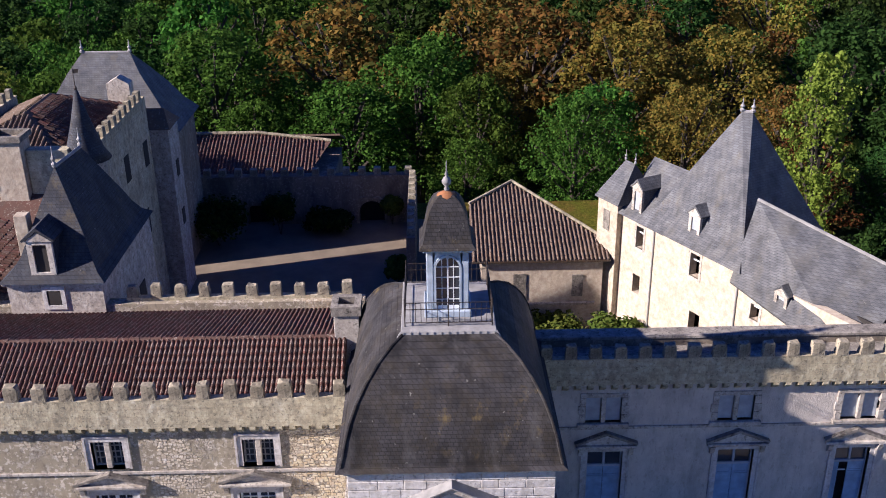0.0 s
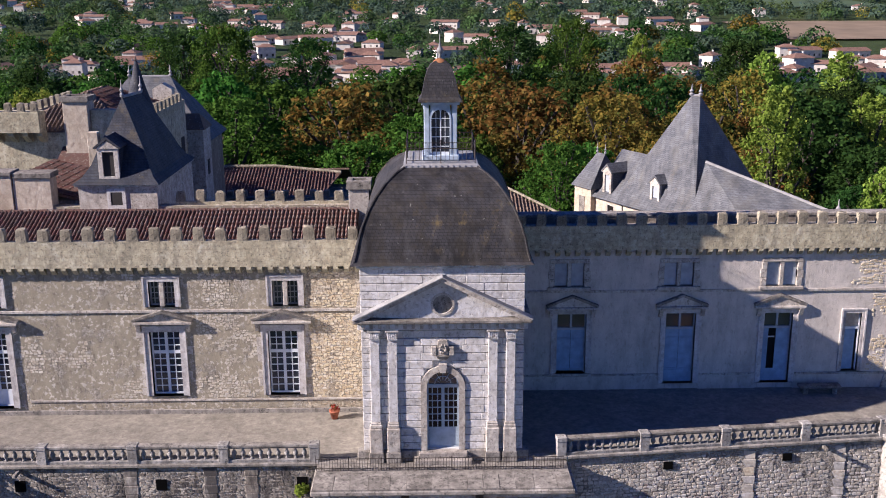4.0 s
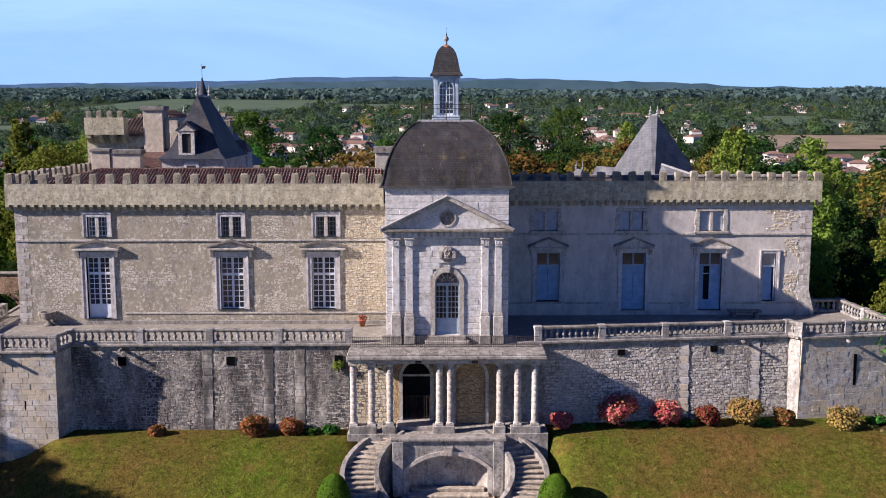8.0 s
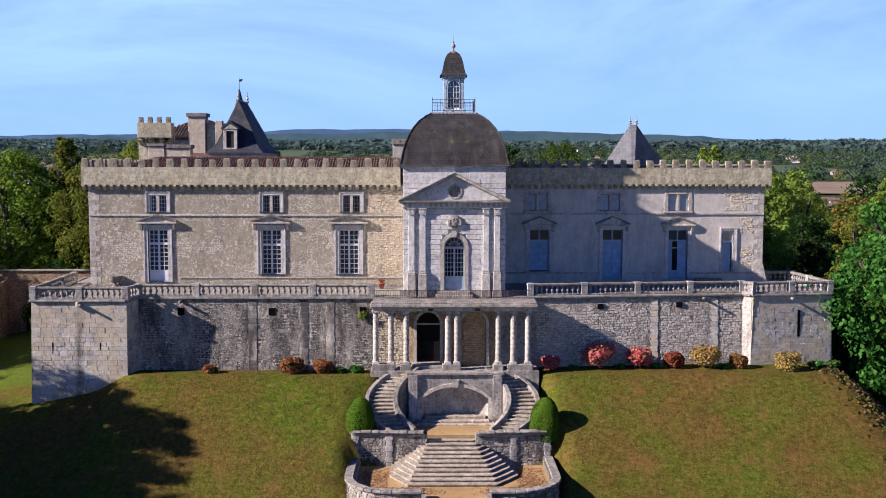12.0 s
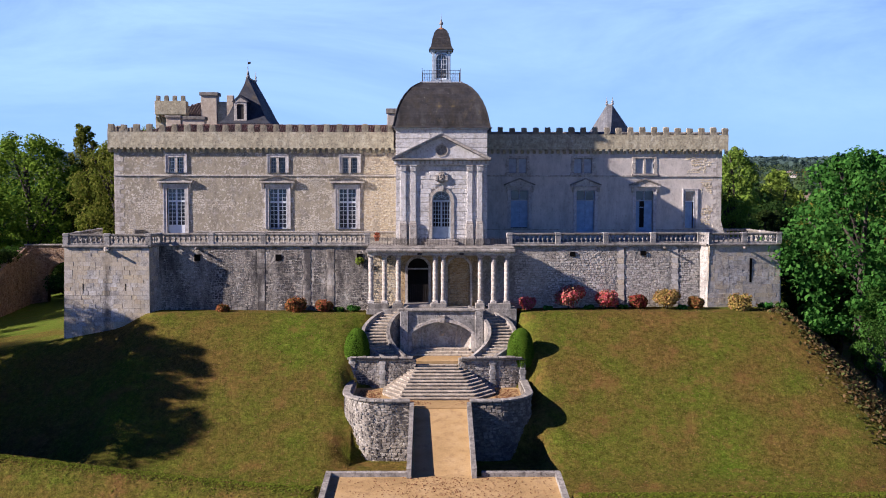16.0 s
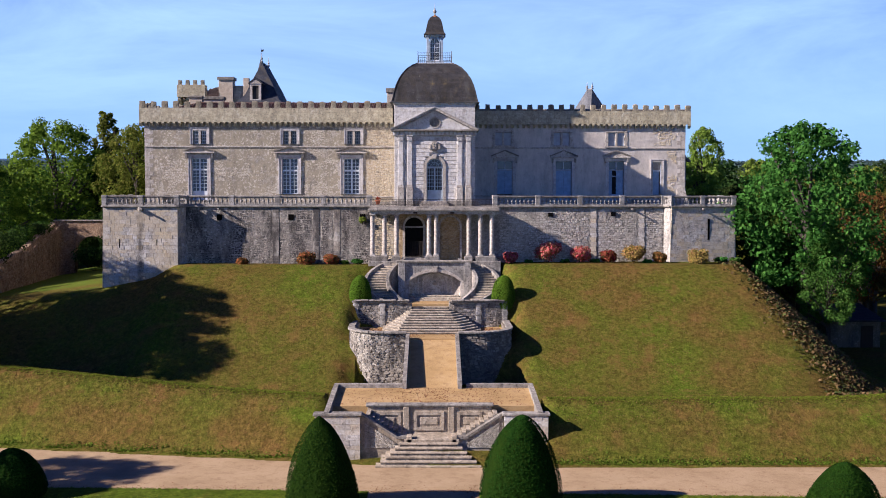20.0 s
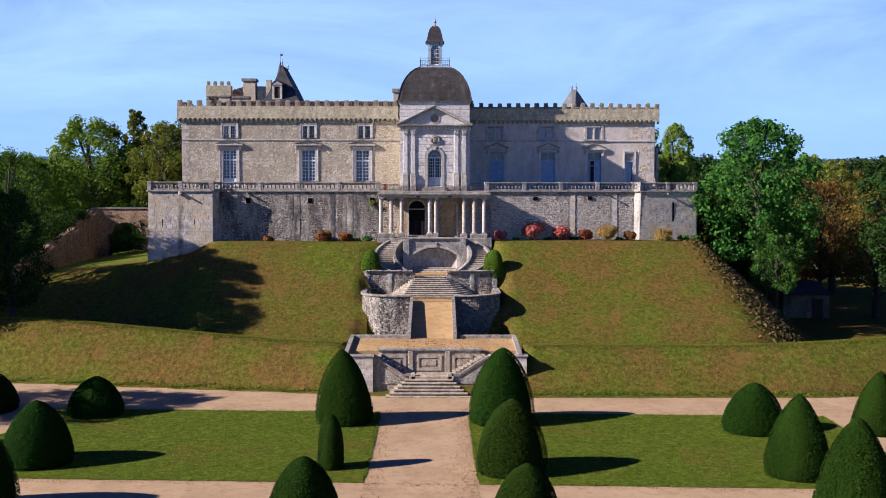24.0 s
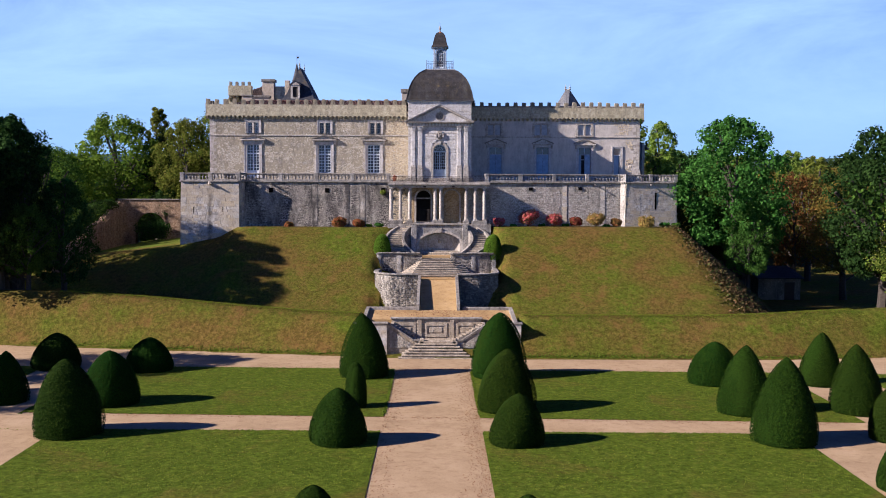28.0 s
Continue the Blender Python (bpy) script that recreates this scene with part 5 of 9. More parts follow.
ring(bm, arch_pts(0, 0.64, 3.2, 3.2, 10, PY + 0.27), arch_pts(0, 0.70, 3.2, 3.2, 10, PY + 0.27), (0, 0.04, 0))
part("fanlight_grid", bm, PAINT, fan)
part("pane", prism(B(), arch_pts(0, 2 * RED - 0.17, 3.205, 3.21, 12, PY + 0.3), (0, 0.006, 0)), GLASS, fan)
for x in (-2.76, -2.04, 2.04, 2.76):
    p = part("pilaster", boxed(x - 0.19, x + 0.19, PY - 0.1, PY + 0.02, 1.68, 5.3, 0.015), ASHLAR, pav, "tall flat pilaster")
    part("pedestal", boxed(x - 0.27, x + 0.27, PY - 0.3, PY + 0.02, 0.1, 1.45, 0.03), LIMESTONE, p)
    part("pedestal_foot", boxed(x - 0.31, x + 0.31, PY - 0.36, PY - 0.3, -0.05, 0.42, 0.03), COPING, p)
    bm = B()
    box(bm, x - 0.25, x + 0.25, PY - 0.22, PY + 0.02, 1.45, 1.6, 0.03)
    box(bm, x - 0.22, x + 0.22, PY - 0.19, PY + 0.02, 1.6, 1.68, 0.02)
    part("base_moulding", bm, LIMESTONE, p)
    cap = part("capital", prism(B(), [(x - 0.2, PY - 0.18, 5.3), (x + 0.2, PY - 0.18, 5.3), (x + 0.24, PY - 0.18, 5.74), (x - 0.24, PY - 0.18, 5.74)], (0, 0.2, 0)), ASHLAR, p)
    part("abacus", boxed(x - 0.27, x + 0.27, PY - 0.24, PY + 0.02, 5.64, 5.738, 0.015), LIMESTONE, cap)
    for k in range(5):
        xx = x - 0.16 + 0.08 * k
        part("flute", boxed(xx - 0.024, xx + 0.024, PY - 0.195, PY - 0.18, 5.36, 5.63, 0.004), ASHLAR, cap)
ent = part("entablature", boxed(-3.42, 3.42, PY - 0.2, PY + 0.1, 5.74, 6.05, 0.015), ASHLAR, pav)
for i in range(20):
    x = -3.2 + 6.4 * i / 19
    part("triglyph", boxed(x - 0.07, x + 0.07, PY - 0.26, PY - 0.2, 5.8, 6.04, 0.008), LIMESTONE, ent)
part("cornice", boxed(-3.58, 3.58, PY - 0.42, PY + 0.1, 6.052, 6.2, 0.03), COPING, ent, "lichened projecting cornice")
part("cornice_return", boxed(-3.58, -3.3, PY + 0.102, -0.32, 6.052, 6.2, 0.03), COPING, ent)
part("cornice_return", boxed(3.3, 3.58, PY + 0.102, 2.0, 6.052, 6.2, 0.03), COPING, ent)
ped = part("pediment", boxed(-0.02, 0.02, PY - 0.05, PY, 7.4, 7.5), ASHLAR, pav, "triangular pediment with a round oculus")
R = 0.39
tri = [(-3.1, 6.202), (3.1, 6.202), (0, 7.72)]
bm = B()
n = 36
inner, outer = [], []
for i in range(n + 1):
    an = 2 * math.pi * i / n
    c, s = math.cos(an), math.sin(an)
    inner.append((R * c, PY - 0.1, 6.78 + R * s))
    far = 9.0
    for (x1, z1), (x2, z2) in zip(tri, tri[1:] + tri[:1]):
        ex, ez = x2 - x1, z2 - z1
        den = c * ez - s * ex
        if abs(den) > 1e-9:
            t = ((x1 - 0) * ez - (z1 - 6.78) * ex) / den
            if t > 0:
                far = min(far, t)
    outer.append((far * c, PY - 0.1, 6.78 + far * s))
ring(bm, inner, outer, (0, 0.12, 0))
part("tympanum", bm, ASHLAR, ped)
bm = B()
for s in (-1, 1):
    prism(bm, [(s * 3.58, PY - 0.4, 6.204), (s * 3.15, PY - 0.4, 6.204), (0, PY - 0.4, 7.78), (0, PY - 0.4, 7.96)], (0, 0.45, 0))
part("raking_cornice", bm, LIMESTONE, ped)
for s in (-1, 1):
    part("raking_cap", prism(B(), [(s * 3.62, PY - 0.46, 6.235), (s * 3.55, PY - 0.46, 6.202), (0, PY - 0.46, 7.962), (0, PY - 0.46, 8.005)], (0, 0.52, 0)), LEAD, ped)
cir = [(R * math.cos(2 * math.pi * i / 28), PY - 0.14, 6.78 + R * math.sin(2 * math.pi * i / 28)) for i in range(29)]
cio = [((R + 0.09) * math.cos(2 * math.pi * i / 28), PY - 0.14, 6.78 + (R + 0.09) * math.sin(2 * math.pi * i / 28)) for i in range(29)]
part("oculus_ring", ring(B(), cir, cio, (0, 0.1, 0)), LIMESTONE, ped)
part("oculus_recess", prism(B(), [(p[0], PY - 0.02, p[2]) for p in cir[:-1]], (0, 0.018, 0)), COPING, ped)
# carved arms over the door
arms = part("carved_shield", prism(B(), [(-0.2, PY - 0.13, 4.62), (0.2, PY - 0.13, 4.62), (0.24, PY - 0.13, 4.95), (0.17, PY - 0.13, 5.25), (-0.17, PY - 0.13, 5.25), (-0.24, PY - 0.13, 4.95)], (0, 0.15, 0)), LIMESTONE, pav, "carved stone coat of arms between two blocks")
for s in (-1, 1):
    part("side_block", boxed(s * 0.36 - 0.1, s * 0.36 + 0.1, PY - 0.16, PY + 0.02, 4.6, 4.98, 0.02), LIMESTONE, arms)
bm = B()
for i in range(9):
    an = i * 2.4
    lathe(bm, [(0.01, 0), (0.055, 0.03), (0.055, 0.07), (0.01, 0.1)], 0.13 * math.cos(an), PY - 0.15, 4.85 + 0.16 * math.sin(an), 6)
part("carving", bm, LIMESTONE, arms)
part("arms_bracket", prism(B(), [(-0.28, PY - 0.2, 4.6), (0.28, PY - 0.2, 4.6), (0.16, PY - 0.1, 4.42), (-0.16, PY - 0.1, 4.42)], (0, 0.2, 0)), LIMESTONE, arms)
part("eaves_cornice", boxed(-3.42, 3.42, PY - 0.12, 3.7, 8.28, 8.42, 0.03), ASHLAR, pav)

# slate dome: rings of a rounded rectangle that narrows upwards
DOME = [(1.045, 8.40), (1.03, 8.43), (1.0, 8.52), (0.975, 8.85), (0.95, 9.3), (0.905, 9.85), (0.84, 10.4), (0.755, 10.9), (0.65, 11.35), (0.53, 11.68), (0.43, 11.86)]
HX, HYC, HY = 3.5, -0.4, 4.35


def dome_mesh(bm, rings, hx, hy, yc, seg=10, xc=0.0):
    loops = []
    for f, z in rings:
        a, b = hx * f, hy * f
        if f < 0.9:
            b = min(b, b)
        pts = []
        for (x0, y0), (x1, y1) in (((-a, -b), (a, -b)), ((a, -b), (a, b)), ((a, b), (-a, b)), ((-a, b), (-a, -b))):
            for k in range(seg):
                t = k / seg
                pts.append(bm.verts.new((xc + x0 + (x1 - x0) * t, yc + y0 + (y1 - y0) * t, z)))
        loops.append(pts)
    for p, q in zip(loops, loops[1:]):
        for i in range(len(p)):
            j = (i + 1) % len(p)
            bm.faces.new((p[i], p[j], q[j], q[i]))
    bm.faces.new(loops[-1])
    bm.faces.new(loops[0][::-1])
    return bm


dome = part("dome_roof", dome_mesh(B(), DOME, HX, HY, HYC), SLATE, pav, "dark mossy slate dome with swept eaves")
for sx, sy in ((-1, -1), (1, -1), (1, 1), (-1, 1)):
    for (f0, z0), (f1, z1) in zip(DOME[2:], DOME[3:]):
        part("hip_roll", rod(B(), (sx * HX * f0, HYC + sy * HY * f0, z0), (sx * HX * f1, HYC + sy * HY * f1, z1), 0.05, 6), SLATE, dome)
PXW, PYW = 1.47, 1.5
part("platform", boxed(-PXW - 0.08, PXW + 0.08, HYC - PYW - 0.36, HYC + PYW + 0.36, 11.8, 11.95, 0.02), LEAD, pav, "lead-covered roof platform")
bm = B()
for i in range(13):
    x = -PXW + 2 * PXW * i / 12
    box(bm, x - 0.015, x + 0.015, HYC - PYW - 0.4, HYC - PYW - 0.36, 11.62, 11.94)
prism(bm, [(-PXW - 0.1, HYC - PYW - 0.36, 11.94), (PXW + 0.1, HYC - PYW - 0.36, 11.94), (PXW + 0.32, HYC - PYW - 0.46, 11.6), (-PXW - 0.32, HYC - PYW - 0.46, 11.6)], (0, 0.06, 0))
part("lead_apron", bm, LEAD, pav)

# lantern
LY = -0.55
lan = part("lantern", boxed(-0.78, 0.78, LY - 0.78, LY + 0.78, 11.95, 12.2, 0.03), PAINT, pav, "pale blue timber roof lantern with arched windows")
for sx in (-1, 1):
    for sy in (-1, 1):
        part("corner_post", boxed(sx * 0.58 - 0.1, sx * 0.58 + 0.1, LY + sy * 0.58 - 0.1, LY + sy * 0.58 + 0.1, 12.2, 14.3, 0.012), PAINT, lan)
part("lantern_cornice", boxed(-0.8, 0.8, LY - 0.8, LY + 0.8, 14.3, 14.42, 0.02), PAINT, lan)
for k in range(4):
    rot = Matrix.Translation((0, LY, 0)) @ Matrix.Rotation(k * math.pi / 2, 4, "Z")

    def put(nm, bm, mt):
        bmesh.ops.transform(bm, matrix=rot, verts=bm.verts)
        return part(nm, bm, mt, lan)

    put("window_arch", ring(B(), arch_pts(0, 0.76, 12.2, 13.72, 10, -0.64), [(-0.48, -0.64, 12.2), (-0.48, -0.64, 13.72)] + [(-0.48 + 0.96 * i / 10, -0.64, 14.3) for i in range(1, 10)] + [(0.48, -0.64, 13.72), (0.48, -0.64, 12.2)], (0, 0.1, 0)), PAINT)
    bm = ring(B(), arch_pts(0, 0.76, 12.2, 13.72, 10, -0.7), arch_pts(0, 0.9, 12.2, 13.72, 10, -0.7), (0, 0.06, 0))
    box(bm, -0.05, 0.05, -0.72, -0.62, 14.05, 14.3)
    put("arch_moulding", bm, PAINT)
    bm = box(B(), -0.025, 0.025, -0.6, -0.56, 12.2, 14.08)
    for z in (12.55, 12.95, 13.35, 13.72):
        box(bm, -0.38, 0.38, -0.598, -0.565, z - 0.014, z + 0.014)
    for x in (-0.19, 0.19):
        box(bm, x - 0.012, x + 0.012, -0.597, -0.566, 12.2, 14.0)
    box(bm, -0.38, 0.38, -0.6, -0.56, 12.2, 12.32)
    put("glazing_grid", bm, WHITE)
    put("pane", prism(B(), arch_pts(0, 0.76, 12.21, 13.72, 10, -0.58), (0, 0.008, 0)), GLASS)
BELL = [(1.0, 14.42), (0.985, 14.46), (0.86, 14.62), (0.78, 14.95), (0.71, 15.3), (0.60, 15.65), (0.45, 15.9), (0.28, 16.04), (0.1, 16.1)]
part("lantern_roof", dome_mesh(B(), BELL, 0.92, 0.92, LY, 6), SLATE, lan, "slate bell roof")
part("rusty_cap", lathe(B(), [(0.36, -0.1), (0.3, 0.02), (0.16, 0.1), (0.06, 0.14)], 0, LY, 16.02, 14), COPPER, lan, "rust-orange metal cap", True)
part("finial", lathe(B(), [(0.05, 0), (0.09, 0.1), (0.05, 0.18), (0.14, 0.28), (0.16, 0.36), (0.1, 0.48), (0.05, 0.52), (0.07, 0.58), (0.02, 0.7), (0.015, 1.0), (0.005, 1.08)], 0, LY, 16.12, 10), LEAD, lan, "leaden ball finial", True)
RAILPOST = mesh_of(rod(B(), (0, 0, 0), (0, 0, 1.0), 0.02, 5), "post", IRON)
RAILBAR = mesh_of(rod(B(), (0, 0, 0.14), (0, 0, 0.86), 0.01, 5), "bar", IRON)
rail = thing("roof_railing", (0, HYC, 11.95), "rusty wrought iron railing round the roof lantern", "railing")
RX, RYF, RYB, RZ = 1.42, HYC - 1.5, HYC + 1.5, 11.95
for (xa, ya), (xb, yb) in (((-RX, RYF), (RX, RYF)), ((RX, RYF), (RX, RYB)), ((RX, RYB), (-RX, RYB)), ((-RX, RYB), (-RX, RYF))):
    bm = B()
    for z in (RZ + 0.86, RZ + 0.62, RZ + 0.14):
        rod(bm, (xa, ya, z), (xb, yb, z), 0.016, 5)
    part("rail_set", bm, IRON, rail)
    for i in range(16):
        t = i / 16
        x, y = xa + (xb - xa) * t, ya + (yb - ya) * t
        piece("post" if i % 8 == 0 else "bar", RAILPOST if i % 8 == 0 else RAILBAR, rail, Matrix.Translation((x, y, RZ)))

# chimney beside the dome
ch = thing("chimney", (-3.75, 3.2, 8.2), "square limestone chimney stack with a hollow moulded top", "chimney")
part("shaft", boxed(-4.25, -3.3, 2.75, 3.7, 7.9, 9.95, 0.02), LIMESTONE, ch)
part("cap", ring(B(), [(-4.08, 2.92, 9.95), (-3.47, 2.92, 9.95), (-3.47, 3.53, 9.95), (-4.08, 3.53, 9.95), (-4.08, 2.92, 9.95)], [(-4.34, 2.66, 9.95), (-3.21, 2.66, 9.95), (-3.21, 3.79, 9.95), (-4.34, 3.79, 9.95), (-4.34, 2.66, 9.95)], (0, 0, 0.38)), COPING, ch)


# ---- terrace, ramparts and balustrades ----
BAL_PROF = [(0.075, 0.0), (0.075, 0.05), (0.045, 0.07), (0.06, 0.11), (0.105, 0.2), (0.11, 0.26), (0.06, 0.36), (0.04, 0.42), (0.055, 0.44), (0.075, 0.46), (0.075, 0.5)]
BALUSTER = mesh_of(lathe(B(), BAL_PROF, 0, 0, 0, 9), "baluster", BALUSTONE, True)


def oriented(bm, p, ang):
    bmesh.ops.transform(bm, matrix=Matrix.Translation(p) @ Matrix.Rotation(ang, 4, "Z"), verts=bm.verts)
    return bm


def balustrade(points, z, label, posts=3.6, skip_first=False, skip_last=False):
    """A stone balustrade along a line of (x, y) points: plinth, rail, posts and turned balusters."""
    mx = sum(p[0] for p in points) / len(points)
    my = sum(p[1] for p in points) / len(points)
    th = thing("balustrade", (mx, my, z), label, "balustrade", group="terrace balustrades")
    for k, (p, q) in enumerate(zip(points, points[1:])):
        p, q = Vector((*p, z)), Vector((*q, z))
        d = q - p
        ln, ang = d.length, math.atan2(d.y, d.x)
        part("plinth", oriented(boxed(0, ln, -0.15, 0.15, -0.02, 0.13, 0.02), p, ang), BALUSTONE, th)
        part("handrail", oriented(box(boxed(0, ln, -0.16, 0.16, 0.66, 0.8, 0.03), 0, ln, -0.12, 0.12, 0.62, 0.66), p, ang), COPING, th, "lichened stone handrail")
        m = max(1, round(ln / posts))
        for i in range(m + 1):
            if i == 0 and k > 0 or (i == 0 and k == 0 and skip_first) or (i == m and k == len(points) - 2 and skip_last):
                continue
            s = ln * i / m
            part("post", oriented(box(boxed(s - 0.2, s + 0.2, -0.19, 0.19, -0.02, 0.64, 0.015), s - 0.22, s + 0.22, -0.21, 0.21, 0.64, 0.83, 0.02), p, ang), BALUSTONE, th)
        for i in range(m):
            a, b = ln * i / m + 0.24, ln * (i + 1) / m - 0.24
            c = max(2, round((b - a) / 0.36))
            for j in range(c):
                w = p + d.normalized() * (a + (b - a) * (j + 0.5) / c)
                piece("baluster", BALUSTER, th, Matrix.Translation((w.x, w.y, z + 0.13)) @ Matrix.Rotation(random.uniform(0, 1), 4, "Z"))
    return th


def rampart(name, points, top, material, label, thick=1.2, batter=0.25, low=-12.5, coping=True):
    """A retaining wall along a line, leaning back a little, with a projecting coping."""
    bm = B()
    n = len(points)
    outs = []
    for i, p in enumerate(points):
        a = Vector(points[max(0, i - 1)])
        b = Vector(points[min(n - 1, i + 1)])
        d = (b - a).normalized()
        outs.append(Vector((d.y, -d.x)))
    rows = []
    for i, p in enumerate(points):
        v, o = Vector(p), outs[i]
        f0, f1 = v + o * (batter * (top - low) / 5), v
        b1 = v - o * thick
        rows.append([bm.verts.new((f0.x, f0.y, low)), bm.verts.new((f1.x, f1.y, top)), bm.verts.new((b1.x, b1.y, top)), bm.verts.new((b1.x, b1.y, low))])
    for a, b in zip(rows, rows[1:]):
        for k in range(4):
            bm.faces.new((a[k], b[k], b[(k + 1) % 4], a[(k + 1) % 4]))
    bm.faces.new(rows[0][::-1])
    bm.faces.new(rows[-1])
    bmesh.ops.recalc_face_normals(bm, faces=bm.faces)
    w = solid(name, bm, material, label, "wall")
    if coping:
        bm = B()
        for (p, q) in zip(points, points[1:]):
            p, q = Vector((*p, 0)), Vector((*q, 0))
            d = q - p
            bb = box(B(), 0, d.length, -0.16, 0.34, top, top + 0.15, 0.03)
            oriented(bb, p, math.atan2(d.y, d.x))
            me = bpy.data.meshes.new("tmp")
            bb.to_mesh(me)
            bb.free()
            bm.from_mesh(me)
            bpy.data.meshes.remove(me)
        part("coping", bm, COPING, w, "projecting coping course")
    return w


YL = -4.95
BASR = [(19.25, -3.15), (19.65, -3.8), (25.3, -3.0), (24.9, 3.4), (22.7, 3.4)]
wl = rampart("wall_rampart_left", [(-20.34, YL), (-2.75, YL)], -0.15, RAMPART, "stained rubble rampart wall with stone strips")
bl = rampart("wall_bastion_left", [(-27.6, 6.5), (-26.6, -6.45), (-20.65, -6.45), (-20.35, YL)], -0.15, BASTION, "block stone bastion with a slit, partly in tree shade", 1.2, 0.12)
wr = rampart("wall_rampart_right", [(1.8, -4.95), (5.2, -4.6), (19.24, -3.15)], -0.15, RAMPART_R, "pale rubble rampart wall")
br = rampart("wall_bastion_right", BASR, -0.15, BASTION, "block stone corner bastion with a slit", 1.2, 0.15)
bm = B()
prism(bm, [(-27.4, 5.5, -0.3), (-26.4, -6.3, -0.3), (-20.7, -6.3, -0.3), (-20.4, -4.8, -0.3), (5.3, -4.45, -0.3), (19.3, -3.0, -0.3), (19.7, -3.65, -0.3), (25.1, -2.85, -0.3), (24.8, 3.3, -0.3), (22.6, 6, -0.3), (-27.4, 6, -0.3)], (0, 0, 0.3))
solid("terrace", bm, PAVING, "worn grey terrace paving", "terrace")
balustrade([(-20.35, YL + 0.1), (-5.35, YL + 0.1)], 0, "weathered stone balustrade on the rampart edge", 4.2, skip_first=True)
balustrade([(-27.0, 2.2), (-26.5, -6.3), (-20.7, -6.3), (-20.35, YL + 0.1)], 0, "weathered stone balustrade on the bastion edge", 3.3)
balustrade([(4.95, -4.55), (19.2, -3.05)], 0, "weathered stone balustrade on the rampart edge", 3.7)
balustrade([(19.2, -3.05), (19.7, -3.7), (25.15, -2.9), (24.75, 3.2), (22.9, 3.2)], 0, "pale stone balustrade round the corner bastion", 2.9, skip_first=True)

# squared blocks of the bastions, rubble of the ramparts
block_face(bl, (-26.6 + 0.02, -6.746), (-20.63, -6.746), -12.4, -0.16, 0.0245, BLOCKS, 51, (0.26, 0.34), (0.35, 0.75), lambda u, v: v > 4.4 or u < 3)
block_face(bl, (-20.645, -6.45), (-20.365, -4.97), -6.2, -0.16, 0.0, BLOCKS, 52)
block_face(br, (19.66, -3.93), (25.30, -3.13), -5.2, -0.16, 0.03, BLOCKS, 53, (0.26, 0.34), (0.35, 0.7), lambda u, v: not (2.95 < u < 3.8 and 2.2 < v < 4.2))
block_face(br, (19.24, -3.16 - 0.15), (19.66, -3.8 - 0.13), -5.2, -0.16, 0.03, BLOCKS_GOLD, 54)


def clear_of(xs, half):
    return lambda x: all(abs(x - k) > half for k in xs)


cl = clear_of((-13.0, -9.7, -8.0), 0.42)
rubble_face(wl, "grey", on_wall((-20.3, YL - 0.05 * 5.05), (-5.2, YL - 0.05 * 5.05), -5.2, 0.05), 15.0, 4.8, lambda u, v: cl(-20.3 + u) and not (abs(-17.6 + 20.3 - u) < 0.4 or abs(-11.75 + 20.3 - u) < 0.4 or u > 14.0) or v < 3.8 and cl(-20.3 + u), 61, 300, 15.0, label="dark stained rubble stones")
rubble_face(wl, "gold", on_wall((-5.2, YL - 0.05 * 5.05), (-2.9, YL - 0.05 * 5.05), -5.2, 0.05), 2.3, 4.6, lambda u, v: True, 66, 60, 0.0, label="yellow rubble stones behind the portico")
cr = clear_of((13.2, 17.3), 0.42)
rubble_face(wr, "light", on_wall((5.2 + 0.02, -4.6 - 0.05 * 5.05), (19.2, -3.16 - 0.05 * 5.05), -5.2, 0.05), 14.0, 4.8, lambda u, v: cr(5.2 + u) and (v < 4.1 or noise.noise((u, v, 0)) > -0.2) and not (v > 4.0 and (abs(u - 4.4) < 0.4 or abs(u - 9.7) < 0.4)), 62, 300, 0.0, label="pale rubble stones")

# strips and holes in the ramparts
for x in (-13.0, -9.7, -8.0):
    for i in range(12):
        z0 = -4.9 + i * 0.39
        w = 0.28 if i % 2 else 0.25
        part("strip_stone", boxed(x - w, x + w, YL - 0.018 - 0.05 * (-0.15 - z0), YL + 0.3, z0 + 0.006, z0 + 0.382, 0.015), STONE_SETS["grey"][0], wl)
for x, z in ((-17.6, -0.95), (-11.75, -0.95), (-5.9, -0.9)):
    part("drain_hole", boxed(x - 0.22, x + 0.22, YL - 0.085, YL + 0.1, z - 0.25, z + 0.22), HOLE_SHADE, wl, "near-black block standing in for a shaded drain hole")
for x, z in ((9.6, -0.75), (14.9, -0.7)):
    y = -4.6 + (x - 5.2) * 1.45 / 14.05
    part("drain_hole", boxed(x - 0.2, x + 0.2, y - 0.09, y + 0.1, z - 0.17, z + 0.16), HOLE_SHADE, wr, "near-black block standing in for a shaded drain hole")
for i in range(11):
    for x in (13.2, 17.3):
        y = -4.6 + (x - 5.2) * 1.45 / 14.05
        z0 = -4.6 + i * 0.39
        w = 0.3 if i % 2 else 0.26
        part("strip_stone", boxed(x - w, x + w, y - 0.012 - 0.05 * (-0.15 - z0), y + 0.3, z0 + 0.006, z0 + 0.382, 0.015), BLOCKS, wr)
part("arrow_slit", oriented(boxed(-0.09, 0.09, -0.085, 0.1, -0.9, 0.9), (22.97, -3.33, -2.0), math.atan2(0.8, 5.65)), HOLE_SHADE, br, "near-black block standing in for a tall shaded slit")
part("water_spout", oriented(lathe(B(), [(0.0, 0), (0.13, 0), (0.15, 0.05), (0.13, 0.3), (0.09, 0.32)], 0, 0, 0, 12), (-23.62, -6.62, -0.42), 0), LIMESTONE, bl, "round stone water spout")
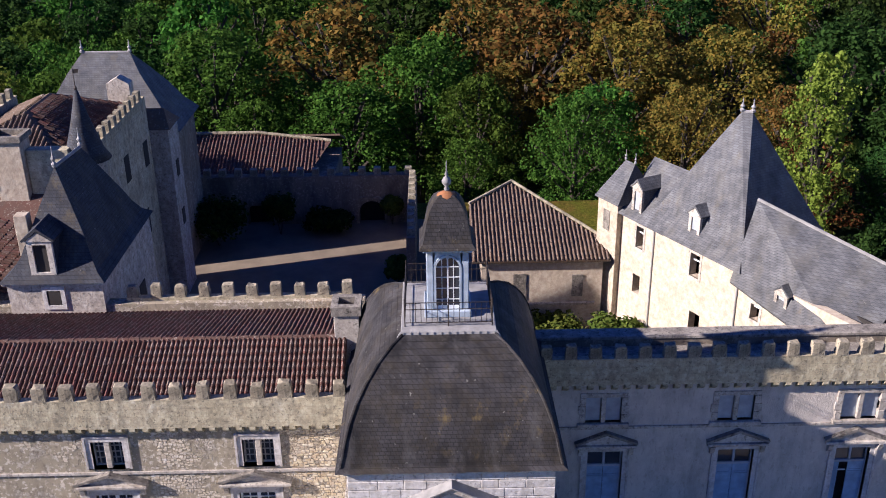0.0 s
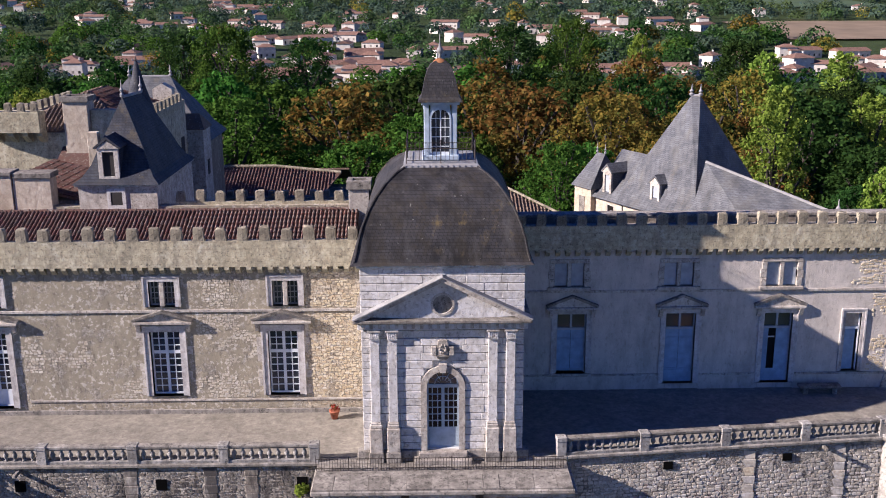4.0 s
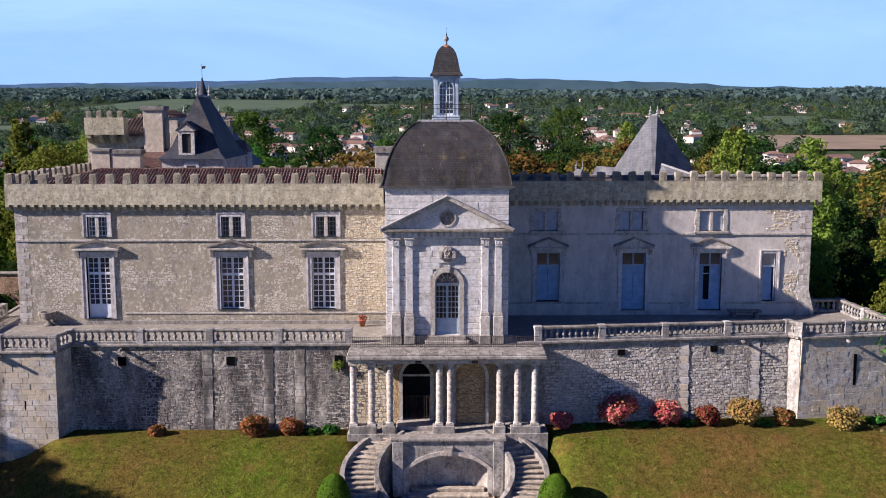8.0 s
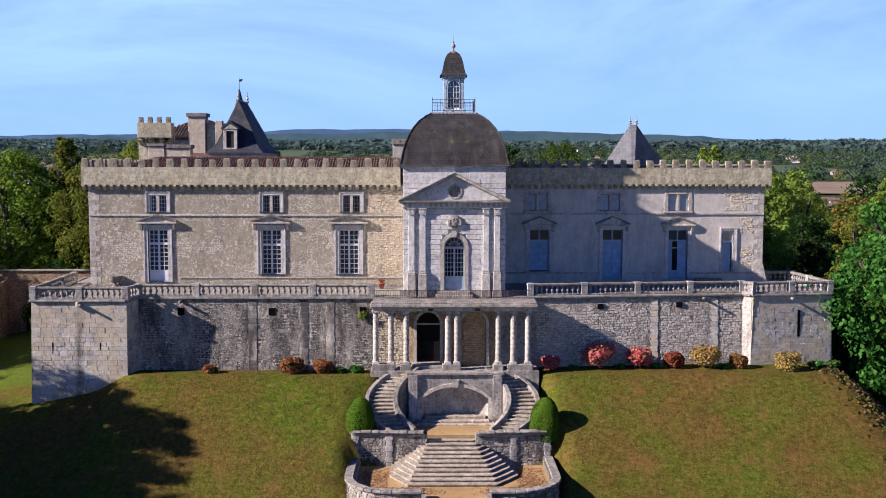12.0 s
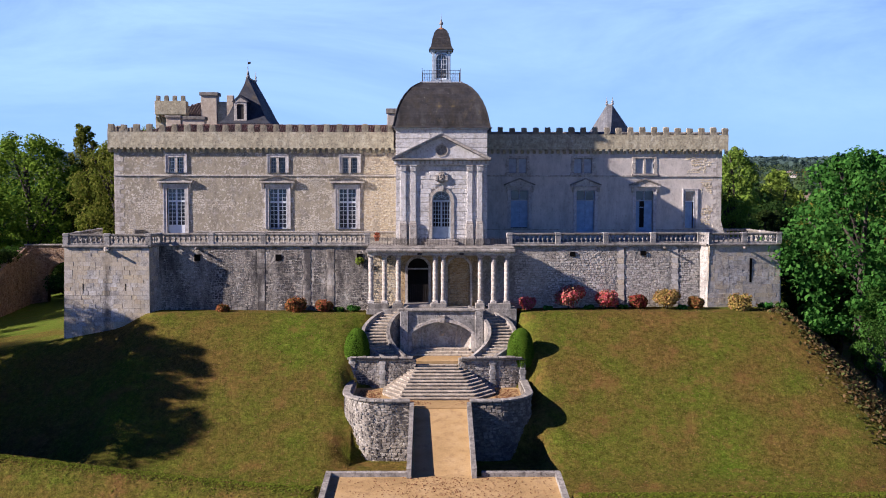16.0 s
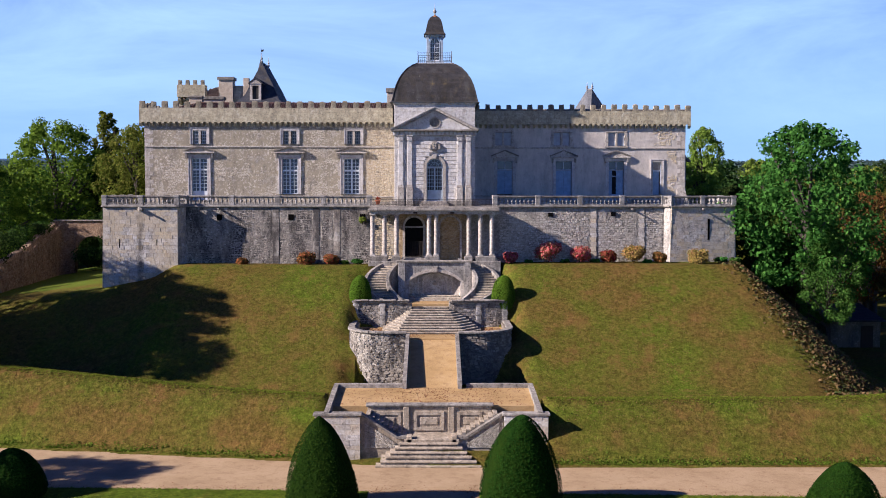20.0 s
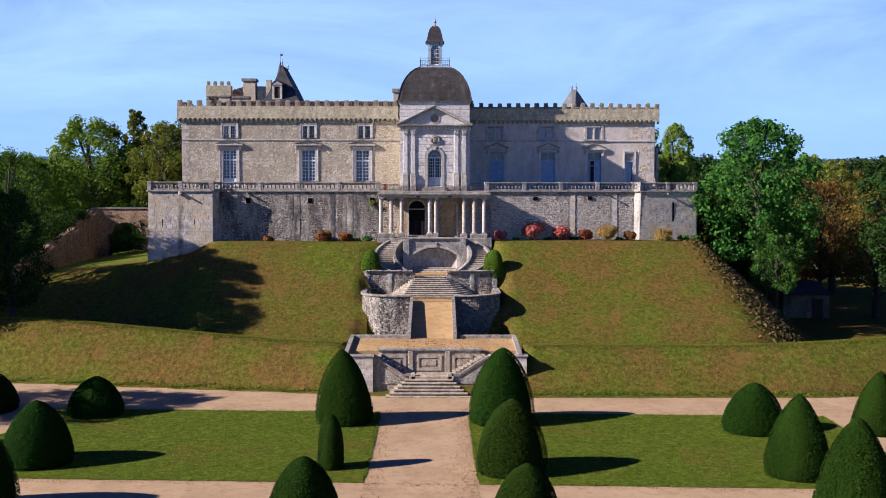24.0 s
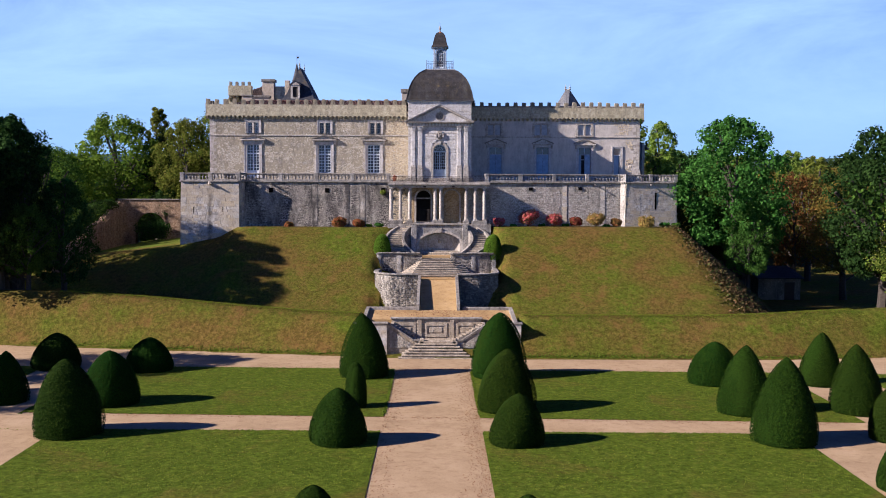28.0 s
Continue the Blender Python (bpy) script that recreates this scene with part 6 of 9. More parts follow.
part("arrow_slit", boxed(-25.34, -25.27, -6.555, -6.4, -3.4, -2.7), HOLE_SHADE, bl, "near-black block standing in for a narrow shaded slit")
part("arrow_slit", boxed(-22.34, -22.27, -6.555, -6.4, -3.4, -2.7), HOLE_SHADE, bl, "near-black block standing in for a narrow shaded slit")

# ---- portico under the terrace ----
por = thing("portico", (0, -6.0, -4.45), "classical stone portico with ringed columns below the terrace", "portico")
PF = -6.72
part("floor_slab", boxed(-5.3, 5.3, -7.05, -4.9, -8.2, -4.42, 0.03), COPING, por)
DRUM = []
for k in range(9):
    h = 3.02 / 9
    DRUM += [(0.168, k * h), (0.178, k * h + 0.025), (0.181, k * h + h * 0.5), (0.178, k * h + h - 0.025), (0.168, k * h + h)]
SHAFT = mesh_of(lathe(B(), DRUM, 0, 0, 0, 14), "shaft", LIMESTONE, True)
for x in (-4.98, -4.02, -3.06, -0.45, 0.12, 2.74, 3.68, 4.6):
    col = part("column", boxed(x - 0.22, x + 0.22, PF - 0.22, PF + 0.22, -4.03, -3.9, 0.02), LIMESTONE, por, "ringed stone column")
    piece("shaft", SHAFT, col, Matrix.Translation((x, PF, -3.86)))
    part("column_base", lathe(B(), [(0.22, 0), (0.23, 0.04), (0.18, 0.08)], x, PF, -3.91, 14), LIMESTONE, col)
    bm = lathe(B(), [(0.17, 0), (0.2, 0.05), (0.23, 0.1)], x, PF, -0.84, 14)
    box(bm, x - 0.25, x + 0.25, PF - 0.25, PF + 0.25, -0.74, -0.66, 0.01)
    part("capital", bm, LIMESTONE, col)
for a, b in ((-5.2, -3.75), (-3.45, -2.75), (-0.8, 0.38), (2.4, 3.05), (3.3, 4.9)):
    part("pedestal", boxed(a, b, PF - 0.3, PF + 0.3, -4.75, -4.03, 0.03), COPING, por)
en = part("entablature", boxed(-5.2, 5.2, PF - 0.24, -4.75, -0.66, -0.4, 0.02), LIMESTONE, por)
part("cornice", boxed(-5.3, 5.2, PF - 0.5, -4.7, -0.398, -0.2, 0.04), COPING, en, "lichened cornice")
part("cornice_bed", boxed(-5.3, 5.3, PF - 0.36, -4.72, -0.46, -0.4), LIMESTONE, en)
for x in (-1.55, 1.4):
    part("lamp_box", boxed(x - 0.16, x + 0.16, PF - 0.36, PF - 0.24, -0.62, -0.44, 0.01), IRON, en)
rk = random.Random(12)
x = -5.22
while x < 5.0:
    w = min(rk.uniform(0.6, 1.05), 5.12 - x)
    part("roof_slab", prism(B(), [(x, PF - 0.44, -0.196), (x, PF + 0.6, -0.196), (x, PF + 0.6, -0.07 + rk.uniform(-0.012, 0.012)), (x, PF - 0.44, -0.13 + rk.uniform(-0.012, 0.012))], (w - 0.012, 0, 0)), COPING, por, "worn stone roofing slab")
    x += w
part("roof_bed", boxed(-5.2, 5.1, PF + 0.602, -4.99, -0.196, -0.06, 0.01), COPING, por)
# back wall of the portico with two arches
AR = [(-1.68, 1.5, True), (1.25, 1.6, False)]
part("arch_wall", wall_grid(B(), -2.9, 2.6, -4.42, -0.66, 0.25, [(-2.43, -0.93, -4.42, -0.95), (0.45, 2.05, -4.42, -0.95)], front(-5.35)), OCHRE, por)
for xc, w, isopen in AR:
    part("arch_ring", ring(B(), arch_pts(xc, w, -4.42, -1.72, 12, -5.45), arch_pts(xc, w + 0.36, -4.42, -1.72, 12, -5.45), (0, 0.3, 0)), LIMESTONE, por)
    bm = B()
    ins = arch_pts(xc, w, -1.73, -1.72, 12, -5.345)
    for a, b in zip(ins[1:-1], ins[2:-1]):
        prism(bm, [a, b, (b[0], b[1], -0.96), (a[0], a[1], -0.96)], (0, 0.24, 0))
    part("arch_spandrel", bm, OCHRE, por)
part("blocked_arch", prism(B(), arch_pts(1.25, 1.6, -4.42, -1.72, 12, -5.22), (0, 0.2, 0)), OCHRE, por, "arch blocked with rubble")
rubble_face(por, "ochre", on_wall((0.45, -5.222), (2.05, -5.222), -4.4), 1.6, 3.5, lambda u, v: v < 2.62 or (u - 0.8) ** 2 + (v - 2.68) ** 2 < 0.55, 75, 200, 0.8, (0.1, 0.19), (0.12, 0.3), 0.02, "ochre rubble blocking the arch")
# the cellar has real depth; its walls also carry the near-black shade colour
part("cellar_back", boxed(-2.9, -0.5, -2.6, -2.4, -4.5, -0.32), ROOM_SHADE, por, "near-black cellar wall behind the entry")
part("cellar_side", boxed(-0.75, -0.5, -5.09, -2.602, -4.5, -0.32), ROOM_SHADE, por)
part("cellar_side", boxed(-2.95, -2.76, -3.748, -2.602, -4.5, -0.32), ROOM_SHADE, por)
part("cellar_floor", boxed(-2.74, -0.76, -4.898, -2.602, -4.6, -4.44), ROOM_SHADE, por)
part("wall_behind", boxed(-0.498, 1.79, -5.0, -4.4, -4.5, -0.32), RAMPART, por)
part("entry_transom", boxed(-2.43, -0.93, -5.2, -5.1, -1.8, -1.7), LIMESTONE, por)
gate = part("entry_gate", rod(B(), (-2.42, -5.12, -2.95), (-0.94, -5.12, -2.95), 0.02, 5), IRON, por, "dark iron gate")
part("gate_rail", rod(B(), (-2.42, -5.12, -4.1), (-0.94, -5.12, -4.1), 0.02, 5), IRON, gate)
for i in range(11):
    x = -2.38 + 1.4 * i / 10
    part("gate_bar", rod(B(), (x, -5.12, -4.4), (x, -5.12, -2.9), 0.018, 5), IRON, gate)
part("threshold", boxed(-2.7, -0.7, -6.5, -5.0, -4.42, -4.2, 0.02), STEP, por)
# low iron railing along the portico roof
LOWPOST = mesh_of(rod(B(), (0, 0, -0.03), (0, 0, 0.58), 0.018, 4), "post", IRON)
LOWBAR = mesh_of(rod(B(), (0, 0, -0.03), (0, 0, 0.5), 0.009, 4), "bar", IRON)
rl = thing("terrace_railing", (0, -5.9, 0), "low rusty iron railing along the portico roof", "railing")
for a, b in ((-5.2, -1.0), (-1.0, 1.0), (1.0, 4.9)):
    bm = B()
    for z in (0.08, 0.5):
        rod(bm, (a, -5.75, z), (b, -5.75, z), 0.016, 5)
    part("rail_set", bm, IRON, rl)
    k = round((b - a) / 0.11)
    for i in range(k + 1):
        x = a + (b - a) * i / k
        piece("post" if i % 12 == 0 else "bar", LOWPOST if i % 12 == 0 else LOWBAR, rl, Matrix.Translation((x, -5.75, 0)))

# ---- stairs and fountain court ----
CT = -7.42
nym = thing("nymphaeum", (0, -8.6, CT), "stone grotto niche wall with a segmental arch", "fountain niche")
part("upper_landing", boxed(-3.0, 3.0, -7.75, -7.06, -4.9, -4.46, 0.03), COPING, nym)
NF = -8.1
ZT = -4.45


def seg_arch(xc, w, z0, zs, rise, n, y):
    r = (w * w / 4 + rise * rise) / (2 * rise)
    cz = zs + rise - r
    a0 = math.asin(w / 2 / r)
    return [(xc - w / 2, y, z0)] + [(xc + r * math.sin(-a0 + 2 * a0 * i / n), y, cz + r * math.cos(-a0 + 2 * a0 * i / n)) for i in range(n + 1)] + [(xc + w / 2, y, z0)]


bm = B()
arc = seg_arch(0, 4.1, CT, -5.95, 0.75, 14, NF)
top = [(-2.9, NF, CT)] + [(-2.9 + 5.8 * i / 14, NF, ZT) for i in range(15)] + [(2.9, NF, CT)]
ring(bm, arc, top, (0, 0.35, 0))
part("niche_wall", bm, BALUSTONE, nym)
part("niche_archivolt", ring(B(), seg_arch(0, 4.1, CT, -5.95, 0.75, 14, NF - 0.07), seg_arch(0, 4.6, CT, -5.95, 0.98, 14, NF - 0.07), (0, 0.2, 0)), LIMESTONE, nym)
part("niche_coping", boxed(-3.0, 3.0, NF - 0.15, NF + 0.62, ZT, ZT + 0.16, 0.03), COPING, nym)
bm = B()
for i in range(12):
    a0, a1 = math.pi * i / 12, math.pi * (i + 1) / 12
    p = [(-2.05 * math.cos(a), NF + 0.35 + 0.6 * math.sin(a)) for a in (a0, a1)]
    bm.faces.new([bm.verts.new((p[0][0], p[0][1], CT)), bm.verts.new((p[1][0], p[1][1], CT)), bm.verts.new((p[1][0], p[1][1], -4.9)), bm.verts.new((p[0][0], p[0][1], -4.9))])
for x in (-1.35, -0.98, 0.98, 1.35):
    y = NF + 0.33 + 0.6 * math.sqrt(1 - (x / 2.05) ** 2)
    part("niche_pilaster", boxed(x - 0.07, x + 0.07, y - 0.06, y + 0.05, CT + 0.3, -5.75, 0.015), LIMESTONE, nym, "faded grey pilaster strip")
part("niche_band", ring(B(), seg_arch(0, 1.9, -5.8, -5.75, 0.3, 10, NF + 0.8), seg_arch(0, 2.2, -5.8, -5.75, 0.42, 10, NF + 0.8), (0, 0.12, 0)), LIMESTONE, nym)
part("niche_mask", lathe(B(), [(0.0, 0), (0.14, 0.05), (0.17, 0.2), (0.1, 0.36), (0.0, 0.4)], 0, NF + 0.9, -6.35, 10), WARM, nym, "worn carved water spout")
part("keystone", prism(B(), [(-0.16, NF - 0.16, -5.22), (0.16, NF - 0.16, -5.22), (0.24, NF - 0.16, -4.75), (-0.24, NF - 0.16, -4.75)], (0, 0.15, 0)), LIMESTONE, nym)
part("niche_back", bm, LIMESTONE, nym, "pale plastered niche back with faded painted arch")
part("niche_ledge", boxed(-1.9, 1.9, NF + 0.1, NF + 0.5, CT, CT + 0.35, 0.03), WARM, nym)
for s in (-1, 1):
    part("niche_pier", boxed(s * 2.6 - 0.28, s * 2.6 + 0.28, NF - 0.18, NF - 0.002, CT, ZT, 0.03), BALUSTONE, nym)
part("basin_step", boxed(-2.4, 2.4, NF - 0.9, NF - 0.02, CT - 0.1, CT + 0.1, 0.03), WARM, nym)
part("basin_step", boxed(-2.1, 2.1, NF - 0.55, NF - 0.02, CT + 0.102, CT + 0.22, 0.03), WARM, nym)

# two curved flights from the landing down to the court
for s in (-1, 1):
    fl = thing("curved_stair", (s * 3.9, -9.0, CT), "curved stone stair with low side walls", "stairs", group="curved stairs")
    C = Vector((-0.2, -9.0))
    n = 17
    inner, outer = 3.6, 5.1
    A0, A1 = radians(52), radians(-50)

    def at(r, i):
        a = A0 + (A1 - A0) * i / n
        return (C.x + s * r * math.cos(a), C.y + r * 0.6 * math.sin(a))

    for i in range(n):
        z1 = ZT - (ZT - CT) * (i + 1) / (n + 0.0) + 0.0
        p = [at(inner, i), at(outer, i), at(outer, i + 1.12), at(inner, i + 1.12)]
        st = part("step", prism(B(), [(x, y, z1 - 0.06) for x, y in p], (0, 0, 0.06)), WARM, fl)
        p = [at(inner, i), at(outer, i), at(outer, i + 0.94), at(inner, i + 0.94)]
        # riser in dark coping stone: its shade is deepened by colour
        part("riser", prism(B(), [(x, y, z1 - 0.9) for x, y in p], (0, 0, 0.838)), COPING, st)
    for r, t, nm in ((inner - 0.12, 0.24, "inner_wall"), (outer + 0.12, 0.24, "outer_wall")):
        bm = B()
        rows = []
        for i in range(n + 1):
            z = ZT - (ZT - CT) * i / n + (0.32 if nm == "inner_wall" else 0.22)
            a, b = at(r - t / 2, i), at(r + t / 2, i)
            rows.append([bm.verts.new((*a, CT - 0.6)), bm.verts.new((*b, CT - 0.6)), bm.verts.new((*b, z)), bm.verts.new((*a, z))])
        for q, w in zip(rows, rows[1:]):
            for k in range(4):
                bm.faces.new((q[k], w[k], w[(k + 1) % 4], q[(k + 1) % 4]))
        bm.faces.new(rows[0][::-1])
        bm.faces.new(rows[-1])
        bmesh.ops.recalc_face_normals(bm, faces=bm.faces)
        part(nm, bm, COPING, fl)

bm = prism(B(), [(-4.4, -8.4, CT - 0.5), (-4.6, -10.9, CT - 0.5), (-1.6, -11.05, CT - 0.5), (1.6, -11.05, CT - 0.5), (4.6, -10.9, CT - 0.5), (4.4, -8.4, CT - 0.5)], (0, 0, 0.5))
solid("court", bm, SAND, "sandy fountain court between curved stairs", "court")

# retaining walls each side of the pyramid steps
RB = -8.95
for s in (-1, 1):
    w = rampart("wall_stair_" + ("left" if s < 0 else "right"), [(-6.1, -9.4), (-6.1, -11.5), (-1.75, -11.8)] if s < 0 else [(1.1, -11.8), (5.5, -11.5), (5.5, -9.4)], -7.25, RAMPART, "weathered rubble retaining wall with block strips beside the steps", 0.5, 0.06, -10.5)
    a, b = ((-6.08, -11.53), (-1.9, -11.82)) if s < 0 else ((1.25, -11.82), (5.48, -11.53))
    ln = math.dist(a, b)
    strips = (0.15, 2.15) if s < 0 else (ln - 2.15, ln - 0.15)
    rubble_face(w, "grey", on_wall(a, b, -9.3, 0.012), ln, 2.0, lambda u, v, k=strips: all(abs(u - q) > 0.2 for q in k), 95 + s, 90, None, (0.11, 0.22), (0.14, 0.4), 0.02)
    for q in strips:
        for i in range(6):
            m = (a[0] + (b[0] - a[0]) * q / ln, a[1] + (b[1] - a[1]) * q / ln)
            hw = 0.23 if i % 2 else 0.18
            part("strip_stone", oriented(boxed(-hw, hw, -0.07, 0.1, 0.005, 0.325, 0.02), (*m, -9.2 + 0.33 * i), math.atan2(b[1] - a[1], b[0] - a[0])), BALUSTONE, w)
    rng = random.Random(97 + s)
    u = 0.0
    while u < ln - 0.3:
        lw = rng.uniform(0.35, 0.7)
        m = (a[0] + (b[0] - a[0]) * u / ln, a[1] + (b[1] - a[1]) * u / ln)
        part("coping_stone", oriented(boxed(0.01, min(lw, ln - u) - 0.015, -0.2 - rng.uniform(0, 0.05), 0.3, 0, 0.05 + rng.uniform(0.02, 0.07), 0.025), (*m, -7.102), math.atan2(b[1] - a[1], b[0] - a[0]) + rng.uniform(-0.02, 0.02)), COPING, w)
        u += lw
py = thing("pyramid_steps", (0, -13.0, RB), "broad stone steps fanning out on three sides", "stairs")
for i in range(11):
    t = i / 10
    z1 = CT - (CT - RB) * (i + 1) / 11
    yf = -11.3 - 4.2 * (i + 1) / 11
    wd = 1.2 + 2.35 * (i + 1) / 11
    fw = 1.2 + 1.25 * (i + 1) / 11
    yb = min(-11.35, yf + 0.35 + 1.3 * (i + 1) / 11)
    pts = [(-wd - 0.3, -11.3), (-wd - 0.3, yb), (-fw - 0.35, yf), (fw - 0.35, yf), (wd - 0.15, yb), (wd - 0.15, -11.3)]
    riser = [(-0.3 + (x + 0.3) * 0.99, y + 0.05 if y < -11.32 else y) for x, y in pts]
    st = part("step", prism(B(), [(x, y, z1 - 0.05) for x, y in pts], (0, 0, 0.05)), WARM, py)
    # darker stone than the tread, adding to the shade on the riser
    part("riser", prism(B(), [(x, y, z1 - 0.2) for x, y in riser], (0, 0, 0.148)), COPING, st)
# round terrace with parapet, ramp to the forecourt
bm = B()
rot = []
for i in range(25):
    a = math.pi * i / 24
    rot.append((5.7 * math.copysign(abs(math.cos(a)) ** 0.5, math.cos(a)), -14.6 - 2.85 * math.sin(a) ** 0.5))
prism(bm, [(x, y, -12.6) for x, y in [(5.2, -11.2)] + [(px - 0.4 if px > 0 else px - 0.15, py) for px, py in rot] + [(-5.85, -11.2)]], (0, 0, RB + 12.6 - 0.14))
solid("round_terrace", bm, SAND, "sandy half-round terrace", "terrace")
for s in (-1, 1):
    ox = -0.15 if s < 0 else -0.45
    line = [(ox + s * 5.95, -11.5), (ox + s * 5.95, -15.0)] + [(ox + s * (3.45 + 2.5 * math.cos(a)), -15.1 - 2.5 * math.sin(a)) for a in [math.radians(11.25 * k) for k in range(1, 8)]] + [(ox + s * 3.4, -17.6), (-1.98 if s < 0 else 1.6, -17.6)]
    line = line if s < 0 else line[::-1]
    # the right wall gets darker brown rubble than the left one
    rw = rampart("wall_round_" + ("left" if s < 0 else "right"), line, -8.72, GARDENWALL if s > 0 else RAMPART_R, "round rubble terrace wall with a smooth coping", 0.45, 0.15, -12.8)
    k = 63
    for p, q in zip(line, line[1:]):
        k += 1
        d = Vector((q[0] - p[0], q[1] - p[1])).normalized()
        o = Vector((d.y, -d.x)) * 0.105
        if math.dist(p, q) > 0.3:
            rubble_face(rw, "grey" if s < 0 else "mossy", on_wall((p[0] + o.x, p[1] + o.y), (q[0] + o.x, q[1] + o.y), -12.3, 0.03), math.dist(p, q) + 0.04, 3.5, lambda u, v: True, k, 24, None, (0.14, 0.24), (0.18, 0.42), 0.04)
FC = -11.3
bm = B()
prism(bm, [(-1.75, -17.3, RB - 0.15), (-1.75, -17.7, RB - 0.35), (-1.75, -25.3, FC + 0.005), (-1.75, -25.3, -12.2), (-1.75, -17.3, -12.2)], (3.2, 0, 0))
solid("ramp", bm, SAND, "sandy ramp between low walls", "ramp")
for s in (-1, 1):
    x = -2.0 if s < 0 else 1.43
    bm = prism(B(), [(x, -17.6, -8.7), (x, -17.6, -12.5), (x, -25.4, -12.5), (x, -25.4, -10.5), (x, -24.8, -10.42)], (0.25, 0, 0))
    solid("wall_ramp_" + ("left" if s < 0 else "right"), bm, COPING, "low stone wall along the ramp", "wall")
# forecourt
bm = prism(B(), [(-6.0, -25.1, -14.2), (-6.0, -25.1, FC + 0.3), (-6.0, -29.0, FC), (-6.0, -29.0, -14.2)], (11.8, 0, 0))
solid("forecourt", bm, SAND, "sandy forecourt terrace above the garden", "terrace")
fw = thing("forecourt_wall", (0, -29.1, -13.9), "stone forecourt wall with panels, side flights and coping", "wall")
part("back_coping", boxed(-6.25, -1.95, -25.2, -24.9, -11.6, -10.75, 0.03), COPING, fw)
part("back_coping", boxed(1.95, 6.1, -25.2, -24.9, -11.6, -10.75, 0.03), COPING, fw)
for s in (-1, 1):
    x = -6.25 if s < 0 else 5.8
    part("side_wall", prism(B(), [(x, -25.202, -14.2), (x, -25.202, -10.76), (x, -31.0, -11.22), (x, -31.0, -14.2)], (0.3, 0, 0)), COPING, fw)
    a, b = (-6.75, -4.2) if s < 0 else (3.9, 6.4)
    part("front_pier", boxed(a, b, -31.0, -30.6, -14.2, -11.42, 0.02), RAMPART_R, fw)
    part("pier_coping", boxed(a - 0.1, b + 0.1, -31.1, -30.5, -11.418, -11.27, 0.03), COPING, fw)
    block_face(fw, (a + 0.01, -31.001), (b - 0.01, -31.001), -13.95, -11.43, 0.0, BLOCKS, 71 + s)
part("panel_wall", boxed(-3.9, 3.3, -29.3, -29.0, -14.2, -11.25, 0.02), WARM, fw)
part("panel_coping", boxed(-4.0, 3.4, -29.42, -28.9, -11.248, -11.1, 0.03), COPING, fw)
PC = -0.35
for xc, w in ((PC, 1.75), (PC - 2.35, 1.45), (PC + 2.35, 1.45)):
    part("panel_frame", ring(B(), [(xc - w / 2 + 0.18, -29.36, -12.45), (xc - w / 2 + 0.18, -29.36, -11.75), (xc + w / 2 - 0.18, -29.36, -11.75), (xc + w / 2 - 0.18, -29.36, -12.45), (xc - w / 2 + 0.18, -29.36, -12.45)],
                             [(xc - w / 2, -29.36, -12.65), (xc - w / 2, -29.36, -11.55), (xc + w / 2, -29.36, -11.55), (xc + w / 2, -29.36, -12.65), (xc - w / 2, -29.36, -12.65)], (0, 0.08, 0)), WARM, fw)
    part("panel_field", boxed(xc - w / 2 + 0.36, xc + w / 2 - 0.36, -29.34, -29.302, -12.32, -11.88, 0.02), WARM, fw)
for x in (PC - 1.3, PC + 1.3):
    part("panel_pilaster", boxed(x - 0.17, x + 0.17, -29.4, -29.298, -13.0, -11.26, 0.02), WARM, fw)
LZ = -12.78
FX = -0.17
for s in (-1, 1):
    fl = thing("side_stair", (FX + s * 2.8, -29.9, GARDEN), "stone side flight with a sloping parapet", "stairs", group="forecourt side stairs")
    for i in range(9):
        xa, xb = FX + s * (3.75 - 2.3 * i / 9), FX + s * (3.75 - 2.3 * (i + 1) / 9)
        z1 = FC - (FC - LZ) * (i + 1) / 10
        st = part("step", boxed(min(xa, xb), max(xa, xb), -30.4, -29.31, z1 - 0.06, z1, 0.012), WARM, fl)
        # dark riser colour strengthens the shade between treads
        part("riser", boxed(min(xa, xb - s * -0.03), max(xa, xb - s * -0.03), -30.4, -29.31, GARDEN - 0.2, z1 - 0.062), COPING, st)
    x0, x1 = FX + s * 4.02, FX + s * 1.42
    part("stair_wall", prism(B(), [(x0, -30.75, -14.2), (x0, -30.75, -11.42), (x1 + s * 0.55, -30.75, -12.78), (x1, -30.75, -12.78), (x1, -30.75, -14.2)], (0, 0.33, 0)), WARM, fl)
    part("sloping_coping", prism(B(), [(x0, -30.85, -11.418), (x0, -30.85, -11.28), (x1 + s * 0.5, -30.85, -12.64), (x1 - s * 0.05, -30.85, -12.64), (x1 - s * 0.05, -30.85, -12.778), (x1 + s * 0.55, -30.85, -12.778)], (0, 0.42, 0)), COPING, fl)
    q = [(FX + s * 3.8, -30.8, -13.3), (FX + s * 3.8, -30.8, -11.85), (FX + s * 2.3, -30.8, -12.85), (FX + s * 2.05, -30.8, -13.05), (FX + s * 2.0, -30.8, -13.3)]
    part("wall_panel", prism(B(), q, (0, 0.08, 0)), RAMPART_R, fl)
    part("newel", boxed(min(x1, x1 - s * 0.3), max(x1, x1 - s * 0.3), -30.9, -30.35, -14.1, -12.6, 0.03), WARM, fl)
part("landing", boxed(FX - 1.55, FX + 1.55, -30.9, -29.302, -14.2, LZ, 0.02), WARM, fw)
ls = thing("garden_steps", (-0.3, -31.7, GARDEN), "broad pale stone steps fanning into the garden", "stairs")
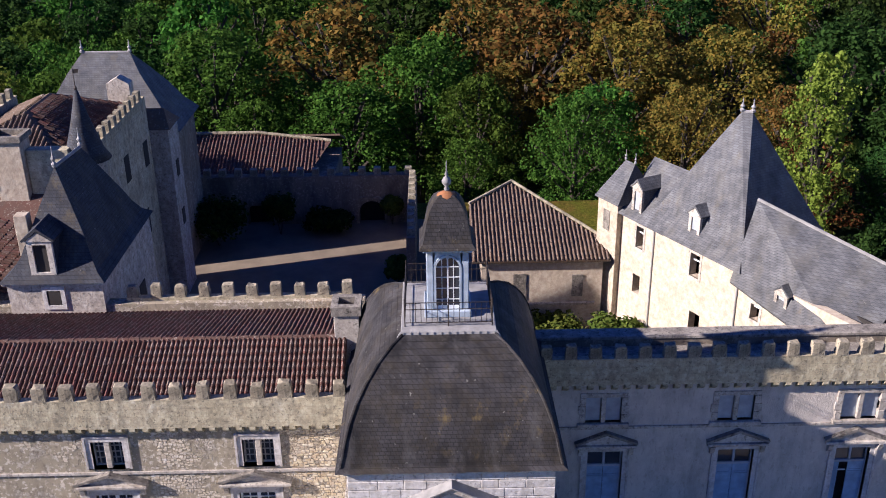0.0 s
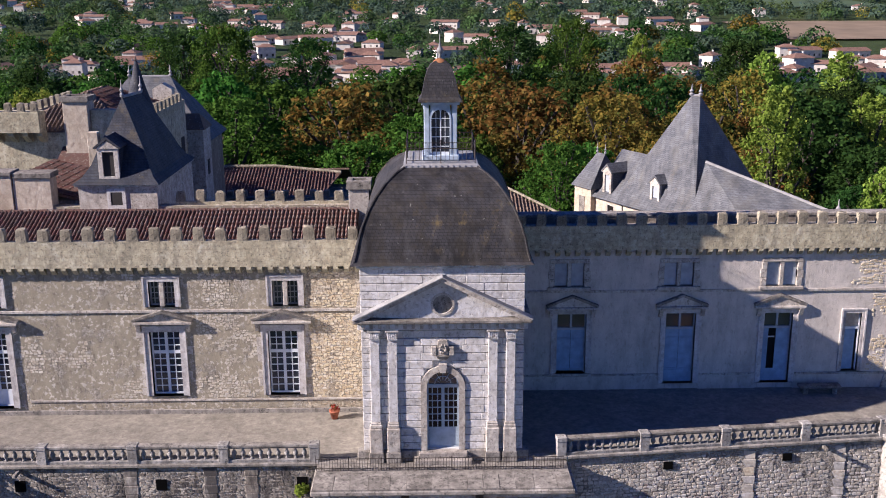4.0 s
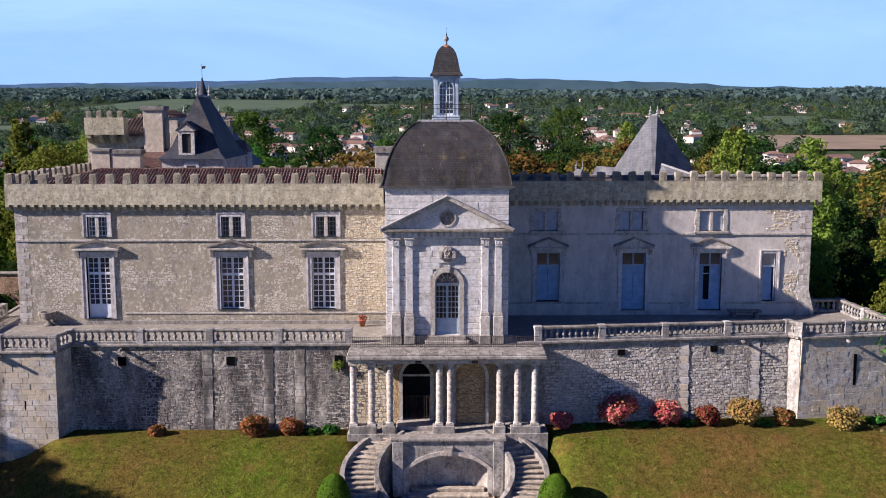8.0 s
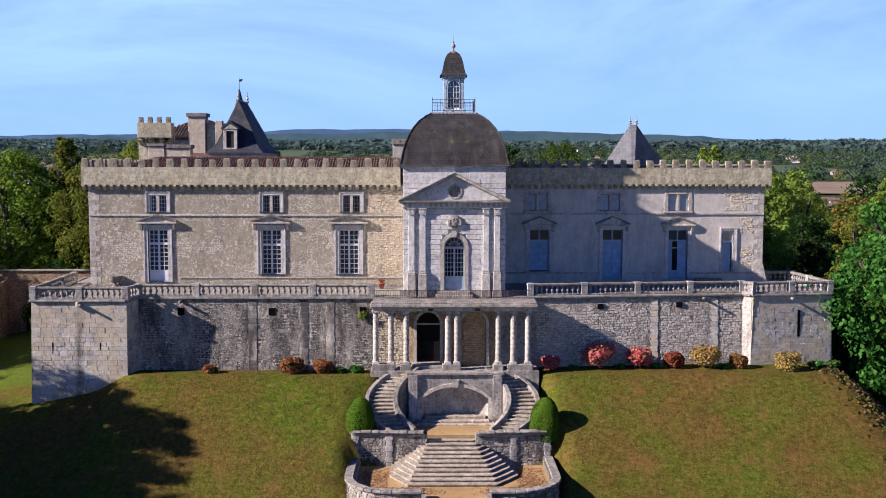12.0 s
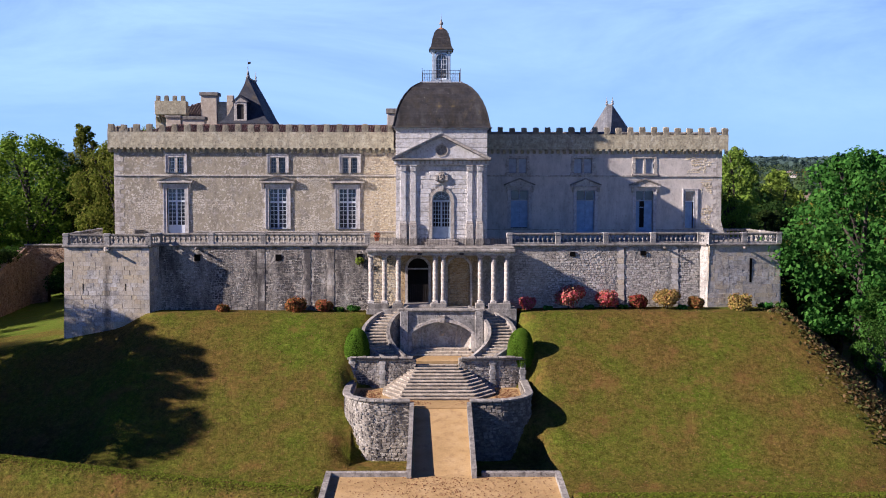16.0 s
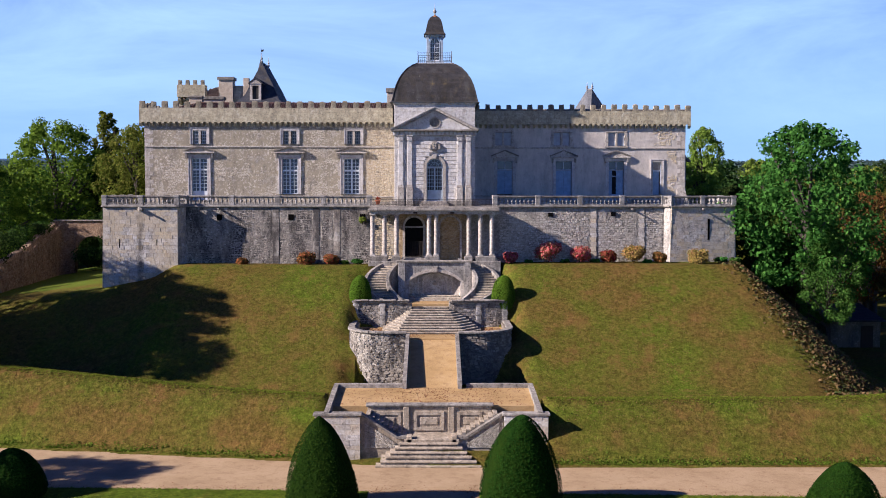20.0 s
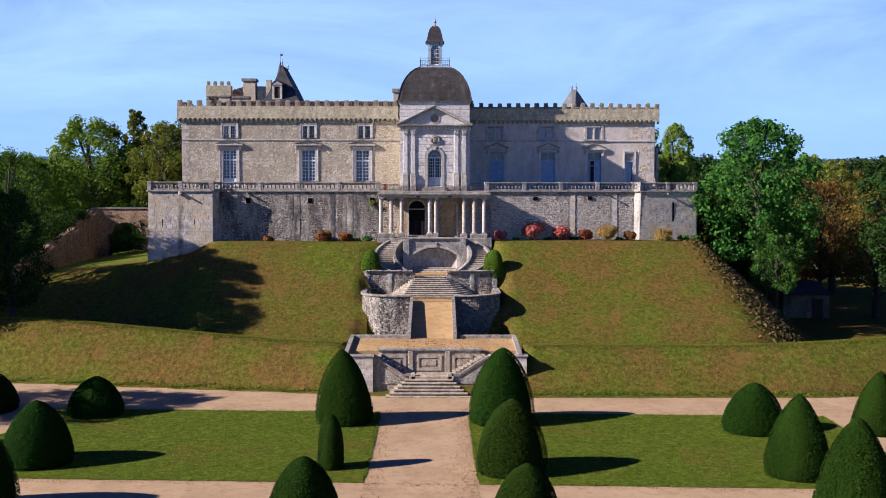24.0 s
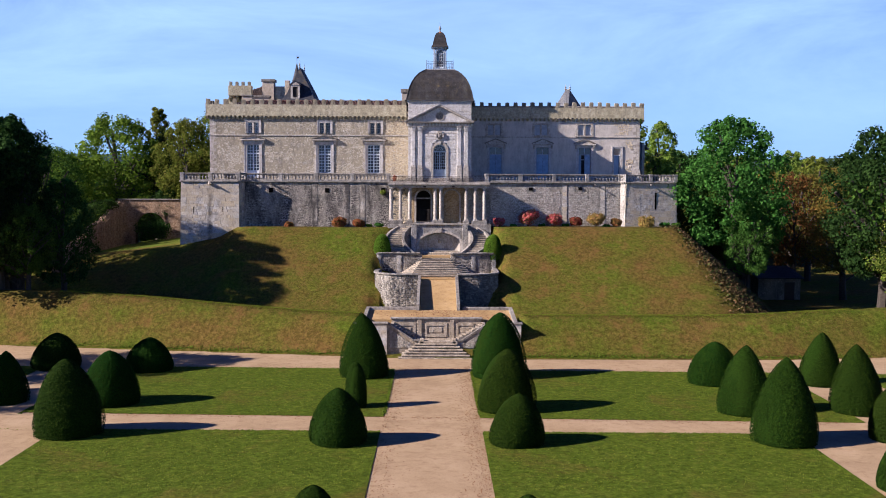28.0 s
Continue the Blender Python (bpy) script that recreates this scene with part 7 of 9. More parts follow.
for i in range(6):
    z1 = LZ - (LZ - GARDEN) * (i + 1) / 6.5
    yf = -30.92 - 1.85 * (i + 1) / 6
    wd = 1.4 + 1.5 * (i + 1) / 6
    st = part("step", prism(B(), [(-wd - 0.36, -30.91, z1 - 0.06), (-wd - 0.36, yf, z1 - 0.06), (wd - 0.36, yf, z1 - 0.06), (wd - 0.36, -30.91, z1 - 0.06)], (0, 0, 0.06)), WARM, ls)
    # riser shade helped along by the darker stone colour
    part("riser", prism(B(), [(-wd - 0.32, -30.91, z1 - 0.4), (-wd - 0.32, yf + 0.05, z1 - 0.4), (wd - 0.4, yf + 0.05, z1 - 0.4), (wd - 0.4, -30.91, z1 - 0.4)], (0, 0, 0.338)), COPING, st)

# stone water spouts under the coping
for x, y, w in ((-23.4, -6.6, bl), (-17.6, -5.1, wl), (16.5, -3.5, wr), (22.4, -3.5, br)):
    part("water_spout", boxed(x - 0.07, x + 0.07, y - 0.4, y + 0.1, -0.36, -0.22, 0.02), COPING, w, "projecting stone water spout")


# ---- buildings round the courtyard behind ----
def tilted(pts, name, material, parent, down=0.12, label=""):
    """A roof slope with thickness."""
    a, b, c = (Vector(p) for p in pts[:3])
    n = (b - a).cross(c - a).normalized()
    if n.z < 0:
        n = -n
    return part(name, prism(B(), pts, -n * down), material, parent, label)


def finial(parent, x, y, z, h, r=0.09):
    return part("finial", lathe(B(), [(r, 0), (r * 1.3, h * 0.15), (r * 0.5, h * 0.25), (r * 1.2, h * 0.4), (r * 0.4, h * 0.55), (r * 0.15, h)], x, y, z, 8), LEAD, parent)


def dormer(parent, p, facing, w, h, depth, material=SLATE_BLUE, dark=True):
    """A stone-fronted dormer with a gabled slate roof; p is the foot of its front."""
    ang = math.atan2(facing[1], facing[0]) + math.pi / 2

    def o(bm):
        return oriented(bm, Vector(p), ang)

    d = part("dormer", o(ring(B(), [(-w * 0.28, 0, 0.12 * h), (-w * 0.28, 0, 0.72 * h), (w * 0.28, 0, 0.72 * h), (w * 0.28, 0, 0.12 * h), (-w * 0.28, 0, 0.12 * h)], [(-w / 2, 0, 0), (-w / 2, 0, 0.8 * h), (w / 2, 0, 0.8 * h), (w / 2, 0, 0), (-w / 2, 0, 0)], (0, 0.16, 0))), LIMESTONE, parent, "small stone dormer window")
    part("dormer_pane", o(boxed(-w * 0.3, w * 0.3, 0.1, 0.13, 0.1 * h, 0.74 * h)), ROOM_SHADE if dark else SHUTTER_W, d)
    part("dormer_gable", o(prism(B(), [(-w * 0.56, -0.05, 0.8 * h), (w * 0.56, -0.05, 0.8 * h), (0, -0.05, h)], (0, 0.2, 0))), LIMESTONE, d)
    part("dormer_cheek", o(box(boxed(-w / 2, -w / 2 + 0.08, 0.162, depth, 0, 0.8 * h), w / 2 - 0.08, w / 2, 0.162, depth, 0, 0.8 * h)), material, d)
    bm = B()
    for s in (-1, 1):
        prism(bm, [(s * w * 0.6, -0.08, 0.79 * h), (0, -0.08, 1.02 * h), (0, -0.08, 1.1 * h), (s * w * 0.66, -0.08, 0.83 * h)], (0, depth, 0))
    part("dormer_roof", o(bm), material, d)
    return d


# slate-roofed pavilion beside the left wing
hb = thing("slate_pavilion", (-16.2, 11, -3), "grey stone pavilion with steep blue slate roof and stone dormer", "pavilion")
part("wall", boxed(-18.4, -14.4, 7.3, 15.0, -3, 9.25), LIMESTONE, hb)
part("eaves", boxed(-18.55, -14.28, 7.15, 15.12, 9.252, 9.37, 0.02), LIMESTONE, hb)
RINGS = [((-18.65, -14.2, 7.05, 15.2), 9.38), ((-18.2, -14.6, 7.5, 14.75), 9.72), ((-17.85, -14.9, 7.95, 14.4), 10.25), ((-17.6, -15.2, 8.4, 14.1), 10.95)]
ra, rb = (-16.62, 10.1, 13.5), (-16.45, 13.0, 13.45)
bm = B()
loops = [[bm.verts.new(p) for p in ((x0, y0, z), (x1, y0, z), (x1, y1, z), (x0, y1, z))] for (x0, x1, y0, y1), z in RINGS]
for p, q in zip(loops, loops[1:]):
    for i in range(4):
        bm.faces.new((p[i], p[(i + 1) % 4], q[(i + 1) % 4], q[i]))
mv = loops[-1]
va, vb = bm.verts.new(ra), bm.verts.new(rb)
bm.faces.new((mv[0], mv[1], va))
bm.faces.new((mv[1], mv[2], vb, va))
bm.faces.new((mv[2], mv[3], vb))
bm.faces.new((mv[3], mv[0], va, vb))
bm.faces.new(loops[0][::-1])
part("roof", bm, SLATE_BLUE, hb, "steep blue slate hipped roof with swept eaves")
part("ridge_roll", rod(B(), ra, rb, 0.08), LEAD, hb)
finial(hb, *ra, 0.9)
finial(hb, *rb, 0.9)
dormer(hb, (-16.78, 7.4, 9.5), (0, -1), 1.05, 2.1, 1.7)
part("small_window", boxed(-16.75, -16.2, 7.26, 7.3, 8.3, 8.95, 0.01), ROOM_SHADE, hb)
part("window_surround", ring(B(), [(-16.77, 7.24, 8.28), (-16.77, 7.24, 8.97), (-16.18, 7.24, 8.97), (-16.18, 7.24, 8.28), (-16.77, 7.24, 8.28)], [(-16.95, 7.24, 8.1), (-16.95, 7.24, 9.15), (-16.0, 7.24, 9.15), (-16.0, 7.24, 8.1), (-16.95, 7.24, 8.1)], (0, 0.08, 0)), ASHLAR, hb)
part("chimney_shaft", boxed(-18.15, -17.6, 8.6, 9.1, 9.9, 11.85, 0.02), PLASTER, hb, "slim plastered chimney stack")
for y in (9.0, 12.0):
    part("side_window", boxed(-14.4, -14.36, y, y + 0.9, 5.2, 6.8), ROOM_SHADE, hb)

# old keep with parapet, stacks, turret
kp = thing("old_keep", (-22.5, 25, -3), "weathered stone keep with crenellated parapet and tiled roof", "castle keep")
part("wall", boxed(-26.6, -18.3, 17.2, 30.2, -4, 10.6), PARAPET, kp, "weathered cream keep wall with dark stains")
for y, z in ((20.5, 7.2), (24.5, 7.4), (28.5, 7.0), (22, 3.2), (27, 3.0)):
    # near-black block on the wall face in place of a shaded opening
    part("window_opening", boxed(-18.34, -18.27, y, y + 0.9, z, z + 1.6, 0.01), ROOM_SHADE, kp)
part("parapet_wall", boxed(-18.7, -18.3, 19.5, 30.2, 10.602, 11.15), PARAPET, kp)
for i in range(10):
    piece("merlon", random.choice(MERLONS), kp, Matrix.Translation((-18.5, 19.9 + i * 1.04, 11.15)) @ Matrix.Rotation(math.pi / 2, 4, "Z") @ Matrix.Diagonal((1.1, 1.2, 1, 1)))
part("parapet_wall", boxed(-26.6, -26.2, 18.0, 30.2, 10.602, 11.3), PARAPET, kp)
for i in range(11):
    piece("merlon", random.choice(MERLONS), kp, Matrix.Translation((-26.4, 18.6 + i * 1.1, 11.3)) @ Matrix.Rotation(math.pi / 2, 4, "Z"))
bx = part("box_turret", boxed(-26.4, -23.5, 16.2, 17.19, 10.75, 12.0, 0.02), PARAPET, kp, "jettied crenellated corner turret on corbels")
for i in range(4):
    piece("merlon", random.choice(MERLONS), bx, Matrix.Translation((-26.1 + i * 0.77, 16.4, 12.0)) @ Matrix.Diagonal((0.8, 1, 0.9, 1)))
for i in range(4):
    piece("corbel", CORBEL, bx, Matrix.Translation((-26.2 + i * 0.85, 17.2, 10.0)) @ Matrix.Diagonal((1.5, 2.2, 1.8, 1)))
bm = B()
ap = [(-22.4, 22.0, 12.6), (-22.4, 25.8, 12.6)]
c = [(-26.2, 17.4, 10.65), (-18.75, 17.4, 10.65), (-18.75, 30.1, 10.65), (-26.2, 30.1, 10.65)]
cv, av = [bm.verts.new(p) for p in c], [bm.verts.new(p) for p in ap]
bm.faces.new((cv[0], cv[1], av[0]))
bm.faces.new((cv[1], cv[2], av[1], av[0]))
bm.faces.new((cv[2], cv[3], av[1]))
bm.faces.new((cv[3], cv[0], av[0], av[1]))
bm.faces.new(cv[::-1])
part("tiled_roof", bm, TILE_BROWN, kp)
tile_roof(kp, "west_slope", (-26.15, 29.6, 10.7), (0, -1, 0), (3.75, 0, 1.95), 11.8, 4.0, TILE_BROWN, 0.26, 0.45, 22, keep=lambda x, s: s * 0.88 < 3.7 * min(1, min(x / 4.5, (11.8 - x) / 4.5) + 0.02), outline=[(0, 0), (11.8, 0), (7.3, 4.0), (4.5, 4.0)])
tile_roof(kp, "south_slope", (-26.1, 17.45, 10.7), (1, 0, 0), (0, 4.5, 1.95), 7.3, 4.8, TILE_BROWN, 0.26, 0.45, 23, keep=lambda x, s: s < 4.8 * min(x / 3.7, (7.3 - x) / 3.6) + 0.05, outline=[(0, 0), (7.3, 0), (3.7, 4.8)])
tile_roof(kp, "east_slope", (-18.78, 18.0, 10.68), (0, 1, 0), (-3.6, 0, 1.95), 11.8, 3.9, TILE, 0.24, 0.45, 21, keep=lambda x, s: s * 0.88 < 3.6 * min(1, min(x / 4.5, (11.8 - x) / 4.5) + 0.02), outline=[(0, 0), (11.8, 0), (7.3, 3.9), (4.5, 3.9)])
st = part("chimney_shaft", boxed(-22.2, -20.75, 16.6, 17.9, 7.5, 12.55, 0.02), PLASTER, kp, "tall cream plastered chimney stack")
part("stack_cap", ring(B(), [(-22.1, 16.72, 12.55), (-20.85, 16.72, 12.55), (-20.85, 17.78, 12.55), (-22.1, 17.78, 12.55), (-22.1, 16.72, 12.55)], [(-22.32, 16.48, 12.55), (-20.63, 16.48, 12.55), (-20.63, 18.02, 12.55), (-22.32, 18.02, 12.55), (-22.32, 16.48, 12.55)], (0, 0, 0.3)), COPING, st)
st = part("chimney_shaft", boxed(-20.7, -18.6, 17.0, 17.7, 9.0, 12.0, 0.02), PARAPET, kp, "lower wall behind the stack")
part("slate_lower_roof", prism(B(), [(-22.6, 15.0, 8.6), (-18.9, 15.0, 8.6), (-18.9, 17.2, 9.8), (-22.6, 17.2, 9.8)], (0, 0, -0.2)), TILE, kp)
tu = thing("turret", (-18.05, 18.0, 7), "round stone stair turret with conical slate roof", "turret")
part("drum", lathe(B(), [(0.9, 0), (0.95, 3.9), (1.15, 4.1), (1.15, 4.2)], -18.05, 18.0, 7, 18), LIMESTONE, tu, "", True)
part("cone_roof", lathe(B(), [(1.25, 0), (0.95, 0.5), (0.48, 2.0), (0.08, 3.6)], -18.05, 18.0, 11.2, 16), SLATE_BLUE, tu, "pointed slate cone", True)
bm = lathe(B(), [(0.05, 0), (0.08, 0.12), (0.02, 0.25), (0.015, 1.25)], -18.05, 18.0, 14.75, 8)
prism(bm, [(-18.05, 18.0, 15.6), (-17.8, 18.0, 15.65), (-17.75, 18.0, 15.85), (-18.05, 18.0, 15.8)], (0, 0.02, 0))
part("weathervane", bm, IRON, tu)
part("turret_window", boxed(-18.3, -18.0, 17.02, 17.1, 9.9, 10.4), ROOM_SHADE, tu)

bg = thing("tall_roofed_tower", (-22.5, 40, -3), "stone tower with tall blue slate hipped roof", "tower")
part("wall", boxed(-27, -17.9, 34.9, 40.6, -5, 7.5), YARDSTONE, bg)
bm = B()
loops = [[bm.verts.new(p) for p in ((x0, y0, z), (x1, y0, z), (x1, y1, z), (x0, y1, z))] for x0, x1, y0, y1, z in ((-27.4, -17.5, 34.5, 41.0, 7.45), (-26.7, -18.4, 35.2, 40.5, 8.3), (-26.1, -19.3, 35.9, 40.0, 9.6), (-25.3, -20.4, 36.9, 39.2, 11.0))]
ap = [(-24.5, 38.1, 12.15), (-21.2, 38.1, 12.15)]
for p, q in zip(loops, loops[1:]):
    for i in range(4):
        bm.faces.new((p[i], p[(i + 1) % 4], q[(i + 1) % 4], q[i]))
cv, av = loops[-1], [bm.verts.new(p) for p in ap]
bm.faces.new((cv[0], cv[1], av[1], av[0]))
bm.faces.new((cv[1], cv[2], av[1]))
bm.faces.new((cv[2], cv[3], av[0], av[1]))
bm.faces.new((cv[3], cv[0], av[0]))
bm.faces.new(loops[0][::-1])
part("roof", bm, SLATE_PALE, bg, "tall grey slate hipped roof with swept eaves")
part("ridge_roll", rod(B(), ap[0], ap[1], 0.1), LEAD, bg)
for p in ap:
    finial(bg, *p, 0.9, 0.12)
part("stair_turret", boxed(-19.3, -17.15, 30.4, 32.9, -4, 8.9, 0.02), LIMESTONE, bg, "square stair turret, sunlit on its upper face")
bm = B()
cv = [bm.verts.new(p) for p in ((-19.45, 30.25, 8.9), (-17.0, 30.25, 8.9), (-17.0, 33.05, 8.9), (-19.45, 33.05, 8.9))]
av = [bm.verts.new(p) for p in ((-18.9, 31.65, 9.95), (-17.6, 31.65, 9.95))]
bm.faces.new((cv[0], cv[1], av[1], av[0]))
bm.faces.new((cv[1], cv[2], av[1]))
bm.faces.new((cv[2], cv[3], av[0], av[1]))
bm.faces.new((cv[3], cv[0], av[0]))
bm.faces.new(cv[::-1])
part("turret_roof", bm, TILE_BROWN, bg)
for z in (2.0, 5.4):
    part("turret_window", boxed(-17.149, -17.1, 31.3, 31.9, z, z + 1.1), ROOM_SHADE, bg)
part("gable_chimney", prism(B(), [(-20.6, 30.3, 10.2), (-19.2, 30.3, 10.2), (-19.2, 30.3, 11.9), (-19.9, 30.3, 12.3), (-20.6, 30.3, 11.9)], (0, 0.9, 0)), LIMESTONE, bg, "small stone gabled stack")

# paired plastered stacks behind the left parapet
ps = thing("chimney", (-21.3, 7.8, 8), "pair of plastered chimney blocks with slab caps", "chimney")
part("plastered_shaft", boxed(-22.95, -21.75, 7.3, 8.3, 7.6, 9.85, 0.02), PLASTER, ps)
part("plastered_shaft", boxed(-21.7, -19.8, 7.35, 8.25, 7.6, 9.7, 0.02), PLASTER, ps)
part("cap", boxed(-23.05, -21.7, 7.2, 8.4, 9.85, 10.05, 0.03), COPING, ps)
part("cap", boxed(-21.69, -19.7, 7.25, 8.35, 9.7, 9.98, 0.03), COPING, ps)
lt = thing("link_roof", (-20.5, 12, 7.4), "low tiled link building beside the slate pavilion", "roof")
part("wall", boxed(-23, -18.4, 8.4, 15, -3, 8.3), YARDSTONE, lt)
tile_roof(lt, "roof", (-18.45, 8.4, 8.35), (0, 1, 0), (-4.0, 0, 1.0), 6.6, 4.1, TILE, 0.24, 0.42, 31)

# courtyard
bm = prism(B(), [(-19, 8, -3.2), (3, 8, -3.2), (3, 43.2, -3.2), (-19, 43.2, -3.2)], (0, 0, 0.4))
solid("courtyard", bm, SANDY, "shaded sandy courtyard", "courtyard")
yw = solid("wall_yard", wall_grid(B(), -19.6, -1.9, -3.3, 1.2, 0.8, [(-6.2, -4.2, -3.3, -0.9), (-15.0, -13.0, -3.3, -1.2)], front(42.6)), YARDSTONE, "stone courtyard wall with arched openings and crenels", "wall")
for i in range(15):
    piece("merlon", random.choice(MERLONS), yw, Matrix.Translation((-19.2 + i * 1.21, 43.0, 1.2)) @ Matrix.Diagonal((1.2, 1.6, 1, 1)))
for xc in (-5.2, -14.0):
    zs = -0.95 - 0.95 if xc > -10 else -2.2
    bm = ring(B(), arch_pts(xc, 2.0, -3.2, -1.9, 10, 42.5), [(xc - 1.25, 42.5, -3.2), (xc - 1.25, 42.5, -1.9)] + [(xc - 1.25 + 2.5 * i / 10, 42.5, -0.6) for i in range(1, 10)] + [(xc + 1.25, 42.5, -1.9), (xc + 1.25, 42.5, -3.2)], (0, 0.35, 0))
    part("arch_ring", bm, YARDSTONE, yw)
# near-black sheet in place of the shade behind the arches
part("dark_passage", boxed(-19, -2, 43.9, 44.0, -3.2, 0.5), ROOM_SHADE, yw)
w2 = solid("wall_yard_side", boxed(-2.2, -1.6, 30.2, 42.59, -3.3, 1.2), YARDSTONE, "sunlit crenellated courtyard side wall", "wall")
for i in range(10):
    piece("merlon", random.choice(MERLONS), w2, Matrix.Translation((-1.9, 30.7 + i * 1.25, 1.2)) @ Matrix.Rotation(math.pi / 2, 4, "Z") @ Matrix.Diagonal((1.2, 1.6, 1, 1)))
sh = thing("barn", (-14, 48, -4), "long barn with brown canal tile roof behind the yard wall", "barn")
part("wall", boxed(-21, -8.2, 44.4, 52, -14, 0.5), YARDSTONE, sh)
tile_roof(sh, "roof", (-21.2, 44.0, 0.9), (1, 0, 0), (0, 5.0, 1.85), 12.6, 5.3, TILE, 0.3, 0.5, 41, keep=lambda x, s: s < 5.3 - max(0, x - 6.5) * 0.2 and x < 11.0 + s * 0.3, outline=[(0, 0), (11.0, 0), (12.5, 4.1), (6.5, 5.3), (0, 5.3)])
tile_roof(sh, "rear_roof", (-8.0, 53.5, 0.9), (-1, 0, 0), (0, -4.4, 1.7), 13.2, 4.7, TILE_BROWN, 0.4, 0.6, 42)
part("ridge_tile", rod(B(), (-21.3, 48.95, 2.85), (-14.7, 48.95, 2.85), 0.15, 8), PARAPET_TOP, sh, "pale mortared ridge")
part("verge", rod(B(), (-8.65, 47.9, 2.42), (-14.7, 48.95, 2.85), 0.14, 8), PARAPET_TOP, sh, "pale mortared verge")
br2 = thing("outbuilding", (6, 32, -3), "low plastered outbuilding with brown tile roof", "outbuilding")
part("front_wall", boxed(2.6, 10.2, 25.6, 26.0, -3.2, 1.5), PLASTER, br2)
part("side_wall", boxed(2.6, 3.0, 26.002, 30.5, -3.2, 1.4), YARDSTONE, br2)
part("door_panel", boxed(4.6, 5.4, 25.54, 25.6, -1.2, 0.6), COPING, br2)
part("door_panel", boxed(8.3, 9.0, 25.54, 25.6, -1.0, 0.5), COPING, br2)
part("ledge", boxed(3.4, 9.8, 25.4, 25.6, -1.55, -1.4, 0.02), LIMESTONE, br2)
tile_roof(br2, "roof", (2.0, 25.2, 1.65), (1, 0.0, 0), (0.0, 8.2, 2.55), 8.6, 8.6, TILE_BROWN, 0.26, 0.42, 51, keep=lambda x, s: s < (5.6 + x * 0.8 if x < 3.0 else 8.0 - (x - 3.0) * 1.12), outline=[(0, 0), (8.6, 0), (8.6, 1.75), (3.0, 8.0), (0, 5.6)])
for (xa, sa), (xb, sb) in (((0, 5.6), (3.0, 8.0)), ((3.0, 8.0), (8.6, 1.75))):
    qa, qb = [Vector((2.0 + x, 25.2 + s * 0.955, 1.8 + s * 0.297)) for x, s in ((xa, sa), (xb, sb))]
    part("verge", rod(B(), qa, qb, 0.1, 8), PARAPET_TOP, br2, "pale mortared roof verge")
yd = prism(B(), [(3, 3.8, -3.2), (16, 3.8, -3.2), (12, 26, -3.2), (3, 26, -3.2)], (0, 0, 0.35))
solid("inner_yard", yd, SANDY, "small inner yard", "yard")

# cream building with slate roofs on the right
cb = thing("cream_house", (16, 21, -3), "cream plastered house with steep pale slate roofs and dormers", "house")
U, N = Vector((0.475, -0.88, 0)), Vector((0.88, 0.475, 0))
O = Vector((16.0, 16.62, 0))


def un(u, n, z):
    return O + U * u + N * n + Vector((0, 0, z))


CUTS = [(-8.7, -8.05, 2.95, 4.35), (-4.0, -3.25, 3.0, 4.4), (0.75, 1.35, 2.4, 3.3), (-8.75, -8.1, -0.1, 1.15), (-3.7, -2.85, -1.2, 0.85), (-0.3, 0.4, -1.4, 0.0)]
part("west_wall", wall_grid(B(), -10.1, 7.5, -3.4, 4.85, 0.5, CUTS, lambda u, d, z: un(u, d, z)), PLASTER, cb, "sunlit cream plaster wall")
part("far_wall", prism(B(), [un(-10.1, 0.502, -3.4), un(-10.1, 6, -3.4), un(-9.6, 6, -3.4), un(-9.6, 0.502, -3.4)], (0, 0, 8.2)), PLASTER, cb)
part("east_wall", prism(B(), [un(-10.1, 6.0, -3.4), un(7.5, 6.0, -3.4), un(7.5, 6.4, -3.4), un(-10.1, 6.4, -3.4)], (0, 0, 8.2)), PLASTER, cb)
part("backing", prism(B(), [un(-9.5, 1.2, -3.3), un(7.4, 1.2, -3.3), un(7.4, 1.3, -3.3), un(-9.5, 1.3, -3.3)], (0, 0, 8)), ROOM_SHADE, cb)
for a, b, c, d in CUTS[:3]:
    w = part("window", prism(B(), [un(a, 0.2, (c + d) / 2 + 0.2), un(b, 0.2, (c + d) / 2 + 0.2), un(b, 0.26, (c + d) / 2 + 0.2), un(a, 0.26, (c + d) / 2 + 0.2)], (0, 0, 0.08)), WHITE, cb)
    part("surround", ring(B(), [un(a, -0.03, c), un(a, -0.03, d), un(b, -0.03, d), un(b, -0.03, c), un(a, -0.03, c)], [un(a - 0.15, -0.03, c - 0.15), un(a - 0.15, -0.03, d + 0.15), un(b + 0.15, -0.03, d + 0.15), un(b + 0.15, -0.03, c - 0.15), un(a - 0.15, -0.03, c - 0.15)], N * 0.1), LIMESTONE, w)
part("downpipe", rod(B(), un(-7.1, -0.06, -3.2), un(-7.1, -0.06, 4.8), 0.05, 6), LEAD, cb)
part("downpipe", rod(B(), un(-0.3, -0.06, -3.2), un(-0.3, -0.06, 4.2), 0.05, 6), LEAD, cb)
apx, apy = un(-4.05, 2.75, 12.15), un(-3.6, 3.1, 12.15)
bm = B()
base = [un(-8.6, -0.35, 4.75), un(0.0, -0.35, 4.75), un(0.0, 7.0, 4.75), un(-8.6, 7.0, 4.75)]
mid = [un(-7.4, 0.4, 6.0), un(-0.65, 0.4, 6.0), un(-0.65, 6.1, 6.0), un(-7.4, 6.1, 6.0)]
bv, mv = [bm.verts.new(p) for p in base], [bm.verts.new(p) for p in mid]
a1, a2 = bm.verts.new(apx), bm.verts.new(apy)
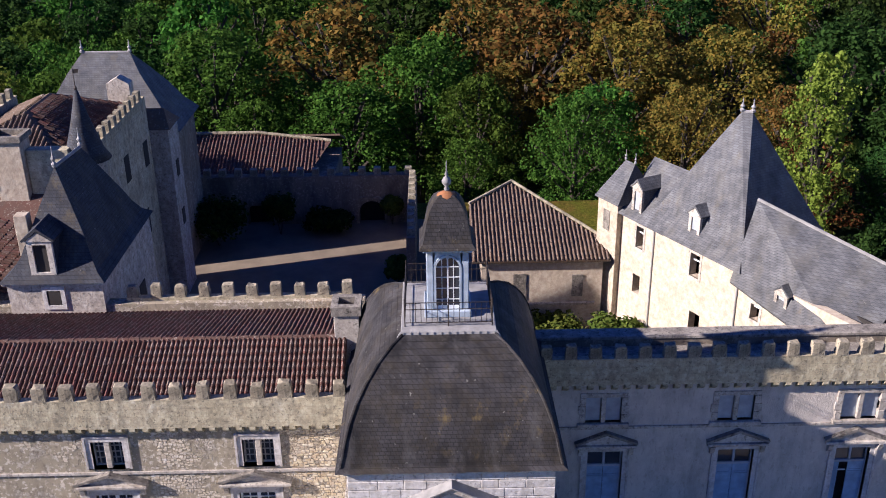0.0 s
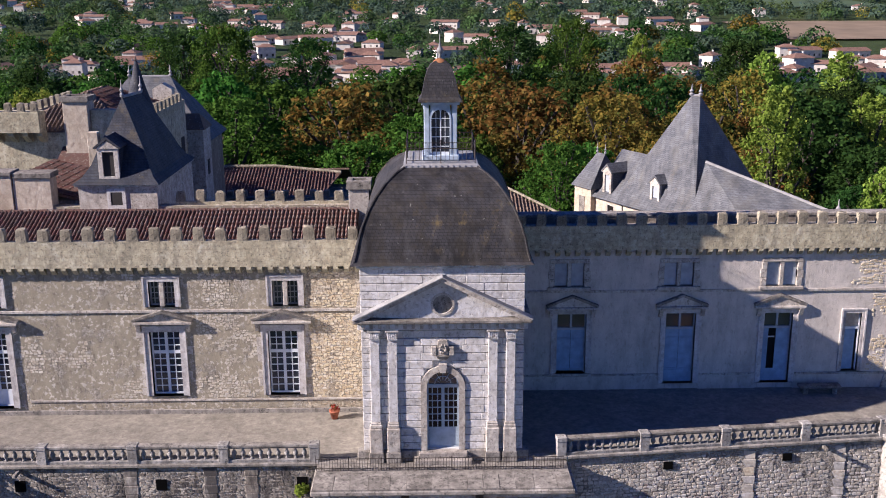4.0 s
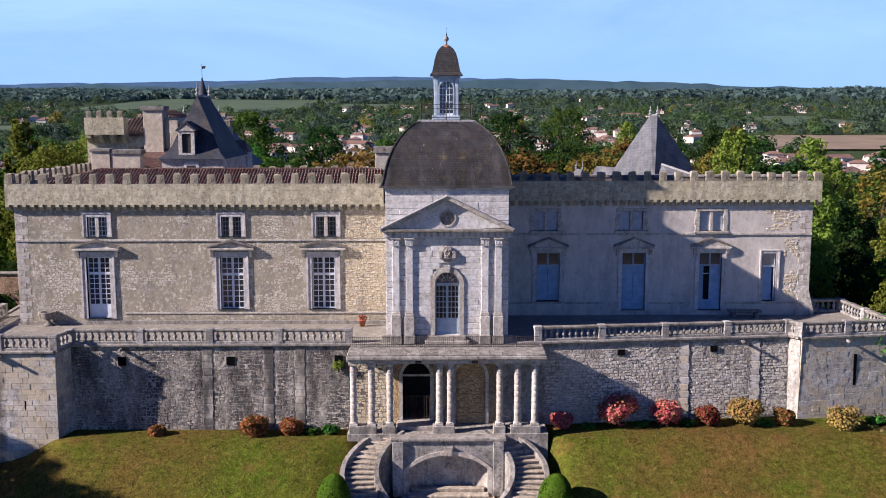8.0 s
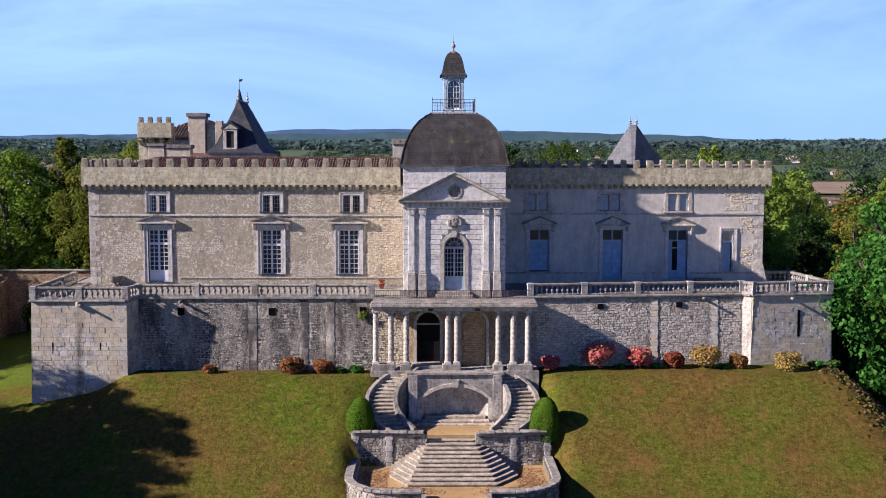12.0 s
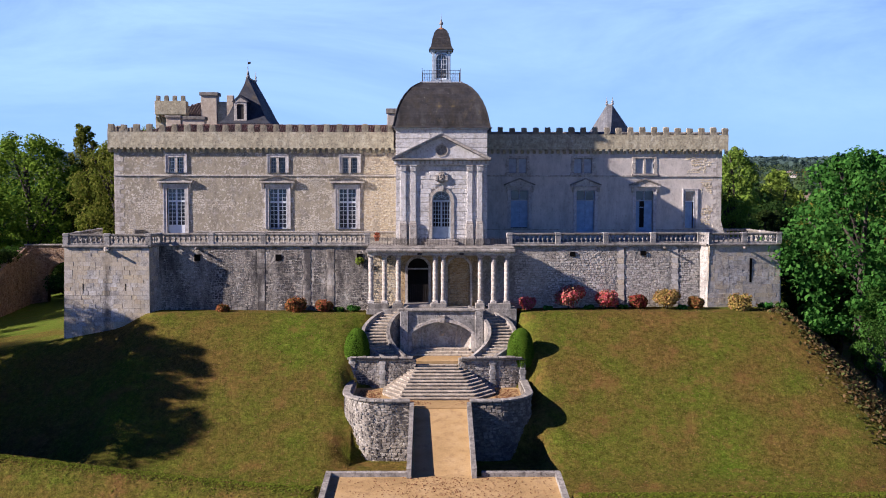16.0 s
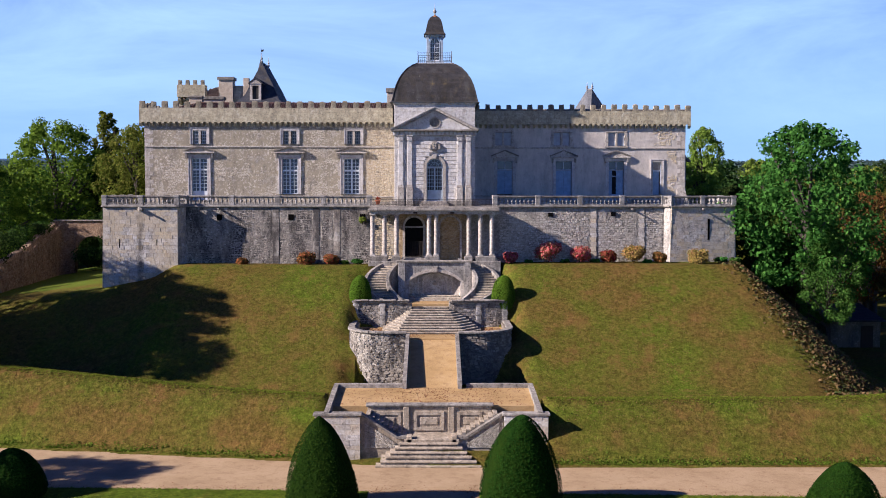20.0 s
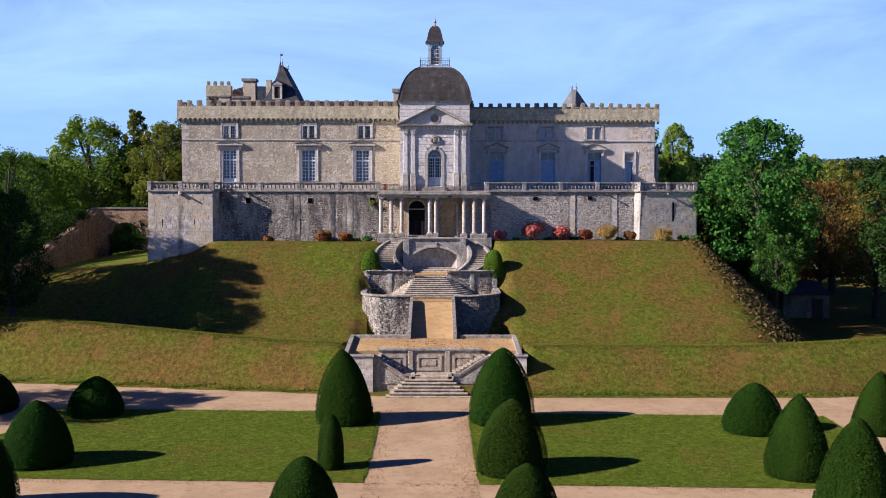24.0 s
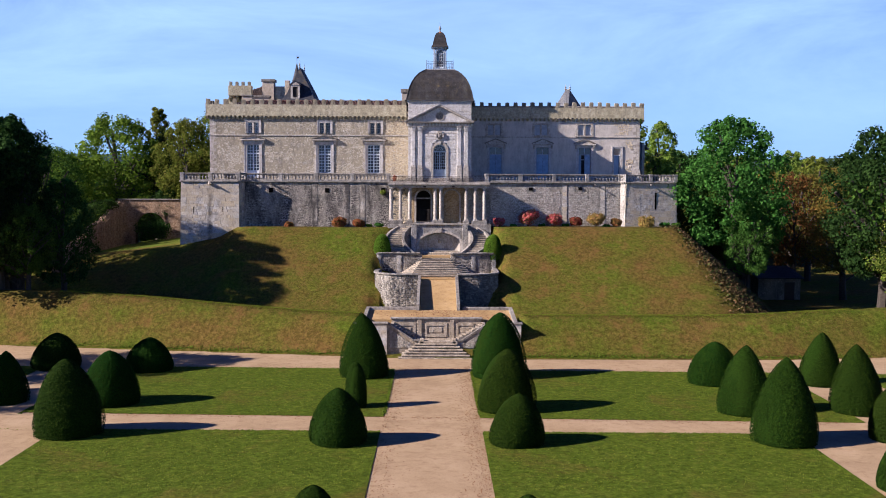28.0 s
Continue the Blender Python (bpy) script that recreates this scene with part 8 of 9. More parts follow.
for i in range(4):
    bm.faces.new((bv[i], bv[(i + 1) % 4], mv[(i + 1) % 4], mv[i]))
bm.faces.new((mv[0], mv[1], a1))
bm.faces.new((mv[1], mv[2], a2, a1))
bm.faces.new((mv[2], mv[3], a2))
bm.faces.new((mv[3], mv[0], a1, a2))
bm.faces.new(bv[::-1])
part("pyramid_roof", bm, SLATE_PALE, cb, "tall pale slate pyramid roof")
part("ridge_roll", rod(B(), apx, apy, 0.09), LEAD, cb)
finial(cb, *apx, 0.75, 0.12)
finial(cb, *apy, 0.75, 0.12)
bm = prism(B(), [un(-6.0, -0.4, 4.75), un(-6.0, 0.3, 5.35), un(-6.0, 2.3, 7.85), un(-6.0, 4.4, 5.35), un(-6.0, 5.4, 4.75)], U * -4.2)
part("low_roof", bm, SLATE_PALE, cb)
bm = B()
q = [bm.verts.new(p) for p in (un(-12.2, -0.6, 5.25), un(-9.9, -0.6, 5.25), un(-9.9, 2.5, 5.25), un(-12.2, 2.5, 5.25))]
t2 = [bm.verts.new(p) for p in (un(-11.2, 0.9, 7.6), un(-10.3, 0.9, 7.6))]
bm.faces.new((q[0], q[1], t2[1], t2[0]))
bm.faces.new((q[1], q[2], t2[1]))
bm.faces.new((q[2], q[3], t2[0], t2[1]))
bm.faces.new((q[3], q[0], t2[0]))
bm.faces.new(q[::-1])
part("corner_roof", bm, SLATE_PALE, cb)
part("corner_tower", prism(B(), [un(-12.0, -0.4, -3.4), un(-10.102, -0.4, -3.4), un(-10.102, 2.3, -3.4), un(-12.0, 2.3, -3.4)], (0, 0, 8.64)), PLASTER, cb, "projecting corner bay")
part("corner_window", prism(B(), [un(-11.4, -0.44, 3.3), un(-10.8, -0.44, 3.3), un(-10.8, -0.4, 3.3), un(-11.4, -0.4, 3.3)], (0, 0, 1.3)), COPING, cb)
for u in (-11.2, -10.3):
    finial(cb, *un(u, 0.9, 7.6), 0.7, 0.07)
dormer(cb, un(-8.95, 0.05, 4.85), tuple(-N)[:2], 0.9, 2.15, 1.8, SLATE_PALE, False)
dormer(cb, un(-4.1, 0.1, 4.95), tuple(-N)[:2], 0.9, 2.05, 1.7, SLATE_PALE, False)
dormer(cb, un(2.8, -0.25, 3.35), tuple(-N)[:2], 0.85, 1.75, 1.7, SLATE_PALE, False)
part("chimney_shaft", prism(B(), [un(-7.2, 4.4, 6), un(-6.6, 4.4, 6), un(-6.6, 5.0, 6), un(-7.2, 5.0, 6)], (0, 0, 3.0)), PLASTER, cb)
RA, RB2 = Vector((16.66, 17.8, 8.45)), Vector((22.9, 12.4, 6.3))
tilted([RA, RB2, un(7.5, -0.45, 2.8), un(-0.5, -0.45, 4.15)], "wing_roof", SLATE_PALE, cb, 0.2, "broad pale slate wing roof")
tilted([RB2, RA, un(0.2, 7.2, 4.6), un(6.5, 8.0, 4.3)], "wing_roof", SLATE_PALE, cb, 0.2)
part("wing_ridge", rod(B(), RA, RB2, 0.09), LEAD, cb)
finial(cb, RB2.x, RB2.y, RB2.z, 0.9, 0.12)


# ---- trees and plants ----
def crown_points(rng, lumps, per, spread_):
    c, n = [], []
    for (x, y, z, r) in lumps:
        d = rng.normal(0, 1, (per, 3))
        d /= np.linalg.norm(d, axis=1)[:, None]
        rad = r * rng.uniform(0.3, 1.12, per) ** 0.7
        p = np.array((x, y, z)) + d * rad[:, None] * np.array((1, 1, spread_))
        c.append(p)
        n.append(d + np.array((0, 0, 0.35)))
    return np.concatenate(c), np.concatenate(n)


def make_tree(name, h, r, material, seed, count=4200, leaf=0.34, base=0.28, narrow=1.0, label="", group="woodland trees", lumpn=20):
    """A tapered trunk with limbs and an uneven crown of leaf clumps, at the origin."""
    rng = np.random.default_rng(seed)
    th = thing(name, (0, 0, 0), label, "tree", group)
    z0, z1 = h * base, h
    lumps = []
    for i in range(lumpn):
        t = (i + 0.5) / lumpn
        z = z0 + (z1 - z0) * (0.06 + 0.86 * t)
        env = r * (math.sin(math.pi * (0.16 + 0.80 * t)) ** 0.7) * narrow
        a = i * 2.4 + rng.uniform(-0.6, 0.6)
        rr = env * rng.uniform(0.2, 1.0) ** 0.6
        lr = r * rng.uniform(0.13, 0.32) * (0.75 + 0.4 * math.sin(math.pi * t)) * (0.6 + 0.4 * narrow) * (34 / lumpn) ** 0.33
        lumps.append((rr * math.cos(a), rr * math.sin(a), min(z, z1 - lr * 0.7), lr))
    bm = B()
    segs = 5
    px, py = 0.0, 0.0
    for k in range(segs):
        za, zb = h * 0.75 * k / segs - (0.5 if k == 0 else 0), h * 0.75 * (k + 1) / segs
        qx, qy = px + rng.uniform(-0.15, 0.15), py + rng.uniform(-0.15, 0.15)
        r0, r1 = 0.032 * h * (1 - k / segs * 0.85), 0.032 * h * (1 - (k + 1) / segs * 0.85)
        d = Vector((qx, qy, zb)) - Vector((px, py, za))
        g = bmesh.ops.create_cone(bm, cap_ends=True, segments=7, radius1=r0, radius2=r1, depth=d.length)["verts"]
        bmesh.ops.transform(bm, matrix=Matrix.Translation((Vector((px, py, za)) + Vector((qx, qy, zb))) / 2) @ d.to_track_quat("Z", "Y").to_matrix().to_4x4(), verts=g)
        px, py = qx, qy
    part("trunk", bm, BARK, th)
    bm = B()
    for (x, y, z, lr) in lumps[::max(1, lumpn // 12)]:
        s = Vector((0, 0, max(h * 0.15, z * 0.62)))
        rod(bm, s, (x, y, z), 0.008 * h, 5)
    part("limb", bm, BARK, th)
    c, nn = crown_points(rng, lumps, int(count * 0.8) // lumpn, 0.82)
    k = int(count * 0.2)
    t = rng.uniform(0.05, 0.9, k)
    a = rng.uniform(0, 2 * math.pi, k)
    rr = r * np.sin(math.pi * (0.16 + 0.80 * t)) ** 0.7 * narrow * 0.8 * np.sqrt(rng.uniform(0, 1, k))
    c = np.concatenate([c, np.stack([rr * np.cos(a), rr * np.sin(a), z0 + (z1 - z0) * t], axis=1)])
    nn = np.concatenate([nn, rng.normal(0, 1, (k, 3)) + np.array((0, 0, 0.5))])
    me = quads("crown", leaf_quads(c, nn, leaf, rng), material)
    ob = new("crown", me)
    ob.parent = th
    return th


KINDS = {}
SPEC = [
    ("green", "broadleaf_tree", 15, 5.2, LEAF_GREEN, 11, "broad green deciduous tree with a rounded crown", 1.0),
    ("green2", "broadleaf_tree", 17, 5.8, LEAF_GREEN, 12, "tall green deciduous tree with an uneven crown", 1.0),
    ("dark", "broadleaf_tree", 16, 5.0, LEAF_DARK, 13, "dark green shady deciduous tree", 1.0),
    ("dark2", "broadleaf_tree", 13, 4.8, LEAF_DARK, 14, "dark green low-branched tree", 1.0),
    ("rust", "autumn_tree", 15, 5.2, LEAF_RUST, 15, "tree in rusty orange autumn leaf", 1.0),
    ("gold", "autumn_tree", 16, 5.4, LEAF_GOLD, 16, "tree turning golden and olive in autumn", 1.0),
    ("bright", "broadleaf_tree", 14, 5.0, LEAF_BRIGHT, 17, "bright green tree in full leaf", 1.0),
    ("fresh", "broadleaf_tree", 15, 5.2, LEAF_FRESH, 21, "spreading yellow-green tree in sunlight", 1.0),
    ("olive", "broadleaf_tree", 16, 5.4, LEAF_OLIVE, 19, "tall tree with yellowing olive green leaves", 1.0),
    ("poplar", "poplar_tree", 20, 2.6, LEAF_OLIVE, 20, "slender green poplar with upswept leafy crown", 0.8),
    ("lime", "poplar_tree", 19, 4.2, LEAF_LIME, 18, "tall lime green tree with a narrow loose crown", 0.75),
]
KINDS["high"] = (make_tree("broadleaf_tree", 18.5, 4.2, LEAF_DARK, 31, 16000, 0.14, 0.56, 1.0, "tall dark tree with a high crown on a bare trunk", lumpn=80), 18.5)
for key, nm, h, r, mt, sd, lb, nw in SPEC:
    KINDS[key] = (make_tree(nm, h, r, mt, sd, 17000, 0.135, 0.2, nw, lb, lumpn=100), h)
    KINDS[key + "_far"] = (make_tree(nm, h, r, mt, sd + 50, 9500, 0.15, 0.2, nw, lb, lumpn=90), h)
    KINDS[key + "_back"] = (make_tree(nm, h, r, mt, sd + 90, 4200, 0.22, 0.2, nw, lb, lumpn=60), h)
USED = set()


def plant(key, x, y, h, turn=0.0, z=None, wide=1.0):
    src, h0 = KINDS[key]
    s = h / h0
    z = height(x, y) - 0.2 if z is None else z
    m = Matrix.Translation((x, y, z)) @ Matrix.Rotation(turn, 4, "Z") @ Matrix.Diagonal((s * wide, s * wide, s, 1))
    if key not in USED:
        USED.add(key)
        src.matrix_basis = m
        return src
    ob = copy_thing(src, Matrix())
    ob.matrix_basis = m
    return ob


rt = random.Random(77)
# trees close to the castle, both sides
for key, x, y, h, w in (
    ("bright", 31.6, -2.4, 19.0, 0.98), ("bright", 32.4, -5.5, 10.3, 0.78), ("green", 33, 4.5, 15, 0.9), ("lime", 28.4, 18, 17.2, 0.85), ("olive", 33.5, 12, 15.0, 0.8), ("lime", 38, 19, 17, 0.8), ("green", 37, 20, 16, 1.0), ("rust", 44.5, 15, 16.0, 0.8),
    ("dark", 44.0, -11, 20.5, 1.0), ("green", 48, -12, 21.5, 1.0), ("olive", 45.5, -15, 14.0, 0.9), ("dark", 46.0, -17, 17.0, 0.9), ("green2", 52, -6, 19, 1.0), ("gold", 48, 8, 15, 1), ("dark2", 45.0, -22, 9.5, 1.0), ("green", 55, -20, 16, 1), ("dark", 33, 22, 15, 1),
    ("green", 41, 24, 16, 1), ("lime", 45, 38, 19, 0.9), ("dark", 37, 38, 15, 1), ("gold", 52, 30, 16, 1), ("dark2", 30.5, 30, 12, 1), ("dark", 31, 6, 12, 1),
    ("high", -40.5, -17, 18.0, 1.1), ("dark2", -39.0, -20.5, 10.0, 0.9), ("dark", -42.2, -23.2, 17.0, 0.85), ("dark", -34.4, -18.2, 13.2, 0.8), ("green", -36.4, -21.2, 8.5, 0.9), ("dark", -38.2, -18.5, 15.0, 0.8), ("dark", -46, -17, 17, 1.0), ("high", -41.0, -13.4, 17.0, 0.9), ("dark", -50, -20, 18, 1), ("green2", -53, -14, 19, 1),
    ("fresh", -48.6, 42, 20.8, 1.1), ("fresh", -56.0, 36, 17.0, 1.1), ("olive", -37.0, 37.5, 18.2, 0.85), ("olive", -32.6, 39.5, 19.4, 0.85), ("poplar", -43.8, 47, 22.0, 1.0), ("dark2", -40.0, 36.6, 8.0, 1.0), ("dark", -35.6, 35.9, 8.0, 0.8), ("fresh", -50, 9, 13.0, 0.9), ("dark", -57, 8, 17, 1), ("dark", -30, 43, 15, 1), ("green2", -52, 22, 16, 1),
    ("dark2", -42, -40.5, 15.0, 1.1), ("dark2", -42, -52, 12.0, 1.1), ("dark", -60, -8, 18, 1), ("dark", -62, -22, 18, 1), ("dark", -43.0, -19.0, 17.5, 1.0), ("dark", -48, -19, 18, 1.1), ("dark", -44.5, -18, 16, 1.1), ("green", -31, 46, 17, 1), ("dark", -41, 46, 18, 1),
):
    plant(key + ("_far" if (abs(x) > 44 or y > 20) and key not in ("fresh", "olive") else ""), x, y, h, rt.uniform(0, 6.28), None, w)
# the autumn wood behind the courtyard
WOOD = {"l": ["green", "dark", "dark", "green2", "dark2", "green"], "c": ["rust", "gold", "green", "dark", "dark2", "green"], "r": ["gold", "rust", "gold", "dark", "green", "rust", "dark"], "f": ["lime", "gold", "green", "dark", "dark2"]}
row = 0
y = 55.0
while y < 138:
    x = -84 + (row % 2) * 4 - (y - 55) * 0.35
    while x < 92 + (y - 55) * 0.4:
        ax = x + rt.uniform(-2.4, 2.4)
        ay = y + rt.uniform(-2.5, 2.5)
        u = ax / (1 + (ay - 55) * 0.006)
        zone = "l" if u < -17 else ("c" if u < 4 else ("r" if u < 36 else "f"))
        key = rt.choice(WOOD[zone])
        tail = "_far" if y < 80 else "_back"
        if y < 62 and -22 < ax < 12:
            key = rt.choice(["bright", "green", "dark2"])
            plant(key + "_far", ax, ay + 3, rt.uniform(9, 12.5), rt.uniform(0, 6.28))
        else:
            plant(key + tail, ax, ay, rt.uniform(13, 18.5) * (1.12 if key == "lime" else 1) * (1.0 if y < 72 else 1.22), rt.uniform(0, 6.28), None, rt.uniform(0.95, 1.2))
        x += 10.6 + (y - 55) * 0.03
    y += 9.6 + (y - 55) * 0.04
    row += 1
# taller trees standing above the wood
for key, x, y, h, w in (("green", -37, 140, 28, 0.9), ("dark", -46, 145, 26, 0.9), ("dark", 14, 140, 28, 0.9), ("green2", 26, 142, 29, 0.7), ("lime", 38, 140, 26, 0.8), ("dark", -24, 150, 25, 0.9), ("dark2", 60, 150, 24, 1.0), ("lime", 29.5, 42, 21, 0.85)):
    plant(key + "_far", x, y, h, rt.uniform(0, 6.28), None, w)
for key, (src, h0) in list(KINDS.items()):
    if key not in USED:
        for o in (*src.children_recursive, src):
            bpy.data.objects.remove(o)


def bush(name, x, y, z, r, h, material, label, category="shrub", seed=1, count=1500, leaf=0.09, group="", squash=1.0, stems=True):
    """A rounded shrub: short stems and a shell of leaf and flower clusters."""
    rng = np.random.default_rng(seed)
    th = thing(name, (x, y, z), label, category, group)
    lumps = [(0, 0, h * 0.5, min(r, h * 0.5) * 0.95)]
    for i in range(9):
        a = i * 2.4
        lumps.append((r * 0.5 * math.cos(a), r * 0.5 * math.sin(a), h * rng.uniform(0.35, 0.68), r * 0.5))
    c, n = crown_points(rng, lumps, count // 10, h / (2 * r) if h < 2 * r else 1.0)
    ob = new("foliage", quads("foliage", leaf_quads(c, n, leaf, rng), material))
    ob.parent = th
    if stems:
        bm = B()
        for i in range(5):
            a = i * 1.3
            rod(bm, (x, y, z - 0.1), (x + 0.4 * r * math.cos(a), y + 0.4 * r * math.sin(a), z + h * 0.6), 0.02, 5)
        part("stems", bm, BARK, th)
    return th


for i, (x, y, z, r, mt, lb) in enumerate((
    (6.2, -5.5, -4.75, 0.62, BLOOM_PINK, "small hydrangea with faded pink heads at the wall foot"), (9.3, -5.1, -4.75, 1.15, BLOOM_PINK, "large hydrangea covered in deep pink heads"),
    (12.0, -5.0, -4.75, 0.88, BLOOM_PINK, "round hydrangea with pink and cream heads"), (14.3, -4.9, -4.75, 0.7, BLOOM_RUST, "low hydrangea with rusty pink heads"),
    (16.4, -4.9, -4.75, 0.98, BLOOM_OLIVE, "round hydrangea fading to olive gold"), (18.55, -4.9, -4.75, 0.6, BLOOM_RUST, "small hydrangea with rust red heads"),
    (21.6, -5.4, -4.95, 0.9, BLOOM_OLIVE, "hydrangea with pink and cream heads below the bastion"), (-15.6, -6.0, -5.0, 0.48, BLOOM_RUST, "small shrub turning red and green"),
    (-10.4, -6.0, -4.95, 0.78, BLOOM_RUST, "rust brown hydrangea at the rampart foot"), (-8.4, -5.9, -4.95, 0.66, BLOOM_RUST, "bare twiggy shrub with dry red heads"))):
    bush("hydrangea", x, y, z, r, r * 1.75, mt, lb, "shrub", 100 + i, 3200, 0.085, "hydrangeas along the rampart")
for i, (x, y, r) in enumerate(((-6.3, -5.9, 0.5), (7.7, -5.4, 0.35), (10.7, -5.2, 0.4), (13.2, -5.0, 0.4), (17.5, -5.0, 0.35), (23.6, -5.0, 0.6), (-7.3, -6.0, 0.35), (24.9, -4.6, 0.5))):
    bush("leafy_weed", x, y, -4.8, r, r * 1.2, LEAF_BRIGHT, "clump of fresh green weeds at the wall foot", "weed", 140 + i, 300, 0.12, "weeds along the rampart")
bush("wall_weed", -5.9, -5.15, -1.5, 0.32, 0.7, LEAF_LIME, "weed growing from a drain hole", "weed", 160, 260, 0.09)


def clipped(name, x, y, z, r, h, material, label, seed, power=2.3, root=0.55, group="clipped yews of the parterre", count=20000, leaf=0.038, category="topiary"):
    """A clipped evergreen: a full rounded cone packed with short needles."""
    rng = np.random.default_rng(seed)
    th = thing(name, (x, y, z), label, category, group)
    t = rng.uniform(0, 1, count) ** 0.95
    a = rng.uniform(0, 2 * math.pi, count)
    lean = rng.uniform(-0.04, 0.04, 2)

    def rad(t):
        return r * np.maximum(0, 1 - t ** power) ** root * (0.93 + 0.07 * np.minimum(1, t * 6))

    wob = 1 + 0.035 * np.sin(3 * a + seed) + 0.025 * np.sin(5 * a - 4 * t + seed * 2)
    q = rad(t) * wob * rng.uniform(0.95, 1.02, count)
    c = np.stack([q * np.cos(a) + lean[0] * h * t, q * np.sin(a) + lean[1] * h * t, h * t], axis=1)
    n = np.stack([np.cos(a), np.sin(a), 0.2 + 1.3 * t ** 2], axis=1)
    ob = new("needles", quads("needles", leaf_quads(c, n, leaf, rng, 0.5), material))
    ob.parent = th
    prof = [(float(rad(np.array([k / 14]))[0]) * 0.945 + 0.01, h * k / 14 * 0.98) for k in range(15)]
    part("body", lathe(B(), prof, x, y, z, 22), YEW_CORE, th, "", True)
    return th


YEWS = ((-28.09, -36.56, 1.76, 2.55), (-26.67, -48.20, 1.3, 3.17), (-19.98, -56.01, 1.82, 4.06), (-20.16, -48.53, 1.74, 3.27), (-20.98, -37.58, 1.70, 2.39), (-5.34, -39.52, 1.77, 4.42),
        (-5.12, -49.48, 0.64, 2.76), (-5.39, -57.62, 1.51, 2.85), (4.05, -39.61, 1.96, 4.53), (3.82, -49.99, 1.77, 3.66), (3.84, -57.84, 1.44, 2.62), (18.54, -41.90, 1.75, 2.87),
        (17.89, -50.71, 1.61, 4.02), (17.91, -57.44, 1.74, 4.48), (25.74, -42.12, 1.44, 3.54), (24.68, -50.42, 1.56, 4.05), (24.1, -56.87, 1.5, 2.9), (20.2, -65.52, 1.0, 2.1),
        (-5.2, -69.6, 0.9, 1.4), (3.3, -70.2, 0.8, 1.2))
for i, (x, y, r, h) in enumerate(YEWS):
    tall = h > 2.4 * r
    clipped("clipped_yew", x, y, GARDEN, r, h, LEAF_YEW, ("slender clipped yew column" if r < 0.8 else "tall conical clipped yew" if tall else "low dome-shaped clipped yew") + " on the garden lawn", 200 + i, 3.5 if r < 0.8 else (1.8 if tall else 2.1), 0.55 if r < 0.8 else (0.72 if tall else 0.64))
clipped("clipped_box", -5.68, -10.7, -7.75, 0.86, 2.5, LEAF_BOX, "egg-shaped clipped box bush beside the curved stair", 230, 3.2, 0.5, "clipped box bushes")
clipped("clipped_box", 5.22, -10.75, -7.75, 0.9, 2.5, LEAF_BOX, "egg-shaped clipped box bush beside the curved stair", 231, 3.2, 0.5, "clipped box bushes")
# creepers and hedge in the inner yard, yard bushes
for i, (x, y, z, r, h, mt, lb) in enumerate(((6.5, 23.6, -2.9, 2.4, 1.6, IVY, "long green creeper hedge in the yard"), (10.6, 22.4, -2.9, 1.8, 2.2, IVY, "thick ivy mound against the cream wall"), (11.9, 20.0, -2.9, 1.6, 1.8, IVY, "yellowing creeper mound in the inner yard"),
    (-2.9, 31.5, -2.8, 0.9, 2.6, IVY, "leafy shrub against the yard wall"), (-3.6, 42.2, -2.8, 0.9, 3.2, IVY, "ivy beside the yard gate"), (-12.2, 40.5, -2.8, 1.3, 4.4, LEAF_DARK, "dark clipped bush in the shaded yard"), (-8.5, 40.8, -2.8, 2.0, 2.0, LEAF_DARK, "dark spreading yard bush"), (-16.6, 38.5, -2.8, 2.4, 4.0, LEAF_DARK, "dark shrub in the shaded yard"), (-9.5, 14.5, -2.8, 1.6, 1.4, LEAF_DARK, "round shrub in the shaded yard"))):
    bush("yard_shrub", x, y, z, r, h, mt, lb, "shrub", 250 + i, 2200, 0.16)
bush("moat_bush", -40.6, 32.0, -8.6, 2.7, 3.6, LEAF_DARK, "round dark bush at the moat wall", "shrub", 262, 1800, 0.14)
bush("hedge_block", 38.5, -33.2, GARDEN, 1.6, 2.6, LEAF_LIME, "clipped yellow-green hedge block", "hedge", 263, 2600, 0.12)


# ---- moat walls ----
MOAT = [(-45.9, 34.4, -2.7), (-44.4, 27.0, -3.5), (-43.0, 19.0, -4.7), (-40.8, 5.0, -6.1), (-38.8, -3.0, -6.8), (-38.0, -10.0, -7.3)]
bm = B()
rows = [[bm.verts.new(p) for p in ((x + 0.35, y, -12.5), (x, y, z), (x - 0.7, y, z), (x - 0.7, y, -12.5))] for x, y, z in MOAT]
for p, q in zip(rows, rows[1:]):
    for k in range(4):
        bm.faces.new((p[k], q[k], q[(k + 1) % 4], p[(k + 1) % 4]))
bm.faces.new(rows[0][::-1])
bm.faces.new(rows[-1])
bmesh.ops.recalc_face_normals(bm, faces=bm.faces)
mw = solid("wall_moat", bm, MOATWALL, "orange-brown rubble moat wall in tree shade", "wall")
bm = wall_grid(B(), -46.0, -27.0, -12.0, -2.55, 0.7, [(-43.6, -39.3, -12.0, -4.4)], front(34.0))
mr = solid("wall_moat_rear", bm, MOATWALL, "brown rubble bridge wall with a broad arch over the moat", "wall")
part("arch_ring", ring(B(), arch_pts(-41.45, 4.3, -12.0, -6.5, 12, 33.9), [(-43.75, 33.9, -12.0), (-43.75, 33.9, -6.5)] + [(-43.75 + 4.6 * i / 12, 33.9, -4.1) for i in range(1, 12)] + [(-39.15, 33.9, -6.5), (-39.15, 33.9, -12.0)], (0, 0.9, 0)), MOATWALL, mr)
part("coping", boxed(-46.1, -27.0, 33.85, 34.8, -2.55, -2.4, 0.03), COPING, mr)
